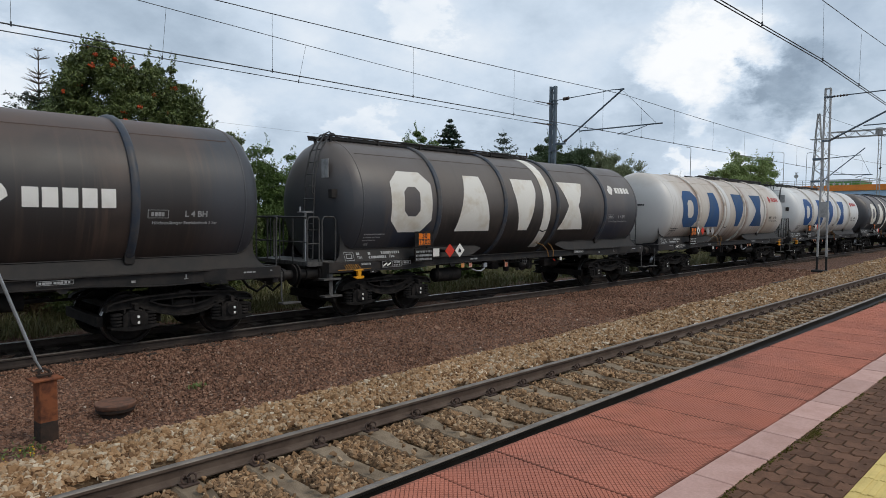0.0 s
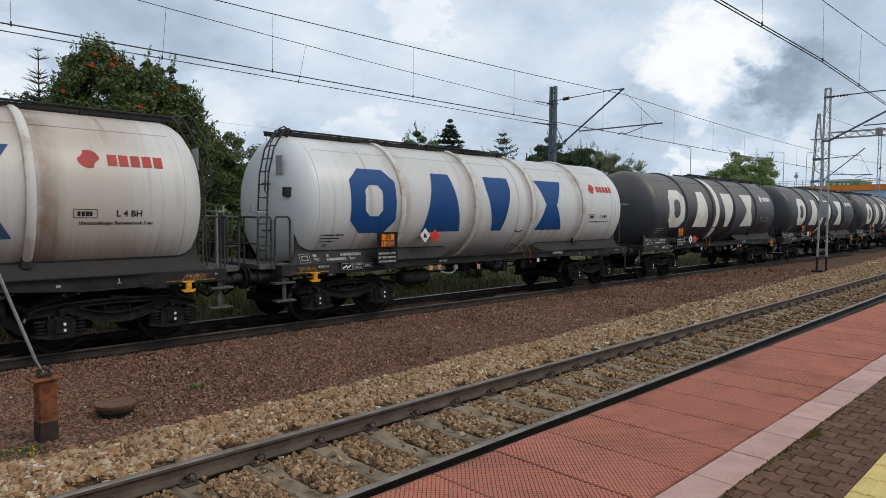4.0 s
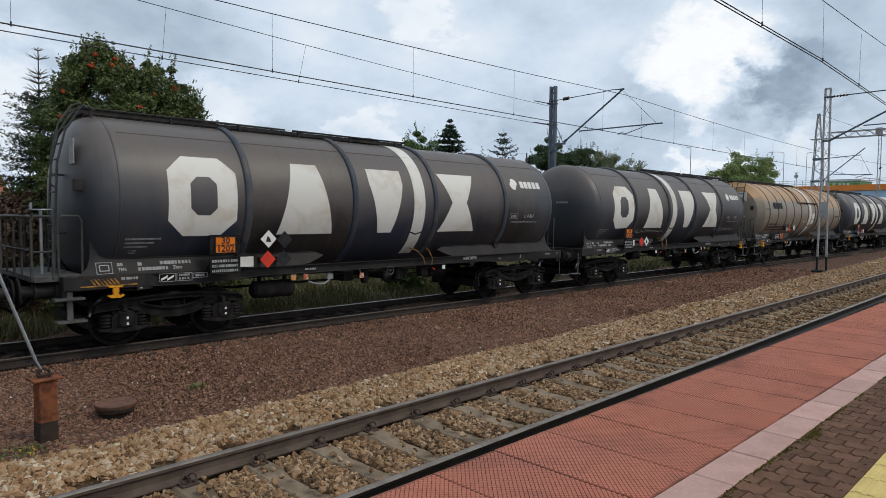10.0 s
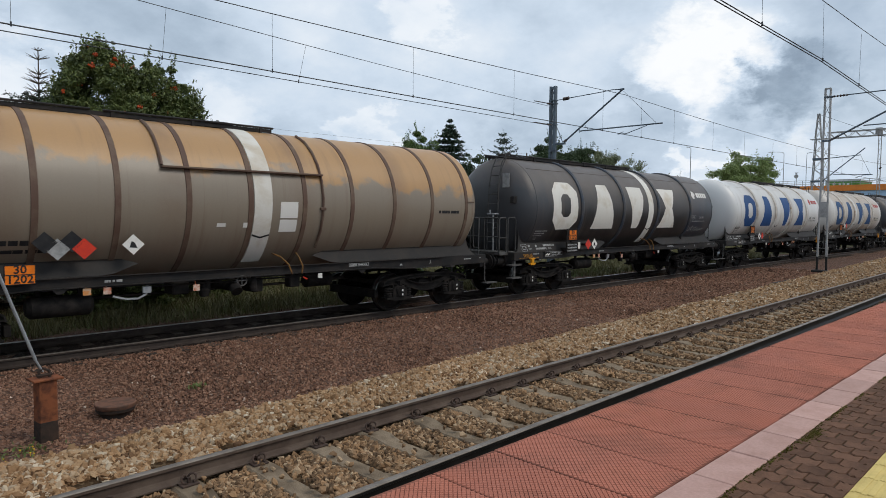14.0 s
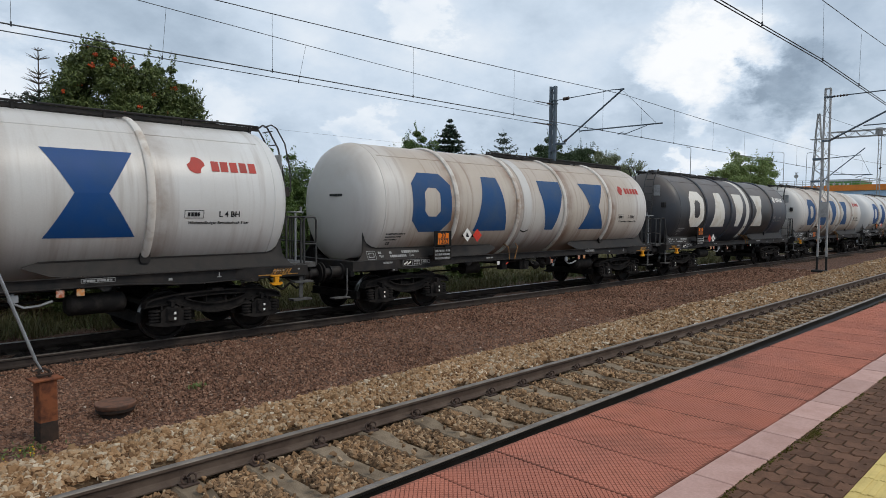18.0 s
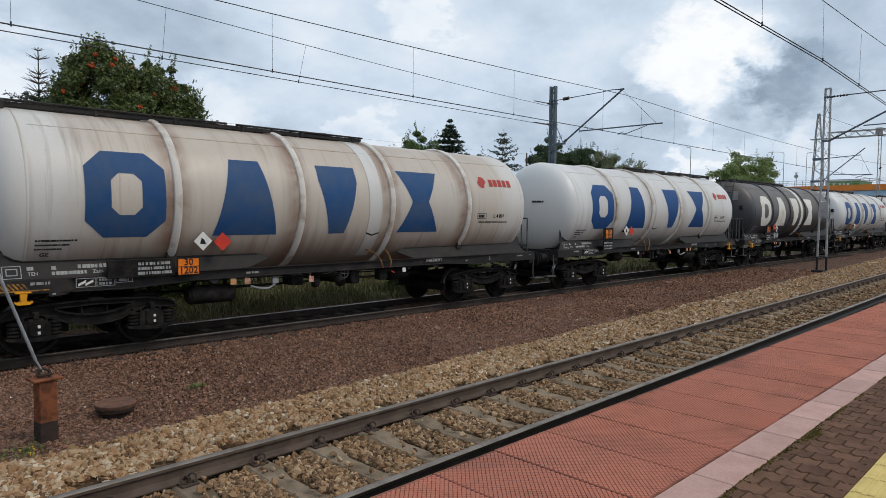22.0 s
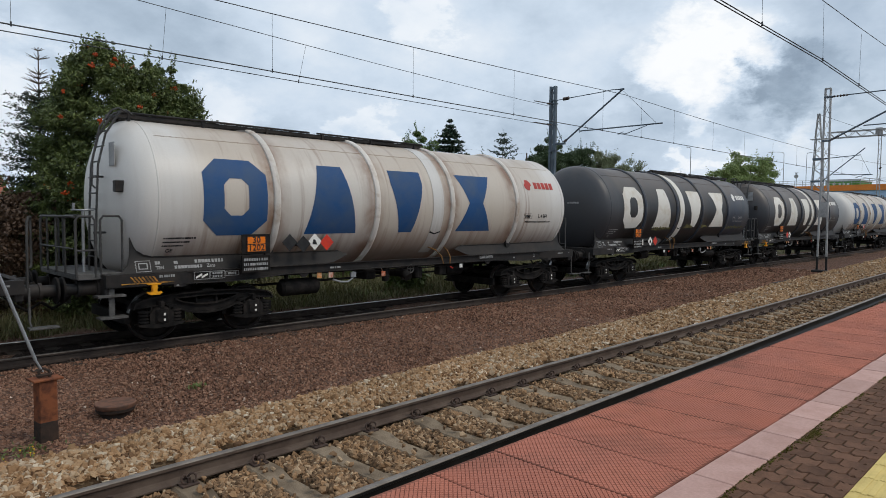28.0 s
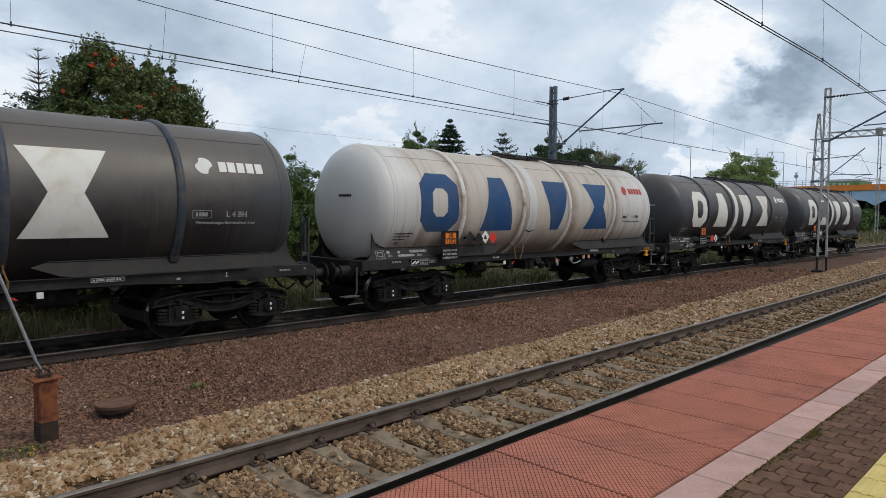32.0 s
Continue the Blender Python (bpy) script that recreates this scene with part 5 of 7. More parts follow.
        beam = put("solebar", "frame", bar, "dark grey longitudinal frame beam", key=str(i))
        put("flange", "frame", lambda y=y, o=o: Shape().box(-6.86, 6.86, min(y, y + o * 0.075), max(y, y + o * 0.075), 1.278, 1.294, 0.003), parent=beam, key="top%d" % i)

        def lip(y=y, o=o, under=under):
            s = Shape()
            for (a, b), (c, d) in zip(under, under[1:]):
                s.add([(a, y, b), (c, y, d), (c, y + o * 0.07, d), (a, y + o * 0.07, a * 0 + b), (a, y, b + 0.014), (c, y, d + 0.014), (c, y + o * 0.07, d + 0.014), (a, y + o * 0.07, b + 0.014)], [(0, 1, 2, 3), (7, 6, 5, 4), (3, 2, 6, 7), (0, 4, 5, 1), (0, 3, 7, 4), (1, 5, 6, 2)])
            return s
        put("flange", "frame", lip, parent=beam, key="low%d" % i)
        for e in (-1, 1):
            put("jacking_pad", "frame", lambda e=e, o=o: Shape().plate([(e * 5.30, o * 1.205), (e * 5.62, o * 1.345), (e * 6.86, o * 1.345), (e * 6.86, o * 1.205)], 1.085, 1.300, "z").plate([(e * 5.40, o * 1.205), (e * 5.58, o * 1.340), (e * 5.72, o * 1.340), (e * 5.72, o * 1.205)], 1.025, 1.085, "z"), "boxed end of the frame beam with a slanted face", parent=beam, key="%d%d" % (i, e))
            put("lifting_fin", "frame", lambda e=e, o=o: Shape().plate([(e * 2.80, 1.118), (e * 3.06, 1.118), (e * 2.97, 1.03), (e * 2.90, 1.03)], o * 1.20, o * 1.24), parent=beam, key="%d%d" % (i, e))
    put("centre_sill", "frame", lambda: Shape().box(-6.8, 6.8, -0.30, 0.30, 0.98, 1.20, 0.01).box(-3.0, 3.0, -1.18, -1.1, 1.12, 1.16))
    for i, e in enumerate((-1, 1)):
        put("headstock", "frame", lambda e=e: Shape().box(min(e * 6.86, e * 6.74), max(e * 6.86, e * 6.74), -1.26, 1.26, 0.96, 1.31, 0.012), key=str(i))
        for y in (-0.875, 0.875):
            buf = put("buffer", "frame", lambda e=e, y=y: Shape().tube((e * 6.86, y, 1.06), (e * 7.18, y, 1.06), 0.125, 14).tube((e * 6.86, y, 1.06), (e * 6.90, y, 1.06), 0.19, 14).tube((e * 7.14, y, 1.06), (e * 7.19, y, 1.06), 0.145, 14).tube((e * 7.18, y, 1.06), (e * 7.40, y, 1.06), 0.10, 14), key="%d%.1f" % (i, y))
            put("buffer_plate", "bogie", lambda e=e, y=y: Shape().lathe([(e * 7.385, 0.10), (e * 7.39, 0.225), (e * 7.42, 0.225), (e * 7.44, 0.15), (e * 7.446, 0.0)], "x", 18, (0, y, 1.06)), parent=buf, key="%d%.1f" % (i, y))
        put("coupling", "bogie", lambda e=e: Shape().box(min(e * 6.86, e * 7.2), max(e * 6.86, e * 7.2), -0.05, 0.05, 0.98, 1.10, 0.01).pipe([(e * 7.15, 0, 1.08), (e * 7.28, 0, 1.12), (e * 7.33, 0, 1.02), (e * 7.22, 0, 0.96)], 0.032, 8).pipe([(e * 7.0, -0.03, 1.0), (e * 7.25, -0.04, 0.82), (e * 7.42, -0.04, 0.92)], 0.025, 6).pipe([(e * 6.86, 0.35, 0.95), (e * 7.05, 0.35, 0.72), (e * 7.25, 0.33, 0.60), (e * 7.44, 0.30, 0.74)], 0.028, 7), "screw coupling and brake hose", key=str(i))
    for e in (-1, 1):
        build_bogie(w, e * PIVOT)
    # ladder end at -x
    put("end_platform", "step_metal", lambda: Shape().box(-7.25, -6.50, -1.08, 1.08, 1.30, 1.325, 0.004).box(-7.25, -7.22, -1.08, 1.08, 1.235, 1.30).box(-7.22, -6.50, -1.10, -1.08, 1.225, 1.32, 0.003).box(-7.22, -6.50, 1.08, 1.10, 1.225, 1.32, 0.003), "worn grating platform at the ladder end")
    for i, y in enumerate((-1.09, 1.09)):
        put("handrail", "rail_paint", lambda y=y: Shape().pipe([(-7.24, y, 1.26), (-7.24, y, 2.22), (-7.20, y, 2.29), (-6.98, y, 2.29), (-6.94, y, 2.22), (-6.94, y, 1.26)], 0.022, 8).pipe([(-7.24, y, 1.72), (-6.94, y, 1.72)], 0.016, 6).pipe([(-6.86, y, 1.26), (-6.86, y, 2.23), (-6.81, y, 2.30), (-6.56, y, 2.30), (-6.51, y, 2.23), (-6.51, y, 1.24)], 0.021, 8), "tubular handrail", key=str(i))
    put("end_railing", "rail_paint", lambda: Shape().pipe([(-7.24, -1.06, 2.28), (-7.26, -0.95, 2.29), (-7.26, 0.95, 2.29), (-7.24, 1.06, 2.28)], 0.022, 8).pipe([(-7.26, -1.06, 1.75), (-7.26, 1.06, 1.75)], 0.016, 6).tube((-7.26, 0, 1.30), (-7.26, 0, 2.29), 0.018, 6).tube((-7.26, -0.55, 1.30), (-7.26, -0.55, 2.29), 0.016, 6).tube((-7.26, 0.55, 1.30), (-7.26, 0.55, 2.29), 0.016, 6))
    put("brake_wheel", "galvanised", lambda: Shape().tube((-7.0, -0.65, 1.32), (-7.0, -0.65, 2.40), 0.025, 8).pipe([(-7.0 + 0.17 * math.cos(a), -0.65 + 0.17 * math.sin(a), 2.40) for a in np.linspace(0, 2 * math.pi, 17)], 0.014, 5).tube((-7.17, -0.65, 2.40), (-6.83, -0.65, 2.40), 0.012, 5).tube((-7.0, -0.82, 2.40), (-7.0, -0.48, 2.40), 0.012, 5).tube((-7.14, -0.65, 2.40), (-7.14, -0.65, 2.52), 0.024, 8), "pale hand brake wheel on its column")

    def ladder():
        s = Shape()
        for y in (-0.62, -0.24):
            s.pipe([(-6.80, y, 1.32), (-6.77, y, 2.4), (-6.73, y, 3.2), (-6.60, y, 3.75), (-6.40, y, 4.08), (-6.33, y, 4.18), (-6.24, y, 4.20), (-6.14, y, 4.13)], 0.019, 6)
        s.pipe([(-6.80, -0.70, 2.78), (-6.86, -0.70, 2.84), (-6.84, -0.70, 3.30), (-6.72, -0.70, 3.85), (-6.52, -0.70, 4.16), (-6.40, -0.70, 4.22), (-6.26, -0.66, 4.16)], 0.016, 6)
        for k in range(10):
            z = 1.58 + 0.28 * k
            x = -6.80 + 0.018 * (z - 1.3) if z < 3.2 else -6.73 + (z - 3.2) * 0.30
            s.tube((x, -0.62, z), (x, -0.24, z), 0.014, 6)
        for z in (2.0, 3.0):
            s.tube((-6.77, -0.42, z), (-6.5, -0.42, z), 0.02, 6)
        return s
    put("ladder", "rail_paint", ladder, "steel ladder up the tank end")
    for i, (z, x) in enumerate(((0.945, -6.77), (0.575, -6.74))):
        put("step", "step_metal", lambda z=z, x=x: Shape().box(x - 0.225, x + 0.225, -1.36, -1.14, z - 0.02, z + 0.02, 0.004), "worn metal foot step", key=str(i))
    for y in (-1.255, 1.255):
        put("step_hanger", "step_metal", lambda y=y: Shape().box(-6.795, -6.705, y - 0.015, y + 0.015, 0.56, 1.29, 0.004), key="%.1f" % y)
    put("tow_hook", "yellow", lambda: Shape().plate([(-6.14, 1.12), (-6.04, 1.12), (-6.05, 0.985), (-6.00, 0.965), (-5.975, 0.985), (-5.96, 0.96), (-6.01, 0.925), (-6.17, 0.925), (-6.22, 0.96), (-6.205, 0.985), (-6.18, 0.965), (-6.13, 0.985)], -1.43, -1.36).box(-6.20, -5.98, -1.435, -1.35, 1.10, 1.125, 0.006), "yellow towing hook")
    put("yellow_edge", "dull_yellow", lambda: Shape().box(-6.62, -5.72, -1.358, -1.340, 1.120, 1.142, 0.003), "yellow painted edge of the frame beam")

    def chevrons():
        s = Shape()
        for k in range(7):
            x = -6.40 + k * 0.062
            s.plate([(x, 1.150), (x + 0.030, 1.150), (x - 0.050, 1.150 + 0.10), (x - 0.080, 1.150 + 0.10)], -1.355, -1.346)
        return s
    put("warning_stripes", "dull_yellow", chevrons, "grimy yellow diagonal warning stripes")
    # other end: two loop handrails and a step
    for i, y in enumerate((1.12 * m * -1,)):
        put("end_handrail", "rail_paint", lambda y=y: Shape().pipe([(6.98, y * 0.86, 1.10), (6.99, y * 0.86, 2.20), (7.02, y * 0.84, 2.28), (7.10, y * 0.62, 2.28), (7.11, y * 0.58, 2.22), (7.11, y * 0.58, 1.52), (7.09, y * 0.62, 1.46), (7.0, y * 0.86, 1.46)], 0.020, 7), "loop handrail", key=str(i))
    put("end_step", "step_metal", lambda: Shape().box(6.92, 7.34, -1.34, -1.14, 0.50, 0.53, 0.004).pipe([(6.94, -1.24, 1.16), (6.94, -1.24, 0.62), (6.98, -1.24, 0.515), (7.30, -1.24, 0.515)], 0.018, 6), "hanging foot step")
    # walkway on the tank's top
    top = ZC + R
    def walkway():
        s = Shape()
        for y in (-0.30, 0.30):
            s.box(-6.30, 1.25, y - 0.02, y + 0.02, top + 0.005, top + 0.075)
        for k in range(60):
            x = -6.28 + k * 0.126
            s.box(x, x + 0.03, -0.29, 0.29, top + 0.035, top + 0.065)
        s.box(-6.28, 1.23, -0.10, -0.07, top + 0.03, top + 0.068)
        s.box(-6.28, 1.23, 0.07, 0.10, top + 0.03, top + 0.068)
        return s
    walk_way = put("walkway", "frame", walkway, "narrow grated walkway along the top", smooth=0)
    put("walkway_rail", "frame", lambda: Shape().pipe([(-6.30, -0.33, top + 0.098), (-2.2, -0.33, top + 0.098)], 0.022, 6).pipe([(-2.0, -0.33, top + 0.098), (1.28, -0.33, top + 0.098)], 0.022, 6).pipe([(-6.30, 0.33, top + 0.098), (1.28, 0.33, top + 0.098)], 0.022, 6), parent=walk_way)
    for k in range(6):
        x = -6.1 + k * 1.42
        for q in (-0.31, 0.31):
            put("walkway_post", "frame", lambda x=x, q=q: Shape().box(x - 0.025, x + 0.025, q - 0.03, q + 0.03, top - 0.07, top + 0.09), parent=walk_way, key="%d%.1f" % (k, q))
    put("manhole", "frame", lambda: Shape().tube((0.2, 0, top - 0.05), (0.2, 0, top + 0.10), 0.28, 18).tube((0.2, 0, top + 0.10), (0.2, 0, top + 0.13), 0.31, 18), "manhole dome")
    put("vent_valve", "frame", lambda: Shape().tube((-1.3, 0.1, top - 0.05), (-1.3, 0.1, top + 0.12), 0.08, 10))
    put("rubbing_box", "frame", lambda: Shape().box(-6.60, -6.42, -1.08, -0.94, 2.72, 2.92, 0.01), "small box on the tank end")
    if not clad:
        put("end_notice", "pale_ink", lambda: Shape().box(-6.545, -6.53, -0.86, -0.60, 3.18, 3.60, 0.003), "pale worn plate on the tank end")
    # plates along the side
    low = "lowplate" in extras
    board = same("hazard_board", "bogie", lambda: Shape().box(-3.68, -3.27, -1.34, -1.32, 1.22, 1.55, 0.004).box(-3.62, -3.5, -1.33, -1.2, 1.25, 1.33).box(-4.86, -3.72, -1.345, -1.30, 1.24, 1.55, 0.006) if low else Shape().box(-4.47, -3.86, -1.475, -1.455, 1.58, 1.96, 0.004).box(-4.47, -3.86, -1.475, -1.44, 1.22, 1.55, 0.004).box(-4.40, -4.34, -1.455, -1.2, 1.3, 1.36).box(-3.98, -3.92, -1.455, -1.2, 1.3, 1.36), "dark holder with hazard and data plates", key="low" if low else "")
    plate = same("hazard_plate", "orange", lambda: Shape().box(-4.365, -3.965, -1.487, -1.477, 1.62, 1.92, 0.002), "orange hazard plate", parent=board)
    if low:
        plate.matrix_basis = pose(0.69, 0.135, -0.38)
    same("plate_border", "ink", lambda: Shape().box(-4.365, -3.965, -1.491, -1.486, 1.762, 1.776).box(-4.37, -4.355, -1.491, -1.486, 1.615, 1.925).box(-3.975, -3.96, -1.491, -1.486, 1.615, 1.925).box(-4.37, -3.96, -1.491, -1.486, 1.912, 1.925).box(-4.37, -3.96, -1.491, -1.486, 1.615, 1.628), parent=plate)
    same("hazard_code", "ink", lambda: words_flat(("30", 0.175), -4.165, 1.845, -1.490), parent=plate, smooth=0)
    same("substance_code", "ink", lambda: words_flat(("1202", 0.175), -4.165, 1.695, -1.490), parent=plate, smooth=0)
    if low:
        same("data_table", "pale_ink", lambda: flat_bars([c for r in range(3) for c in spread(-4.36, -3.78, 13 - 2 * r, 1.285 + r * 0.082, 0.05, 0.6)], -1.349), parent=board, smooth=0, key="low")
    else:
        same("data_table", "pale_ink", lambda: flat_bars([c for r in range(3) for c in spread(-4.43, -3.90, 14 - 2 * r, 1.26 + r * 0.092, 0.05, 0.6)], -1.479), parent=board, smooth=0)
    def boxed(x0, x1, z0, z1, y, t=0.010):
        return flat_bars([[(x0, z0), (x1, z0), (x1, z0 + t), (x0, z0 + t)], [(x0, z1 - t), (x1, z1 - t), (x1, z1), (x0, z1)], [(x0, z0 + t), (x0 + t, z0 + t), (x0 + t, z1 - t), (x0, z1 - t)], [(x1 - t, z0 + t), (x1, z0 + t), (x1, z1 - t), (x1 - t, z1 - t)]], y)

    def lean_back(shape):
        shape.v = [(a, -1.211 + 0.42 * (c - 1.296), c) for a, b, c in shape.v]
        return shape
    same("frame_lettering", "pale_ink", lambda: lean_back(flat_bars(spread(-5.98, -5.88, 2, 1.435, 0.055, 0.4) + spread(-5.64, -5.56, 2, 1.43, 0.055, 0.4) + spread(-5.25, -4.66, 9, 1.435, 0.06, 0.5) + spread(-5.64, -5.10, 9, 1.345, 0.055, 0.5), 0)), "rows of small pale lettering", smooth=0)
    symbol = same("symbol_box", "pale_ink", lambda: lean_back(boxed(-6.32, -6.06, 1.315, 1.51, 0)), "boxed symbol", smooth=0)
    same("symbol_mark", "pale_ink", lambda: lean_back(boxed(-6.27, -6.11, 1.36, 1.47, 0, 0.016)), parent=symbol, smooth=0)
    same("type_word", "pale_ink", lambda: lean_back(words_flat(("TEN", 0.075), -5.905, 1.375, 0)), smooth=0)
    same("type_word", "pale_ink", lambda: lean_back(words_flat(("Zans", 0.085), -4.95, 1.375, 0)), smooth=0, key="class")
    panel = same("data_panel", "pale_ink", lambda: boxed(-5.32, -5.02, 1.125, 1.275, -1.282).add(boxed(-5.01, -4.72, 1.125, 1.275, -1.282).v, boxed(0, 1, 0, 1, 0).f).add(boxed(-4.71, -4.43, 1.165, 1.26, -1.282).v, boxed(0, 1, 0, 1, 0).f), "white framed data panels", smooth=0)
    same("data_stripes", "chalk", lambda: flat_bars([[(-5.29 + q, 1.145), (-5.17 + q, 1.205), (-5.17 + q, 1.245), (-5.29 + q, 1.185)] for q in (0.0, 0.11)], -1.283), parent=panel, smooth=0)
    same("solebar_lettering", "pale_ink", lambda: flat_bars(spread(-4.97, -4.76, 5, 1.215, 0.04, 0.5) + spread(-4.97, -4.76, 4, 1.15, 0.04, 0.5) + spread(-4.66, -4.48, 5, 1.19, 0.045, 0.5) + spread(-2.3, -2.0, 5, 1.18, 0.04, 0.5), -1.283).add(flat_bars(spread(-5.98, -5.70, 7, 1.215, 0.045, 0.5) + spread(6.05, 6.30, 4, 1.20, 0.030) + spread(6.62, 6.68, 1, 1.21, 0.03) + spread(-5.68, -5.61, 1, 1.045, 0.025), -1.348).v, flat_bars(spread(0, 1, 13, 0, 1), 0).f), "small white lettering", smooth=0)
    board_end = same("length_panel", "pale_ink", lambda: boxed(2.55, 3.08, 1.19, 1.262, -1.282, 0.008), "framed row of figures", smooth=0)
    same("length_figures", "pale_ink", lambda: flat_bars(spread(2.58, 3.05, 9, 1.207, 0.036, 0.5), -1.283), parent=board_end, smooth=0)
    same("lifting_mark", "pale_ink", lambda: flat_bars([[(4.93, 1.15), (4.95, 1.15), (4.95, 1.24), (4.93, 1.24)], [(4.90, 1.15), (4.98, 1.15), (4.98, 1.165), (4.90, 1.165)], [(3.98, 1.145), (4.05, 1.145), (4.05, 1.185), (3.98, 1.185)]], -1.283), smooth=0)
    for i, (px, pz, kind) in enumerate(placards):
        col = {"r": "placard_red", "w": "chalk", "k": "ink", "g": "pale_ink", "d": "chalk"}[kind]
        if kind == "d":
            part("document_plate", cached("document_plate|%.2f" % px, col, lambda px=px, pz=pz: Shape().box(px - 0.15, px + 0.15, -1.33, -1.31, pz - 0.10, pz + 0.10).box(px - 0.02, px + 0.02, -1.31, -1.15, pz - 0.05, pz)), None, w, "white document plate")
            continue
        s0 = (pz - ZC)
        holder = part("placard", cached("placard|%s%.2f%.2f" % (kind, px, pz), col, lambda px=px, pz=pz: diamond(px, pz, 0.175, -1.475 if pz < 1.75 else -1.44)), None, w, {"r": "red diamond hazard placard", "w": "white diamond hazard placard", "k": "black diamond placard", "g": "grey empty placard holder"}[kind])
        if kind == "w":
            part("placard_sign", cached("placard_sign|%.2f%.2f" % (px, pz), "ink", lambda px=px, pz=pz: Shape().plate([(px - 0.06, pz - 0.05), (px + 0.06, pz - 0.06), (px + 0.02, pz + 0.03), (px - 0.03, pz + 0.06)], (-1.475 if pz < 1.75 else -1.44) - 0.010, (-1.475 if pz < 1.75 else -1.44) - 0.0065)), None, holder)
        part("placard_bracket", cached("placard_bracket|%.2f%.2f" % (px, pz), "frame", lambda px=px, pz=pz: Shape().box(px - 0.03, px + 0.03, (-1.475 if pz < 1.75 else -1.44) + 0.001, -1.12 if pz < 1.7 else -1.2, pz - 0.05, pz + 0.02)), None, holder)
    # underneath
    put("air_reservoir", "bogie", lambda: Shape().lathe([(-3.35, 0.0), (-3.34, 0.12), (-3.28, 0.18), (-2.45, 0.18), (-2.39, 0.12), (-2.38, 0.0)], "x", 18, (0, -0.92, 0.80)).box(-3.2, -3.14, -0.95, -0.89, 0.95, 1.14).box(-2.6, -2.54, -0.95, -0.89, 0.95, 1.14), "brake air reservoir")
    put("brake_cylinder", "bogie", lambda: Shape().tube((1.9, -0.55, 0.74), (2.5, -0.55, 0.74), 0.16, 14).tube((2.5, -0.55, 0.74), (2.9, -0.55, 0.74), 0.04, 8).box(2.1, 2.3, -0.62, -0.48, 0.85, 1.0), at=pose(0, 0, 0.14))
    put("outlet_pipe", "bogie", lambda: Shape().tube((0.0, -1.15, 0.78), (0.0, 1.15, 0.78), 0.085, 12).tube((0.0, 0, 0.78), (0.0, 0, 1.14), 0.10, 12).tube((0.0, -1.16, 0.78), (0.0, -1.26, 0.70), 0.11, 12), "outlet pipe with cap", at=pose(0, 0, 0.14))
    put("valve_wheel", "step_metal", lambda: Shape().pipe([(0.12 + 0.10 * math.cos(a), -1.20, 0.90 + 0.10 * math.sin(a)) for a in np.linspace(0, 2 * math.pi, 15)], 0.014, 5).tube((0.02, -1.2, 0.90), (0.22, -1.2, 0.90), 0.010, 5).tube((0.12, -1.2, 0.80), (0.12, -1.2, 1.0), 0.010, 5).tube((0.12, -1.22, 0.90), (0.12, -0.4, 0.90), 0.018, 6).tube((0.12, -0.95, 0.90), (0.12, -0.95, 0.62), 0.07, 8), at=pose(0, 0, 0.14))
    for i, (tx, tz, tm, label) in enumerate(((-2.55, 1.035, "tag_orange", "orange lever plate"), (-2.25, 1.03, "tag_red", "red and white lever plate"), (-0.77, 0.97, "tag_red", "red and white valve tag"))):
        put("lever_plate", tm, lambda tx=tx, tz=tz: Shape().box(tx - 0.06, tx + 0.06, -1.245, -1.235, tz - 0.055, tz + 0.065, 0.003).tube((tx, -1.24, tz), (tx, -1.15, 1.13), 0.012, 6), label, key=str(i))
    put("brake_valve", "bogie", lambda: Shape().lathe([(0.62, 0.0), (0.64, 0.08), (0.76, 0.10), (0.80, 0.06), (0.97, 0.06), (0.97, 0.0)], "z", 12, (-0.55, -1.05, 0)), at=pose(0, 0, 0.14))
    put("brake_valve", "bogie", lambda: Shape().lathe([(0.66, 0.0), (0.68, 0.07), (0.84, 0.07), (0.97, 0.04), (0.97, 0.0)], "z", 12, (0.42, -1.08, 0)), key="slim", at=pose(0, 0, 0.14))
    put("drain_pipe", "galvanised", lambda: Shape().pipe([(-2.15, -1.18, 0.78), (-1.95, -1.18, 0.72), (-1.75, -1.18, 0.71), (-1.62, -1.18, 0.78), (-1.60, -1.18, 0.94)], 0.022, 7).box(-1.68, -1.54, -1.21, -1.15, 0.80, 0.92, 0.006), "thin bent pale pipe", at=pose(0, 0, 0.14))
    put("change_over_lever", "chalk", lambda: Shape().box(1.76, 1.86, -1.30, -1.28, 0.99, 1.09, 0.003), "small white changeover plate")
    put("red_handle", "placard_red", lambda: Shape().tube((1.40, -1.30, 1.04), (1.49, -1.30, 0.99), 0.015, 6), "red lever handle")
    put("brake_rigging", "bogie", lambda: Shape().tube((-3.9, 0.25, 0.62), (3.9, 0.25, 0.62), 0.025, 6).tube((-3.5, -0.35, 0.68), (1.9, -0.5, 0.70), 0.022, 6).box(0.4, 0.62, -1.1, -0.3, 0.64, 0.92, 0.02).box(-1.1, -0.8, -1.0, -0.6, 0.70, 0.93, 0.02).box(1.2, 1.44, -1.12, -0.9, 0.68, 0.95, 0.02).tube((-1.6, -1.1, 0.9), (1.7, -1.1, 0.9), 0.018, 6).tube((-0.5, -1.0, 0.70), (-0.5, -1.0, 0.95), 0.09, 10), at=pose(0, 0, 0.14))
    put("tank_outlet", "bogie", lambda: Shape().tube((0.0, 0, 0.95), (0.0, 0, 1.16), 0.22, 14).tube((-0.35, -0.3, 0.85), (-0.35, -0.3, 1.15), 0.06, 8), at=pose(0, 0, 0.14))
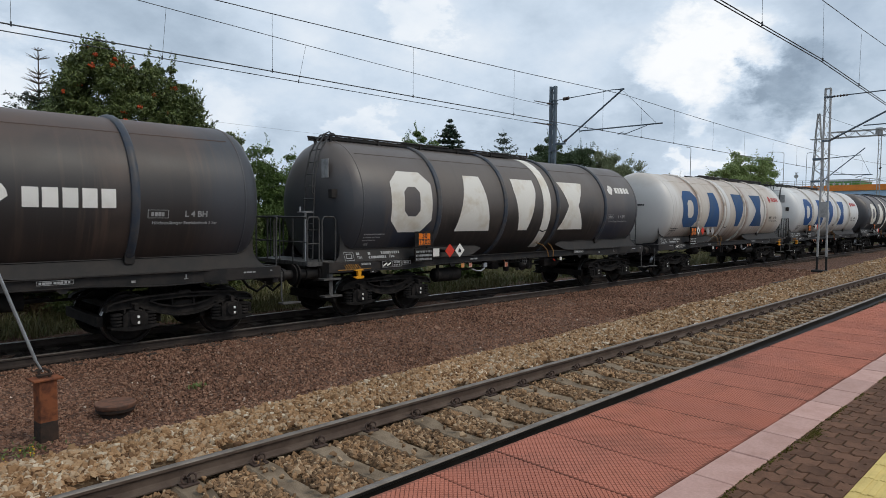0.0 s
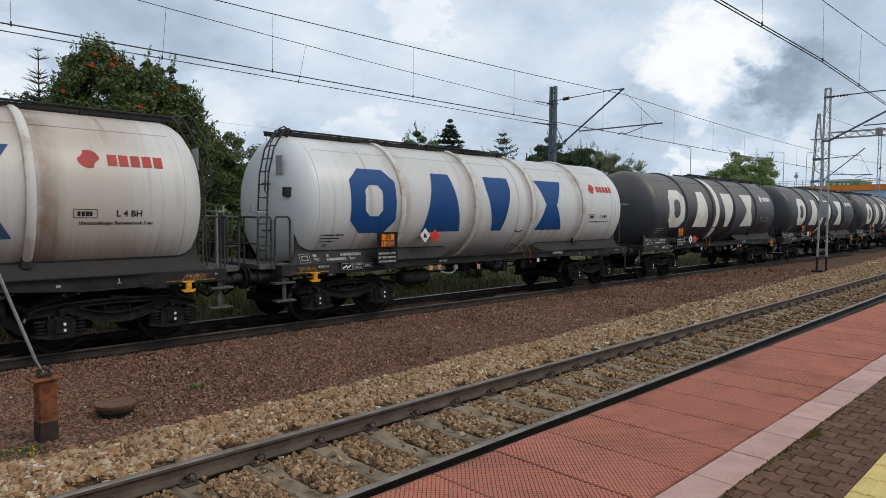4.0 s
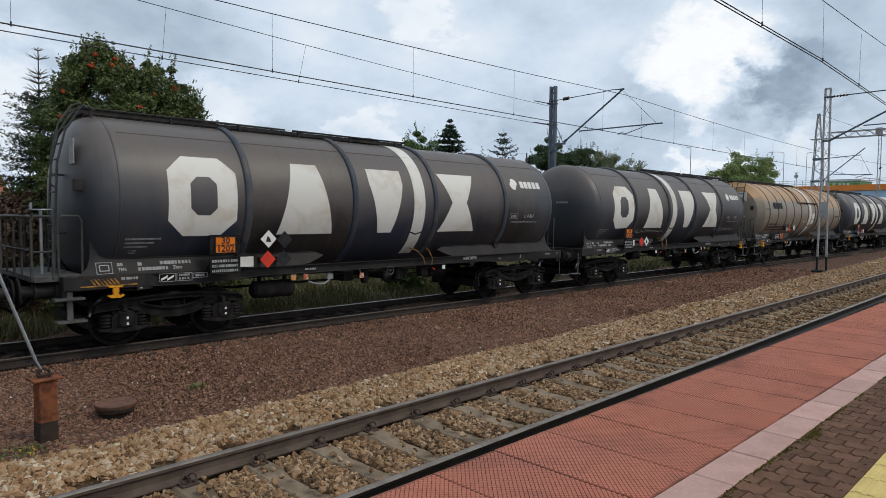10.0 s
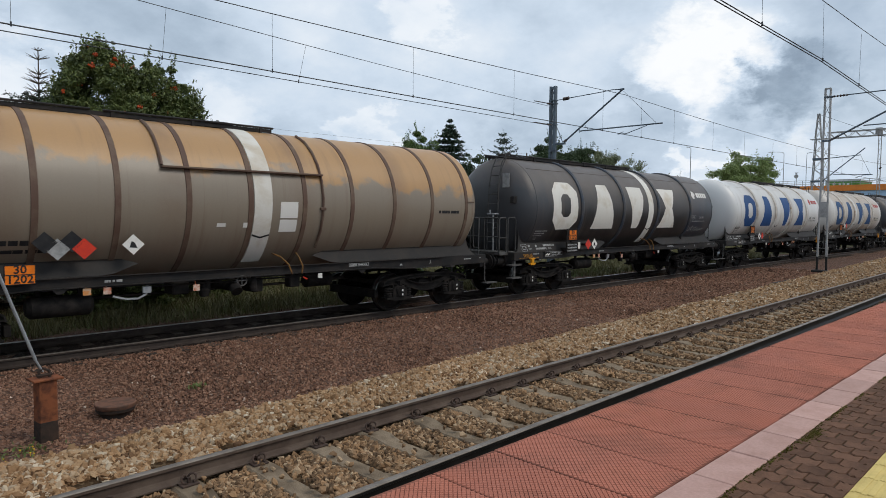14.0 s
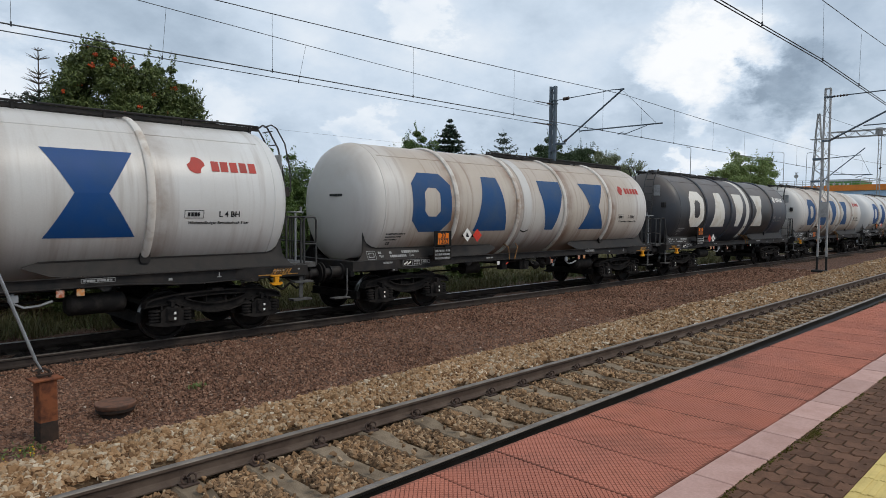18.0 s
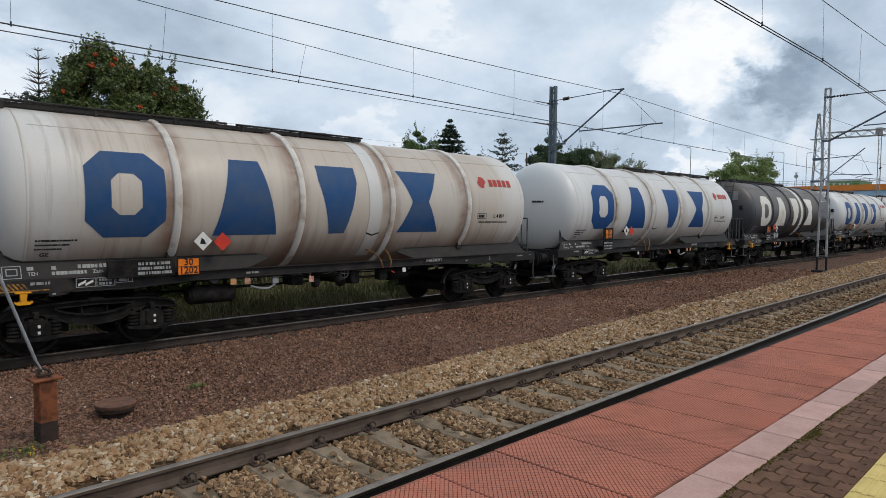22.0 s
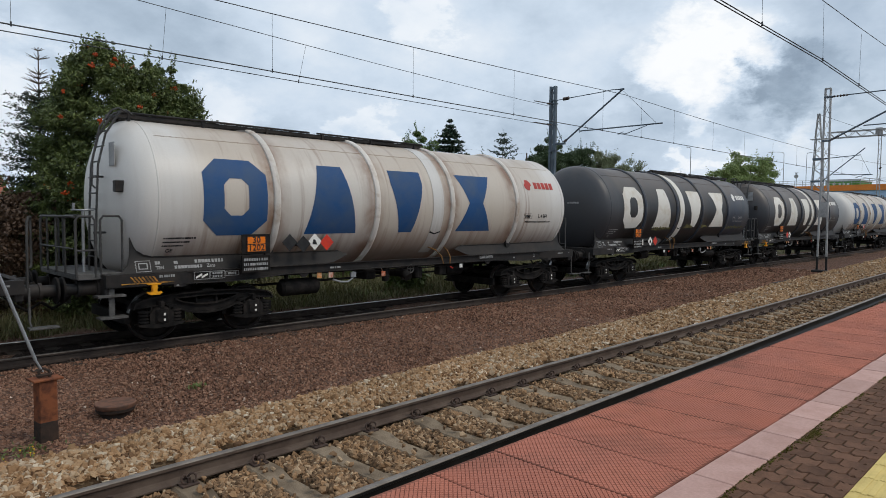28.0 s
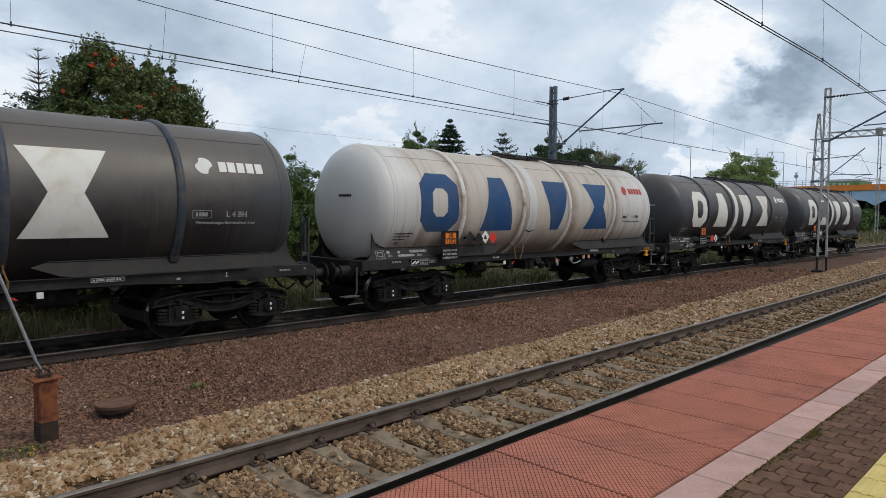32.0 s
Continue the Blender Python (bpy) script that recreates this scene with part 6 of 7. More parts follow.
    put("earth_cable", "cable", lambda: Shape().pipe([(0.80, -1.06, 1.56), (0.92, -1.25, 1.48), (1.06, -1.32, 1.32), (1.14, -1.32, 1.12)], 0.017, 6).pipe([(1.36, -1.06, 1.56), (1.33, -1.25, 1.46), (1.38, -1.32, 1.28), (1.36, -1.32, 1.12)], 0.017, 6), "pair of earthing cables")
    if "scrawl" in extras:
        same("scrawl", "scrawl", lambda: scrawl_shape(3.95, 5.55, -0.98, 0.42, 3), "grey spray-paint scrawl", smooth=0)
    if "tags" in extras:
        same("scrawl", "scrawl", lambda: scrawl_shape(-3.5, -1.0, -0.92, 0.22, 5), "grey spray-paint scrawl", smooth=0, key="t")
        same("scrawl", "scrawl", lambda: scrawl_shape(3.3, 5.3, -0.95, 0.30, 6), "grey spray-paint scrawl", smooth=0, key="u")
    if "yellow" in extras:
        same("scrawl", "yellow_scrawl", lambda: scrawl_shape(-2.9, -1.5, -0.86, 0.30, 8), "yellowish spray-paint scrawl", smooth=0, key="y")
        same("scrawl", "yellow_scrawl", lambda: scrawl_shape(3.6, 5.6, -0.86, 0.30, 9), "yellowish spray-paint scrawl", smooth=0, key="z")
        same("scrawl", "yellow_scrawl", lambda: scrawl_shape(-0.25, 0.40, -0.78, 0.26, 11), "yellowish spray-paint scrawl", smooth=0, key="v")
        same("scrawl", "yellow_scrawl", lambda: scrawl_shape(1.15, 1.75, -0.76, 0.24, 12), "yellowish spray-paint scrawl", smooth=0, key="w")
    return w


def scrawl_shape(x0, x1, s, h, seed):
    """A meaningless sprayed squiggle on the shell."""
    r = random.Random(seed)
    n = 26
    pts = [(x0 + (x1 - x0) * (i / n) + 0.10 * math.sin(i * 2.1 + seed), s + h * (0.5 + 0.5 * math.sin(i * 1.7 + seed) * r.uniform(0.3, 1.0) * (1.0 - 0.6 * i / n))) for i in range(n + 1)]
    shape = Shape()
    rad = R + 0.006
    for (a, b), (c, d) in zip(pts, pts[1:]):
        k = Vector((c - a, d - b))
        if k.length < 1e-4:
            continue
        q = Vector((-k.y, k.x)).normalized() * 0.020
        quad = [(a + q.x, b + q.y), (a - q.x, b - q.y), (c - q.x, d - q.y), (c + q.x, d + q.y)]
        shape.add([(x, -rad * math.cos(u / rad), ZC + rad * math.sin(u / rad)) for x, u in quad], [(0, 1, 2, 3)])
    return shape

# red, white, black and grey diamonds: place along the wagon, height, colour
P_A = ((-3.66, 1.42, "d"), (-3.28, 1.46, "r"), (-2.92, 1.46, "w"))
P_B = ((-3.66, 1.42, "d"), (-3.28, 1.46, "w"), (-2.90, 1.46, "r"))
P_C = ((-2.95, 1.86, "w"), (-2.62, 1.84, "r"))
P_D = ((-3.40, 1.78, "k"), (-3.10, 1.74, "k"), (-2.80, 1.78, "w"), (-2.50, 1.76, "r"))
P_E = ((-3.30, 1.86, "r"), (-2.95, 1.80, "w"), (-3.30, 1.46, "g"), (-2.95, 1.46, "g"))
P_F = ((-3.17, 1.88, "k"), (-3.00, 1.77, "g"), (-2.80, 1.89, "k"), (-2.63, 1.77, "r"), (-1.90, 1.82, "w"))
P_G = ((-3.66, 1.80, "w"), (-3.25, 1.79, "r"), (-2.73, 1.77, "g"), (-2.28, 1.77, "g"))
P_H = ((-3.24, 1.85, "w"), (-2.86, 1.83, "r"))
P_I = ((-3.66, 1.42, "d"), (-3.24, 1.86, "w"), (-2.88, 1.84, "k"), (-3.28, 1.46, "r"), (-2.92, 1.46, "k"))
# colour, brakeman's end trailing, placards, scrawls; in the order in which they pass
TRAIN = [
    ("dark", False, P_A, "dusty"), ("dark", False, P_A, ""), ("white", True, P_G, ""), ("clean", False, P_C, ""),
    ("dark", True, P_B, ""), ("dark", True, P_B, ""), ("dark", False, P_I, ""), ("dark", True, P_A, "tags"),
    ("brown", False, P_F, "lowplate"), ("dark", False, P_A, "scrawl"), ("clean", True, P_B, ""), ("white", True, P_H, ""),
    ("dark", False, P_A, ""), ("white", False, P_H, "lowplate"), ("clean", True, P_C, ""), ("dark", False, P_E, ""),
    ("clean", False, P_C, ""), ("white", False, P_D, ""), ("dark", True, P_B, "yellow"), ("dark", False, P_A, ""),
    ("white", True, P_D, ""), ("dark", True, P_A, ""), ("dark", True, P_A, ""),
]
PITCH_M = 14.898


def place(n):
    """Where wagon n's middle is at 16 s."""
    if n < 8:
        return -116.16 + (n - 1) * PITCH_M
    if n == 8:
        return -11.50
    return 78.26 + (n - 14) * PITCH_M - (0.12 if n == 19 else 0.0)


WAGONS, MADE = [], {}
for number, (colour, flip, placards, extras) in enumerate(TRAIN):
    key = (colour, flip, placards, extras)
    at = pose(place(number) - run(0.0), TRACK_Y, RAIL_Z)
    if key in MADE:
        wagon = copy_thing(MADE[key], at)
    else:
        wagon = MADE[key] = build_wagon(colour, flip, placards, extras)
        wagon.matrix_basis = at
    if colour == "brown":
        wagon.scale = (1.046, 1.0, 1.0)
    WAGONS.append((wagon, place(number)))

# ---- overhead line ----


def lattice(s, x, y, z0, z1, w0, w1, d, steps, bar=0.02, brace=0.012):
    """Four-legged lattice mast, w wide along y, d deep along x."""
    for sx in (-1, 1):
        for sy in (-1, 1):
            s.tube((x + sx * d / 2, y + sy * w0 / 2, z0), (x + sx * d / 2, y + sy * w1 / 2, z1), bar, 4)
    for i in range(steps):
        a, b = i / steps, (i + 1) / steps
        za, zb = z0 + (z1 - z0) * a, z0 + (z1 - z0) * b
        wa, wb = w0 + (w1 - w0) * a, w0 + (w1 - w0) * b
        e = 1 if i % 2 else -1
        for sx in (-1, 1):
            s.tube((x + sx * d / 2, y - e * wa / 2, za), (x + sx * d / 2, y + e * wb / 2, zb), brace, 4)
        for sy in (-1, 1):
            s.tube((x - e * d / 2, y + sy * wa / 2, za), (x + e * d / 2, y + sy * wb / 2, zb), brace, 4)
    return s


def insulator(s, p, q, r=0.06):
    p, q = Vector(p), Vector(q)
    for i in range(5):
        a = p.lerp(q, (i + 0.2) / 5)
        b = p.lerp(q, (i + 0.7) / 5)
        s.tube(a, b, r, 10, r * 0.55)
    return s.tube(p, q, r * 0.35, 6)


def build_mast_far():
    m = thing("catenary_mast", "slim grey steel mast with a cantilever over the siding", "catenary mast", pose(22.72, 16.4, GROUND_Z - 0.02))
    z = -GROUND_Z
    s = Shape()
    for y in (-0.105, 0.105):
        s.box(-0.07, 0.07, y - 0.042, y + 0.042, 0.0, 7.02 + z, 0.004)
        s.box(-0.085, -0.07, y - 0.05, y + 0.05, 0.0, 7.02 + z)
    s.box(-0.07, 0.07, -0.063, 0.063, 6.90 + z, 7.0 + z)
    for i in range(17):
        a = 0.2 + i * 0.45
        e = 1 if i % 2 else -1
        s.tube((-0.05, -e * 0.08, a), (-0.05, e * 0.08, a + 0.45), 0.014, 4)
    part("pole", s, "dark_mast", m, "pair of steel channels with lacing")
    part("footing", Shape().box(-0.35, 0.35, -0.35, 0.35, -0.3, 0.12, 0.02), "bridge_concrete", m)
    arm = part("cantilever", Shape().tube((0, -0.56, 4.66 + z), (0, -3.20, 6.47 + z), 0.036, 8).pipe([(0, -0.45, 6.44 + z), (0, -2.30, 6.50 + z), (0, -2.75, 6.53 + z), (0, -3.15, 6.50 + z)], 0.017, 7).tube((0, -1.35, 5.055 + z), (0, -4.90, 5.05 + z), 0.026, 8).tube((0, -1.30, 4.99 + z), (0, -1.30, 5.20 + z), 0.014, 6).tube((0, -1.70, 5.10 + z), (0, -1.52, 5.32 + z), 0.010, 6).box(-0.02, 0.02, -3.30, -3.10, 6.46 + z, 6.53 + z, 0.01), "dark_mast", m, "tubular cantilever")
    part("steady_arm", Shape().pipe([(0, -3.05, 4.79 + z), (0, -3.45, 4.79 + z), (0, -4.28, 5.02 + z)], 0.014, 6).tube((0, -3.05, 4.79 + z), (0, -3.30, 4.86 + z), 0.012, 6), "dark_mast", arm)
    part("hanger_wire", Shape().tube((0, -3.26, 6.42 + z), (0, -4.64, 5.08 + z), 0.007, 5), "wire", arm)
    part("insulator", insulator(Shape(), (0, -0.50, 6.44 + z), (0, -0.80, 6.45 + z), 0.075), "insulator", arm)
    part("insulator", insulator(Shape(), (0, -0.56, 4.66 + z), (0, -0.70, 4.755 + z), 0.06), "insulator", arm)
    part("bracket", Shape().box(-0.10, 0.10, -0.17, 0.17, 6.27 + z, 6.32 + z).box(-0.10, 0.10, -0.17, 0.17, 6.41 + z, 6.46 + z).box(-0.10, 0.10, -0.17, 0.17, 5.40 + z, 5.45 + z).tube((0, -0.15, 6.43 + z), (0, -0.50, 6.44 + z), 0.014, 6).box(-0.05, 0.05, -0.62, -0.10, 4.57 + z, 4.64 + z).tube((0, -0.15, 5.40 + z), (0, -0.50, 4.66 + z), 0.015, 6).box(-0.10, 0.10, -0.17, 0.17, 4.30 + z, 4.36 + z), "dark_mast", m)
    for h in (6.28, 5.42):
        part("tension_clamp", Shape().tube((-1.3, 0.0, h + z - 0.02), (-0.10, 0.0, h + z), 0.018, 6).tube((-0.42, 0.0, h + z - 0.012), (-0.30, 0.0, h + z - 0.01), 0.04, 8), "insulator", m)
    return m


def build_mast_between():
    m = thing("catenary_mast", "pale two-channel mast between the tracks, tarred at its foot", "catenary mast", pose(33.57, 9.02, GROUND_Z))
    s = Shape()
    for o in (-1, 1):
        s.tube((0, o * 0.185, 0.75), (0, o * 0.105, 8.44), 0.048, 4)
        s.tube((0.06, o * 0.185, 0.75), (0.06, o * 0.105, 8.44), 0.040, 4)
    for i in range(8):
        a = 3.4 + i * 0.62
        e = 1 if i % 2 else -1
        s.tube((-0.02, -e * 0.13, a), (-0.02, e * 0.13, a + 0.62), 0.011, 4)
        s.tube((0.08, e * 0.13, a), (0.08, -e * 0.13, a + 0.62), 0.011, 4)
    part("pole", s, "mast", m)
    s = Shape()
    for o in (-1, 1):
        s.tube((0.02, o * 0.195, 0.0), (0.02, o * 0.185, 0.75), 0.058, 4)
    part("mast_foot", s, "black_base", m, "tar-black foot")
    part("footing", Shape().box(-0.25, 0.25, -0.34, 0.36, -0.10, 0.13, 0.02), "black_base", m)
    part("cross_plate", Shape().box(-0.05, -0.03, -0.17, 0.17, 2.56, 3.27).tube((-0.06, -0.15, 2.6), (-0.06, 0.15, 3.2), 0.018, 4), "mast", m)
    part("cross_plate", Shape().box(-0.06, 0.10, -0.12, 0.12, 8.40, 8.45), "mast", m)
    arm = part("cantilever", Shape().tube((0, -0.16, 8.04), (0, -4.4, 8.10), 0.026, 8).tube((0, -0.14, 6.06), (0.0, -4.0, 8.06), 0.040, 8).tube((0, -1.45, 6.63), (0, -5.0, 6.65), 0.026, 8), "dark_mast", m, "tubular cantilever")
    part("insulator", insulator(Shape(), (0, -0.22, 8.04), (0, -0.85, 8.05)), "insulator", arm)
    part("insulator", insulator(Shape(), (0, -0.14, 6.06), (0, -0.52, 6.257)), "insulator", arm)
    part("arm_bracket", Shape().box(-0.06, 0.10, -0.17, 0.15, 6.02, 6.09).box(-0.06, 0.10, -0.20, 0.14, 8.0, 8.07), "dark_mast", m)
    return m


def build_gantry():
    m = thing("portal_gantry", "grey lattice portal across the tracks", "gantry", pose(70, 0, GROUND_Z))
    part("pole", lattice(Shape(), 0, 19.42, 0.0, 10.2, 1.35, 0.55, 0.45, 14, 0.055, 0.028), "mast", m)
    part("pole_top", lattice(Shape(), 0, 19.50, 10.2, 12.5, 0.50, 0.14, 0.30, 4, 0.05, 0.022), "mast", m)
    part("pole", lattice(Shape(), 0, 7.2, 0.0, 10.2, 1.35, 0.55, 0.45, 14, 0.055, 0.028), "mast", m)
    part("pole_top", lattice(Shape(), 0, 7.2, 10.2, 12.5, 0.50, 0.14, 0.30, 4, 0.05, 0.022), "mast", m)
    s = Shape()
    for z in (10.06, 10.60):
        for x in (-0.25, 0.25):
            s.box(x - 0.035, x + 0.035, 6.6, 20.1 if z < 10.3 else 18.7, z - 0.045, z + 0.045)
    for i in range(22):
        y = 18.6 - i * 0.54
        e = 1 if i % 2 else -1
        for x in (-0.25, 0.25):
            s.tube((x, y, 10.33 - e * 0.27), (x, y - 0.54, 10.33 + e * 0.27), 0.028, 4)
    part("crossbeam", s, "mast", m)
    part("beam_joint", Shape().box(-0.12, 0.12, 14.25, 14.80, 10.05, 10.75, 0.02), "mast", m)
    arm = part("cantilever", Shape().tube((0, 19.2, 8.16), (0, 15.9, 8.37), 0.038, 8).tube((0, 19.0, 6.04), (0, 15.58, 8.99), 0.045, 8).tube((0, 18.1, 6.66), (0, 14.9, 6.53), 0.032, 8).pipe([(0, 16.3, 6.25), (0, 15.6, 6.50), (0, 15.0, 6.50)], 0.025, 6), "dark_mast", m)
    part("hanger_wire", Shape().tube((0, 15.9, 8.30), (0, 15.1, 6.60), 0.014, 5), "wire", arm)
    part("insulator", insulator(Shape(), (0, 19.2, 8.16), (0, 18.6, 8.20), 0.10), "insulator", arm)
    part("pole_bracket", Shape().box(-0.3, 0.3, 18.98, 19.85, 8.05, 8.25).box(-0.3, 0.3, 18.9, 19.95, 5.95, 6.1), "dark_mast", m)
    part("anchor_wire", Shape().tube((0, 19.5, 12.45), (-18.0, 9.6, 7.6), 0.015, 5), "wire", m)
    return m


def sagging(s, a, b, sag, r, n=14):
    a, b = Vector(a), Vector(b)
    pts = [a.lerp(b, i / n) - Vector((0, 0, 4 * sag * (i / n) * (1 - i / n))) for i in range(n + 1)]
    return s.pipe(pts, r, 5)


def build_wires():
    """Contact and messenger wires with their droppers, each span its own thing."""
    def catenary(name, label, contact, messenger, droppers, twin=False, r=0.010):
        w = thing(name, label, "overhead wire")
        s = Shape()
        for k in ((-0.035, 0.035) if twin else (0.0,)):
            for a, b in zip(contact, contact[1:]):
                s.pipe([(a[0], a[1] + k, a[2]), (b[0], b[1] + k, b[2])], r, 5)
        part("contact_wire", s, "wire", w)
        s = Shape()
        for a, b, sag in messenger:
            sagging(s, a, b, sag, r * 0.8)
        part("messenger_wire", s, "wire", w)
        for p, q in droppers:
            part("dropper", Shape().tube(p, q, 0.004, 4).tube((q[0], q[1], q[2] - 0.03), (q[0], q[1], q[2] + 0.05), 0.016, 6), "wire", w)
        return w

    cz, mz = 4.735, 6.10
    y = TRACK_Y
    spans = [((-60, y, mz + 0.16), (-19.0, y, mz + 0.16), 0.30), ((-19.0, y, mz + 0.16), (22.65, y, mz + 0.14), 0.28), ((22.65, y, mz + 0.14), (70, y, mz + 0.16), 0.38), ((70, y, mz + 0.16), (120, y, mz + 0.3), 0.6), ((120, y, mz + 0.3), (240, y, mz + 0.4), 0.9)]

    def height(x):
        for a, b, sag in spans:
            if a[0] <= x <= b[0]:
                k = (x - a[0]) / (b[0] - a[0])
                return a[2] + (b[2] - a[2]) * k - 4 * sag * k * (1 - k)
        return mz
    drops = [((x, y, height(x)), (x, y, cz)) for x in (-2.5, 2.66, 7.58, 11.77, 16.0, 21.15, 24.0, 26.82, 30.8, 34.65, 38.75, 42.8, 47.5, 52.5, 58, 64)]
    catenary("siding_catenary", "dark contact and messenger wire over the siding", [(-60, y, cz), (240, y, cz)], spans, drops, r=0.013)
    low = [(-40, 13.0, 4.62), (2.6, 13.45, 4.70), (22.45, 16.4, 5.36)]
    top = [((-40, 13.0, 6.2), (4.8, 13.55, 5.78), 0.1), ((4.8, 13.55, 5.78), (22.45, 16.4, 6.15), 0.06)]
    catenary("anchored_catenary", "pair of thin wires ending at the siding mast", low, top, [((5.5, 13.64, 5.79), (5.5, 13.88, 4.80)), ((9.2, 14.2, 5.85), (9.1, 14.4, 4.92))], r=0.010)
    near = [(-30, 4.35, 5.15), (10.8, 4.56, 5.13), (16.5, 4.58, 5.13), (24.2, 4.86, 5.13), (33.6, 5.25, 5.13), (90, 5.9, 5.13), (240, 8.0, 5.13)]
    mes = [((-25, 4.4, 7.1), (33.6, 5.0, 7.28), 0.66), ((33.6, 5.0, 7.30), (90, 5.9, 7.3), 0.9), ((90, 5.9, 7.3), (240, 8, 7.3), 1.0)]
    drop = [((12.8, 4.60, 6.60), (12.76, 4.56, 5.15)), ((17.1, 4.75, 6.56), (16.56, 4.58, 5.15)), ((20.9, 4.85, 6.64), (20.3, 4.72, 5.15)), ((25.0, 4.95, 6.82), (25.0, 4.9, 5.15))]
    catenary("platform_catenary", "twin contact wires and messenger over the platform track", near, mes, drop, True, 0.011)
    w = thing("telephone_line", "thin slack wire on wooden poles behind the trees", "overhead wire")
    part("cable", sagging(Shape(), (-40, 30, 7.9), (62, 48.5, 8.9), 1.0, 0.006), "wire", w)
    for x, py, h in ((-40, 30, 8.0), (62, 48.5, 9.0)):
        part("pole", Shape().tube((x, py, GROUND_Z), (x, py, h), 0.11, 8, 0.08), "bark", w)


def build_mast_yard():
    m = thing("catenary_mast", "pale two-channel mast by the bushes before the bridge", "catenary mast", pose(110, 22.68, GROUND_Z))
    s = Shape()
    for o in (-1, 1):
        s.box(-0.06, 0.06, o * 0.17 - 0.045, o * 0.17 + 0.045, 0, 15.2)
    for i in range(20):
        e = 1 if i % 2 else -1
        s.tube((0, -e * 0.15, 0.4 + i * 0.72), (0, e * 0.15, 1.12 + i * 0.72), 0.02, 4)
    part("pole", s, "mast", m)
    part("insulator", insulator(Shape(), (-0.1, -0.1, 9.6), (-0.5, -0.35, 9.75), 0.12), "insulator", m)
    part("footing", Shape().box(-0.4, 0.4, -0.4, 0.4, -0.2, 0.15, 0.02), "bridge_concrete", m)


build_mast_yard()
build_mast_far()
build_mast_between()
build_gantry()
build_wires()

# ---- small things on the ground ----


def build_anchor_post():
    m = thing("anchor_post", "rusty square anchor post with a tarred foot and a stay rod", "anchor post", pose(1.90, 8.17, GROUND_Z, 0, 0, 6))
    part("post", Shape().box(-0.092, 0.092, -0.092, 0.092, 0.20, 0.69, 0.010), "rust", m)
    part("post_foot", Shape().box(-0.095, 0.095, -0.095, 0.095, -0.10, 0.24, 0.012), "tar", m, "black tarred foot")
    part("cap_plate", Shape().box(-0.15, 0.15, -0.12, 0.12, 0.69, 0.712, 0.004), "rust", m)
    part("shackle", Shape().pipe([(-0.05, 0.0, 0.70), (-0.06, 0, 0.78), (-0.02, 0, 0.82), (0.04, 0, 0.78), (0.05, 0, 0.70)], 0.016, 6).tube((-0.08, 0, 0.74), (0.07, 0, 0.74), 0.02, 6), "tar", m)
    part("stay_rod", Shape().tube((-0.02, 0, 0.78), (-0.09, 0.0, 0.92), 0.012, 8).tube((-0.09, 0, 0.92), (-1.30, 0.12, 4.6), 0.018, 8), "galvanised", m, "pale steel stay rod")


def build_well_cap():
    m = thing("drain_cover", "low round brown drain cover on a dark collar", "drain cover", pose(2.76, 8.58, GROUND_Z))
    part("collar", Shape().lathe([(-0.05, 0.0), (-0.05, 0.17), (0.05, 0.175), (0.06, 0.20), (0.085, 0.225), (0.115, 0.23), (0.12, 0.21), (0.12, 0.0)], "z", 24), "tar", m)
    part("lid", Shape().lathe([(0.121, 0.0), (0.121, 0.226), (0.130, 0.232), (0.170, 0.236), (0.178, 0.228), (0.180, 0.10), (0.180, 0.0)], "z", 24), "brown_lid", m, "rusty brown flat lid")
    n = 60
    a = rng.uniform(0, 2 * math.pi, n)
    r = rng.uniform(0.20, 0.30, n)
    part("gravel_ring", rocks("gravel_ring", np.stack([r * np.cos(a), r * np.sin(a), np.full(n, 0.005)], -1), rng.uniform(0.012, 0.03, n), "gravel_stone"), None, m)["kind"] = "stuff"


build_anchor_post()
build_well_cap()
solid("trough_cover", Shape().box(26.2, 29.2, 8.35, 8.75, GROUND_Z - 0.05, GROUND_Z + 0.06, 0.02), "black_base", "dark flat cable trough cover in the gravel", "trough cover")

# ---- plants ----


def leaf_mesh(name, centres, size, mat, droop=0.3, long=1.6, outward=None):
    """Many small pointed leaves, four corners each."""
    n = len(centres)
    d = rng.normal(size=(n, 3))
    if outward is not None:
        d = d * 0.7 + outward
    d[:, 2] -= droop
    d /= np.linalg.norm(d, axis=1)[:, None]
    h = rng.normal(size=(n, 3))
    s = np.cross(d, h)
    s /= np.linalg.norm(s, axis=1)[:, None]
    k = (size * rng.uniform(0.6, 1.3, n))[:, None]
    a, b = d * k * long * 0.5, s * k * 0.5
    nrm = np.cross(d, s) * k * 0.12
    v = np.stack([centres - a, centres + b + nrm, centres + a, centres - b + nrm], 1).reshape(-1, 3)
    f = np.arange(4 * n).reshape(n, 4)
    return bulk(name, v, f, mat)


def crown_points(n, clumps, spread):
    pick = rng.integers(0, len(clumps), n)
    c = clumps[pick]
    d = rng.normal(size=(n, 3))
    d /= np.linalg.norm(d, axis=1)[:, None]
    r = spread * rng.random(n)[:, None] ** 0.45
    return c[:, :3] + d * r * c[:, 3:4] * np.array([1, 1, 0.62]), d


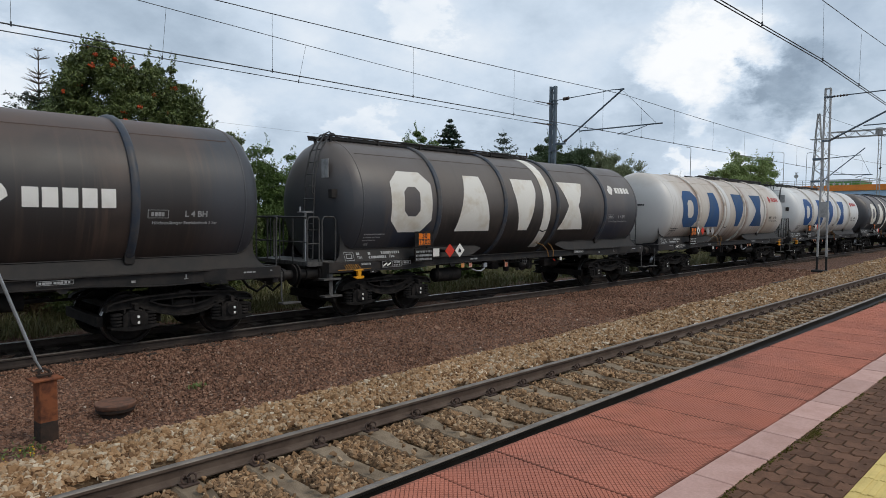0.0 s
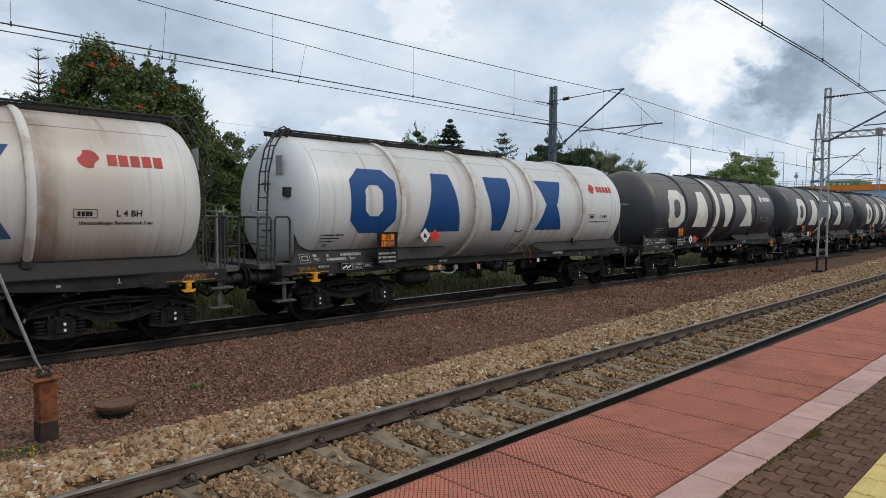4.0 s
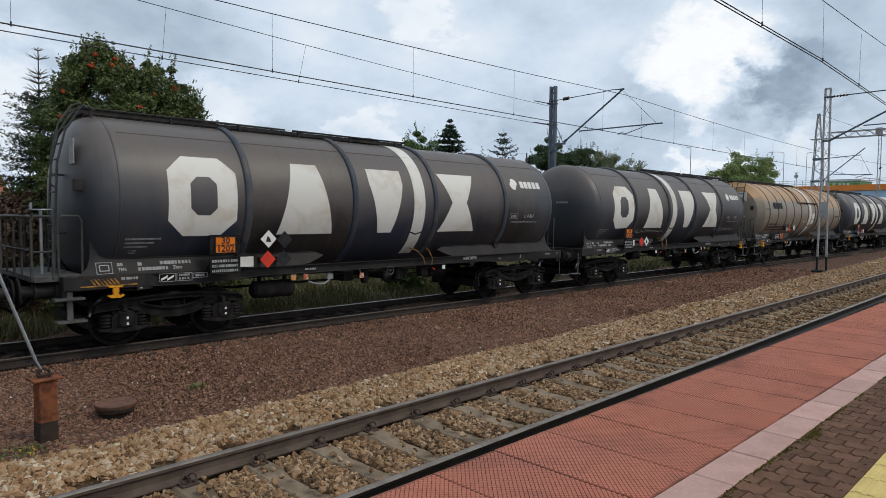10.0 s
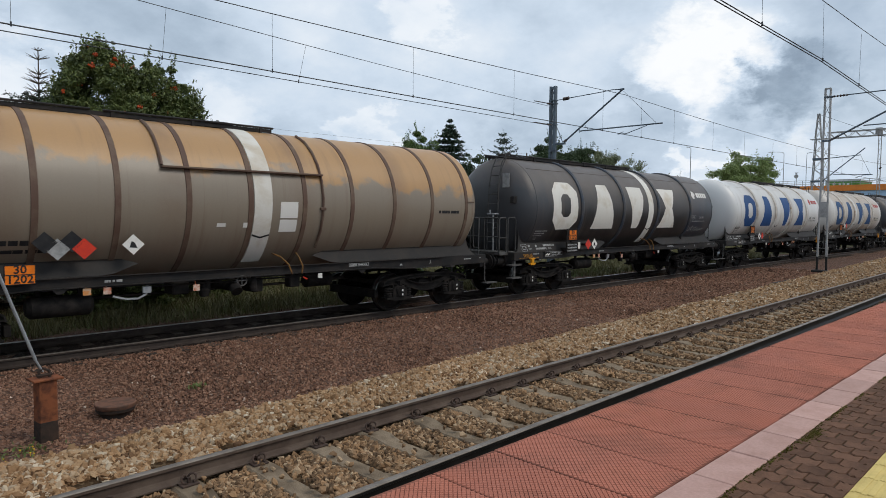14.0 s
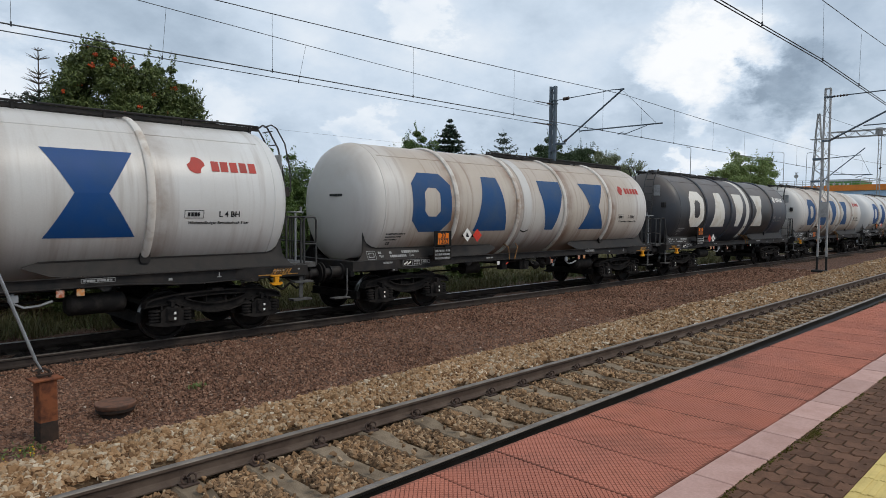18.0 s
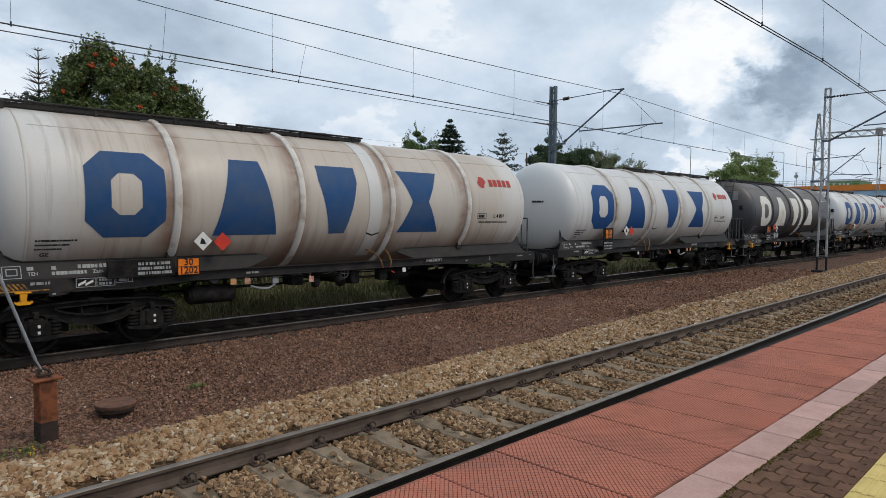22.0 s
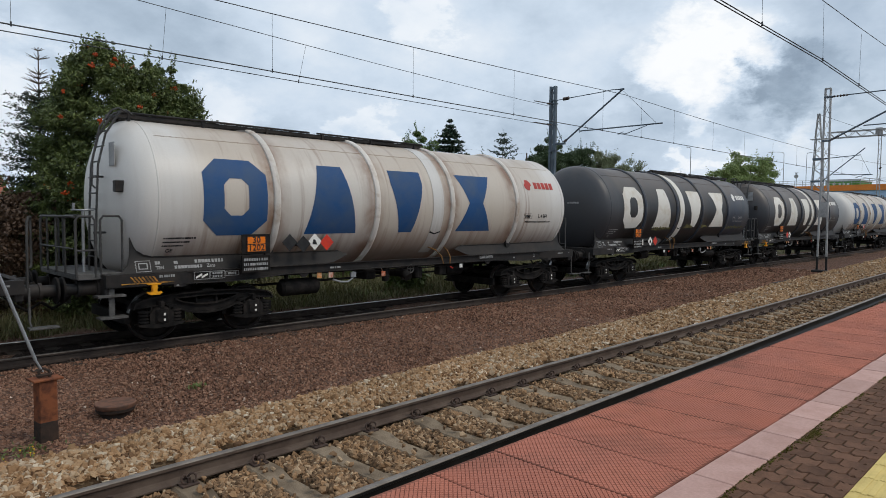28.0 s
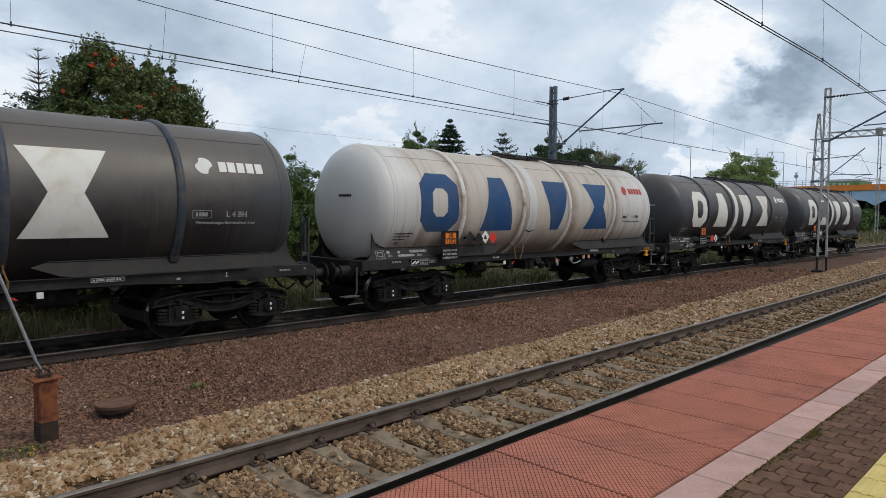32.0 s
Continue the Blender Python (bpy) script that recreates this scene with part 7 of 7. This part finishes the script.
def make_clumps(count, radii, centre, rough=0.35, low=-1.0):
    out = []
    while len(out) < count:
        p = rng.normal(size=3)
        p /= np.linalg.norm(p)
        rr = 0.35 + 0.65 * rng.random() ** 0.5
        bumpy = 1 + rough * noise.noise((p[0] * 1.7 + centre[0], p[1] * 1.7, p[2] * 1.7 + centre[1]))
        q = p * rr * bumpy
        if q[2] < low:
            continue
        out.append((centre[0] + q[0] * radii[0], centre[1] + q[1] * radii[1], centre[2] + q[2] * radii[2], rng.uniform(0.6, 1.25)))
    return np.array(out)


def broadleaf(name, label, at, height, radii, mat, count, size, clump=0.55, clumps=60, trunk=0.14, low=-1.0, crown_at=0.60, berries=0, seed_limbs=14, category="tree", long=1.8, peaks=(), envelope=None, lean=0.0, sprigs=0):
    t = thing(name, label, category, pose(at[0], at[1], GROUND_Z - 0.03))
    cl = make_clumps(clumps, radii, (0, 0, height * crown_at), low=low)
    if envelope is not None:
        zs, rs = [q[0] for q in envelope], [q[1] for q in envelope]
        cl = []
        while len(cl) < clumps:
            z = rng.uniform(zs[0], zs[-1])
            r = np.interp(z, zs, rs)
            if rng.random() > r / max(rs):
                continue
            a = rng.uniform(0, 2 * math.pi)
            out = r * (0.15 + 0.85 * rng.random() ** 0.5) * (1 + 0.22 * noise.noise((math.cos(a) * 1.5, math.sin(a) * 1.5, z * 0.9)))
            cl.append((out * math.cos(a) + lean * max(z - 3.5, 0) / 3.5, out * math.sin(a), z, rng.uniform(0.7, 1.25)))
        cl = np.array(cl)
    if peaks:
        cl = np.concatenate([cl, np.array([tuple(q) for q in peaks], dtype=float)])
    s = Shape()
    top = height * 0.8
    s.tube((0, 0, 0), (0.05, 0.03, top * 0.5), trunk, 9, trunk * 0.7)
    s.tube((0.05, 0.03, top * 0.5), (0.0, 0.0, top), trunk * 0.7, 8, trunk * 0.2)
    trunk_ob = part("trunk", s, "bark", t)
    order = np.argsort(-np.abs(cl[:, 0]))[:seed_limbs]
    for i in order:
        c = cl[i]
        z0 = min(max(c[2] * 0.55, height * 0.12), top * 0.8)
        part("limb", Shape().tube((0, 0, z0), (c[0] * 0.5, c[1] * 0.5, (z0 + c[2]) / 2 + 0.1), trunk * 0.32, 6, trunk * 0.2).tube((c[0] * 0.5, c[1] * 0.5, (z0 + c[2]) / 2 + 0.1), tuple(c[:3]), trunk * 0.2, 5, trunk * 0.06), "bark", t)
    p, d = crown_points(count, cl, clump)
    if sprigs or clumps:
        k = sprigs or clumps
        hub = cl[rng.integers(0, len(cl), k)]
        mid = np.array([0, 0, height * 0.45])
        way = hub[:, :3] - mid
        way /= np.linalg.norm(way, axis=1)[:, None] + 1e-6
        way = way + np.array([0, 0, 0.55]) + rng.normal(size=(k, 3)) * 0.3
        way /= np.linalg.norm(way, axis=1)[:, None]
        per = 16
        u = np.linspace(0.2, 1.0, per)[None, :, None]
        reach = (clump * rng.uniform(1.2, 2.1, k))[:, None, None]
        q = hub[:, None, :3] + way[:, None, :] * u * reach + rng.normal(size=(k, per, 3)) * size * 0.7
        p = np.concatenate([p, q.reshape(-1, 3)])
        d = np.concatenate([d, np.repeat(way, per, 0)])
    keep = p[:, 2] > 0.05
    part("crown", leaf_mesh("crown", p[keep], size, mat, long=long, outward=d[keep] * 0.5), None, t, "crown of many small leaves")["kind"] = "stuff"
    if berries:
        pick = cl[np.argsort(-(cl[:, 2] * 0.4 - cl[:, 1] + rng.normal(size=len(cl)) * 1.2))[:berries]]
        for c in pick:
            n = 14
            q = np.array(c[:3]) + np.array([0, -clump * c[3] * 0.95, 0.05]) + rng.normal(size=(n, 3)) * np.array([0.034, 0.030, 0.024])
            part("berry_cluster", rocks("berry_cluster", q, np.full(n, 0.021), "berry", 1.0), None, t, "cluster of red berries")
    return t


def conifer(name, label, at, height, radius, mat, whorls=22, size=0.10, per=11, trunk=0.10, bare=0.10, droop=0.25, dense=26, leafy=0.985):
    t = thing(name, label, "conifer", pose(at[0], at[1], GROUND_Z - 0.03, 0, 0, random.uniform(0, 360)))
    part("trunk", Shape().tube((0, 0, 0), (0, 0, height), trunk, 8, 0.012), "bark", t)
    pts, dirs = [], []
    s = Shape()
    for w in range(whorls):
        k = bare + (1 - bare) * (w / whorls) ** 0.9
        z = height * k + random.uniform(-0.5, 0.5) * height / whorls
        r = radius * (1 - k) ** 0.8 * random.uniform(0.75, 1.1) + 0.06
        for b in range(per):
            a = 2 * math.pi * (b + random.random() * 0.7) / per + w
            length = r * random.uniform(0.65, 1.1)
            end = Vector((math.cos(a) * length, math.sin(a) * length, z - droop * length + 0.25 * length * (k > 0.7)))
            base = Vector((0, 0, z))
            s.tube(base, end, 0.012 + 0.010 * (1 - k), 4, 0.004, caps=False)
            if k > leafy:
                continue
            m = max(4, int(dense * length / max(radius, 0.1)))
            for i in range(m):
                u = 0.12 + 0.88 * (i + random.random()) / m
                p = base.lerp(end, u)
                side = 0.11 * length * (1.05 - u) + 0.02
                pts.append((p.x + random.gauss(0, side), p.y + random.gauss(0, side), p.z + random.gauss(0, 0.05) - 0.06 * random.random()))
                dirs.append((math.cos(a), math.sin(a), 0.1))
    part("branchwork", s, "bark", t, smooth=0)["kind"] = "stuff"
    part("needles", leaf_mesh("needles", np.array(pts), size, mat, 0.1, 2.6, np.array(dirs) * 0.9), None, t, "sprays of short needles")["kind"] = "stuff"
    return t


def grass(name, label, n, x0, x1, y0, y1, tall, mat, category="grass", clump=0.5):
    x = x0 + (x1 - x0) * rng.random(n) ** 1.25
    y = rng.uniform(y0, y1, n)
    keep = np.array([noise.noise((a * clump, b * clump, 2.0)) > -0.25 for a, b in zip(x, y)])
    x, y = x[keep], y[keep]
    n = len(x)
    a = rng.uniform(0, 2 * math.pi, n)
    h = tall * rng.uniform(0.35, 1.15, n) * np.array([0.75 + 0.6 * noise.noise((p * 0.9, q * 0.9, 7.0)) for p, q in zip(x, y)])
    lean = rng.uniform(0.05, 0.95, n) * h
    w = 0.006 + 0.006 * rng.random(n) + 0.00025 * x
    base = np.stack([x, y, np.full(n, GROUND_Z - 0.02)], -1)
    side = np.stack([np.cos(a), np.sin(a), np.zeros(n)], -1) * w[:, None]
    tip = base + np.stack([np.cos(a + 1.3) * lean, np.sin(a + 1.3) * lean, h], -1)
    v = np.stack([base - side, base + side, tip + side * 0.2, tip - side * 0.2], 1).reshape(-1, 3)
    return tagged(new(name, bulk(name, v, np.arange(4 * n).reshape(n, 4), mat)), label, category, kind="stuff")


ROWAN = ((0.25, 1.4), (1.2, 1.8), (2.6, 1.85), (4.2, 1.72), (5.0, 1.48), (5.6, 1.15), (6.05, 0.80), (6.4, 0.48), (6.65, 0.22), (6.8, 0.08))
broadleaf("rowan_tree", "dense dark green rowan tree with red berry clusters", (5.75, 17.8), 7.2, (1.55, 1.5, 2.75), "rowan_leaf", 190000, 0.038, 0.25, 800, 0.13, sprigs=1300, berries=42, long=2.7, envelope=ROWAN, lean=-0.36, peaks=tuple((1.0 + 1.55 * k / 90 + 0.25 * math.sin(k * 2.3), 0.5 * math.sin(k * 1.1), 6.30 - 1.45 * k / 90 - 1.3 * ((k * 0.618) % 1.0), 1.25) for k in range(90)) + ((0.45, 0, 6.25, 0.9), (0.6, 0, 6.0, 1.0), (0.8, 0, 6.2, 0.9), (0.7, 0.1, 5.7, 1.1), (0.9, 0, 6.45, 0.5), (1.2, 0, 6.30, 0.8), (1.55, 0, 6.40, 0.5), (1.5, 0.1, 6.1, 0.9), (1.9, 0, 5.95, 0.8), (2.1, 0, 5.7, 0.7), (2.25, 0, 5.45, 0.8), (2.3, 0.1, 5.1, 0.8), (2.0, 0, 5.6, 1.0), (1.7, 0.1, 5.95, 1.0), (1.2, 0.2, 6.1, 1.0), (0.95, 0, 6.3, 0.5), (0.9, 0, 6.05, 0.7), (0.75, 0, 5.9, 0.9), (1.5, 0, 6.0, 0.5), (1.4, 0, 5.7, 0.8), (2.0, 0, 5.35, 0.6), (2.05, 0, 5.0, 0.8), (0.2, 0, 6.1, 0.8), (2.2, 0, 4.6, 0.9), (2.1, 0.2, 4.2, 1.0), (1.9, 0, 4.7, 1.0), (1.5, 0.1, 5.3, 0.9), (0.95, 0, 5.5, 1.1)))
conifer("young_spruce", "thin dark spruce with bare top shoots", (4.72, 20.2), 6.95, 2.15, "needle", 30, 0.034, 12, 0.06, 0.03, -0.12, 170, 0.80)
broadleaf("shrub", "tall green shrub behind the track", (9.9, 20.2), 5.1, (1.0, 0.9, 2.45), "rowan_leaf", 60000, 0.042, 0.34, 190, 0.06, crown_at=0.50, category="shrub", long=2.0, peaks=((0.25, 0, 5.1, 0.6), (-0.5, 0, 4.8, 0.7), (0.5, 0, 4.8, 0.6)))
broadleaf("shrub", "tall lighter green shrub behind the track", (11.6, 21.0), 4.9, (1.3, 1.0, 2.3), "shrub_leaf", 60000, 0.042, 0.36, 190, 0.06, crown_at=0.50, category="shrub", long=2.0, peaks=((0.4, 0, 4.8, 0.6), (1.3, 0, 4.6, 0.7)))
broadleaf("shrub", "tall green shrub behind the track", (13.6, 21.6), 4.6, (1.3, 1.0, 2.1), "shrub_leaf", 40000, 0.045, 0.38, 150, 0.06, crown_at=0.50, category="shrub", long=2.0)
broadleaf("shrub", "spreading dark green bush under the rowan", (8.3, 18.6), 3.5, (1.2, 1.0, 1.7), "rowan_leaf", 16000, 0.055, 0.40, 55, 0.06, crown_at=0.48, category="shrub", long=2.2)
broadleaf("shrub", "dense dark hedge bush behind the rowan", (5.2, 20.4), 4.0, (1.7, 0.9, 2.0), "rowan_leaf", 22000, 0.07, 0.45, 70, 0.06, crown_at=0.5, category="shrub", long=2.0)
broadleaf("shrub", "dense dark hedge bush behind the rowan", (7.9, 20.9), 4.3, (1.7, 0.9, 2.1), "rowan_leaf", 22000, 0.07, 0.45, 70, 0.06, crown_at=0.5, category="shrub", long=2.0)
broadleaf("shrub", "bright green upright garden bush", (14.9, 20.5), 3.9, (0.6, 0.6, 2.0), "bright_leaf", 12000, 0.045, 0.32, 45, 0.06, crown_at=0.5, category="shrub")
broadleaf("shrub", "reddish leaved hedge bush by the spruce", (3.4, 17.8), 3.1, (1.3, 0.9, 1.45), "hedge_red", 16000, 0.055, 0.36, 55, 0.05, crown_at=0.48, category="shrub")
broadleaf("shrub", "low green bush behind the grass", (17.2, 22.5), 3.2, (1.6, 1.2, 1.6), "shrub_leaf", 12000, 0.06, 0.42, 45, 0.05, crown_at=0.5, category="shrub")
broadleaf("tree", "round green tree behind the siding", (36.5, 40), 9.2, (2.3, 2.1, 3.1), "shrub_leaf", 42000, 0.085, 0.65, 110, 0.16, crown_at=0.64, peaks=((-0.8, 0, 8.4, 0.8), (0.6, 0, 8.8, 0.7)))
conifer("spruce", "dark pointed spruce behind the garden", (24.3, 30), 6.5, 1.9, "needle", 30, 0.085, 14, 0.09, 0.05, 0.15, 60)
conifer("spruce", "tall dark spruce beside the round tree", (40.4, 40), 10.85, 4.6, "needle", 40, 0.14, 15, 0.14, 0.05, 0.2, 60)
conifer("spruce", "pale open spruce with a bare leader", (47.5, 40), 10.7, 4.6, "pale_needle", 22, 0.12, 10, 0.10, 0.08, -0.10, 48, 0.93)
broadleaf("shrub", "grey-green bush between two spruces", (43.9, 40.5), 8.5, (1.6, 1.4, 2.8), "far_leaf", 8000, 0.12, 0.65, 45, 0.10, crown_at=0.62, category="shrub")
broadleaf("tree", "dark broadleaf tree in a row", (69.3, 51), 12.6, (3.2, 2.8, 4.2), "far_leaf", 42000, 0.12, 0.85, 90, 0.2, crown_at=0.65)
broadleaf("tree", "dark broadleaf tree in a row", (76.3, 51), 12.3, (3.2, 2.8, 4.0), "far_leaf", 42000, 0.12, 0.85, 90, 0.2, crown_at=0.66)
broadleaf("willow", "pale green willow with loose outline", (89.5, 55), 13.0, (4.9, 3.6, 4.2), "grey_willow_leaf", 36000, 0.12, 0.95, 110, 0.22, crown_at=0.65)
broadleaf("willow", "thin pale willow beside another", (98.0, 55.5), 12.4, (3.2, 3.0, 4.2), "grey_willow_leaf", 18000, 0.12, 0.9, 70, 0.2, crown_at=0.62)
broadleaf("willow", "spreading light green willow by the bridge", (109.0, 40), 12.6, (10.5, 4.0, 4.2), "willow_leaf", 62000, 0.135, 1.0, 170, 0.28, crown_at=0.60, peaks=((-5.5, 0, 11.2, 1.0), (-6.5, 0, 12.1, 0.8), (-4, 0, 11.6, 1.0), (-1.5, 0, 11.8, 0.9), (3, 0, 11.8, 1.0), (6, 0, 11.9, 1.0), (8, 0, 12.2, 0.8), (9, 0, 11.4, 0.8), (-8.5, 0, 10.2, 1.0), (11, 0, 10.0, 1.0), (-10, 0, 8.8, 1.0)))
broadleaf("tree", "far low tree beyond the willows", (103, 50), 9.4, (3.0, 2.5, 2.6), "far_leaf", 14000, 0.14, 0.9, 50, 0.2, crown_at=0.66)
for x, y, h, rx in ((52, 43, 5.2, 3.6), (57, 46, 5.6, 3.8), (62, 48, 6.0, 4.0), (34, 38, 5.4, 3.0), (31.5, 36.5, 4.6, 2.6), (24, 31, 3.6, 2.8), (78, 50, 7.2, 4.2), (21, 27, 3.2, 2.6)):
    broadleaf("shrub", "green bush in a loose hedge row", (x, y), h, (rx, 2.2, h * 0.5), "far_leaf" if x > 45 else "shrub_leaf", 6000, 0.14, 0.7, 45, 0.08, crown_at=0.5, seed_limbs=5, category="shrub")
for x, y, h, rx in ((118, 33, 4.2, 5.0), (128, 34.5, 4.6, 5.5), (140, 36, 5.0, 6.0), (137, 31, 3.4, 4.5), (150, 33, 4.2, 5.5)):
    broadleaf("shrub", "green bush below the road bridge", (x, y), h, (rx, 3.0, h * 0.5), "shrub_leaf", 6000, 0.24, 1.0, 45, 0.1, crown_at=0.5, seed_limbs=5, category="shrub")
broadleaf("weed_plant", "leafy green weed plant in the grass", (14.6, 16.4), 1.05, (0.60, 0.4, 0.50), "weed", 1500, 0.13, 0.22, 24, 0.012, crown_at=0.5, seed_limbs=5, category="weed")
broadleaf("weed_plant", "leafy green weed plant in the grass", (17.8, 16.9), 0.95, (0.95, 0.4, 0.42), "weed", 1900, 0.13, 0.22, 30, 0.012, crown_at=0.5, seed_limbs=5, category="weed")
grass("dry_grass", "dry yellow-brown grass behind the siding", 60000, -1.0, 45.0, 14.9, 21.0, 0.46, "grass")
grass("green_weeds", "green weeds among the dry grass", 7000, 2.0, 40.0, 15.2, 20.0, 0.34, "weed", "weeds", 0.9)
grass("far_grass", "pale grass strip beside the far track", 12000, 45.0, 150.0, 16.0, 30.0, 0.7, "grass")


def build_weeds():
    """The few tufts in the gravel."""
    for name, label, (x, y), r, n, flowers in (("weed_tuft", "low weed tuft with yellow flowers by the anchor post", (1.62, 7.85), 0.30, 110, 9), ("weed_tuft", "small green weed tuft in the gravel", (4.05, 9.15), 0.10, 70, 0)):
        w = thing(name, label, "weed", pose(x, y, GROUND_Z))
        p = rng.normal(size=(n, 3)) * np.array([r * 0.6, r * 0.4, 0.02]) + np.array([0, 0, 0.035])
        part("leaves", leaf_mesh("leaves", p, 0.022, "weed", -0.8, 2.4), None, w)["kind"] = "stuff"
        for i in range(flowers):
            q = (random.gauss(0, r * 0.6), random.gauss(0, r * 0.35), random.uniform(0.03, 0.055))
            part("flower", Shape().tube((q[0], q[1], 0), q, 0.003, 4).lathe([(q[2], 0.0), (q[2] + 0.004, 0.011), (q[2] + 0.009, 0.009), (q[2] + 0.011, 0.0)], "z", 7, (q[0], q[1], 0)), "flower", w)


build_weeds()

# ---- far buildings ----


def build_bridge():
    m = thing("road_bridge", "road bridge with an orange beam over a pale blue girder", "bridge", pose(150, 0, GROUND_Z))
    def deck(y0, y1, za, zb, t, x0, x1):
        return Shape().add([(x0, y0, za), (x1, y0, za), (x1, y1, zb), (x0, y1, zb), (x0, y0, za - t), (x1, y0, za - t), (x1, y1, zb - t), (x0, y1, zb - t)], [(0, 1, 2, 3), (7, 6, 5, 4), (0, 4, 5, 1), (1, 5, 6, 2), (2, 6, 7, 3), (3, 7, 4, 0)])
    part("edge_beam", deck(-20, 60, 9.6, 8.95, 1.15, 0.0, 0.5), "orange_beam", m, "orange edge beam")
    part("edge_beam", deck(-20, 60, 9.6, 8.95, 1.15, 11.0, 11.5), "orange_beam", m, "orange edge beam")
    part("deck", deck(-20, 60, 9.4, 8.75, 0.6, 0.5, 11.0), "bridge_concrete", m)
    part("girder", Shape().plate([(-20, 8.44), (60, 7.8), (60, 6.8), (46, 6.85), (39, 6.7), (33, 5.9), (31.5, 5.0), (30, 5.9), (24, 6.9), (-20, 7.2)], 0.3, 0.7, "x"), "blue_beam", m, "pale blue arched girder")
    part("pier", Shape().box(1.0, 10.0, 43, 44.5, 0, 7.0, 0.1), "bridge_concrete", m)
    part("pier", Shape().box(1.0, 10.0, 0, 1.5, 0, 7.2, 0.1), "bridge_concrete", m)
    part("abutment", Shape().box(0.8, 40, 44.5, 60, 0, 7.2, 0.1), "bridge_concrete", m)
    # added black wall and soffit: the deep shade under the deck as dark surfaces
    part("retaining_wall", Shape().box(11.2, 12.4, 8, 44.5, 0, 8.1, 0.1), "black_base", m, "sooty dark wall across the underpass")
    part("deck_soffit", deck(-20, 60, 8.3, 7.65, 0.3, 0.8, 11.2), "black_base", m, "sooty underside of the deck")
    for i in range(53):
        y = -20 + i * 1.5
        z = 9.6 - 0.65 * (y + 20) / 80
        part("railing_post", Shape().box(0.2, 0.28, y - 0.04, y + 0.04, z, z + 1.15), "galvanised", m)
    s = Shape()
    for h in (0.4, 0.75, 1.15):
        s.tube((0.24, -20, 9.6 + h), (0.24, 60, 8.95 + h), 0.04, 5)
    part("railing_bar", s, "galvanised", m)
    w = thing("warehouse", "low green and white building behind the bridge", "building", pose(185, 0, GROUND_Z))
    part("wall", Shape().plate([(43.8, 0), (49.5, 0), (49.5, 11.7), (42.0, 11.7)], 0, 12, "x"), "green_panel", w, "green panelled wall")
    part("fascia", Shape().box(-0.1, 12.1, 41.9, 49.6, 11.7, 12.1), "white_panel", w, "white roof edge")
    for i in range(3):
        part("sign_block", Shape().box(-0.08, -0.01, 44.2 + i * 0.9, 44.75 + i * 0.9, 10.5, 11.1), "white_panel", w)
    part("sign_block", Shape().plate([(47.4, 10.3), (47.7, 10.3), (47.7, 10.9), (48.1, 10.9), (47.55, 11.4), (47.0, 10.9), (47.4, 10.9)], -0.08, -0.01, "x"), "white_panel", w)


def build_lamp(x, y, h, arm):
    m = thing("street_lamp", "slim grey street lamp on a bent arm", "street lamp", pose(x, y, GROUND_Z), group="street lamps by the bridge road")
    part("pole", Shape().tube((0, 0, 0), (0, 0, h - 0.5), 0.11, 8, 0.07).pipe([(0, 0, h - 0.55), (0, arm * 0.08, h - 0.15), (0, arm * 0.4, h), (0, arm, h + 0.1)], 0.06, 6), "galvanised", m)
    part("lamp_head", Shape().box(-0.15, 0.15, min(arm, arm * 1.5), max(arm, arm * 1.5), h + 0.04, h + 0.18, 0.03), "mast", m)
    return m


def build_house():
    m = thing("house", "small house with a red tiled roof behind the trees", "house", pose(2.9, 41, GROUND_Z))
    part("wall", Shape().box(-4, 4, -4, 4, 0, 3.2), "render_wall", m)
    part("roof", Shape().plate([(-4.5, 3.0), (4.5, 3.0), (0, 5.2)], -4.5, 4.5, "x"), "roof_tile", m)
    for x in (-2.2, 1.4):
        win = part("window", Shape().box(x, x + 1.0, -4.05, -4.0, 1.2, 2.4), "ink", m)
        part("frame", Shape().box(x - 0.06, x + 1.06, -4.08, -4.05, 2.4, 2.46).box(x - 0.06, x + 1.06, -4.08, -4.05, 1.14, 1.2), "white_panel", win)


build_bridge()
build_lamp(131, 60, 16.75, 0.6)
build_lamp(186.6, 60, 19.9, 2.6)
build_lamp(205.5, 60, 21.0, -1.8)
build_house()


def build_sign():
    m = thing("road_sign", "small round traffic sign on a grey post", "road sign", pose(148.5, 45.2, GROUND_Z))
    part("post", Shape().tube((0, 0, -0.1), (0, 0, 10.9 - GROUND_Z), 0.07, 8), "galvanised", m)
    part("sign_plate", Shape().tube((-0.07, 0, 10.15 - GROUND_Z), (-0.12, 0, 10.15 - GROUND_Z), 0.42, 18), "mast", m, "grey back of a round sign")
    part("sign_plate", Shape().plate([(-0.38, 10.95 - GROUND_Z), (0.38, 10.95 - GROUND_Z), (0.0, 10.58 - GROUND_Z)], -0.12, -0.07, "x"), "mast", m, "grey back of a triangular sign")


build_sign()

# ---- everything that moves ----


def motions():
    step = 0.5
    times = [i * step for i in range(int(CLIP / step) + 1)]
    spin = [i / 15 for i in range(int(CLIP * 15) + 1)]
    turns = [(t, math.degrees((run(t) - run(0.0)) / WHEEL_R)) for t in spin]
    for wagon, at in WAGONS:
        walk(wagon, [(t, pose(at - run(t), TRACK_Y, RAIL_Z)) for t in times])
        for child in wagon.children:
            if child.name.startswith("wheelset"):
                x = child.location.x
                walk(child, [(t, pose(x, 0, WHEEL_R, 0, -a, 0)) for t, a in turns])


motions()
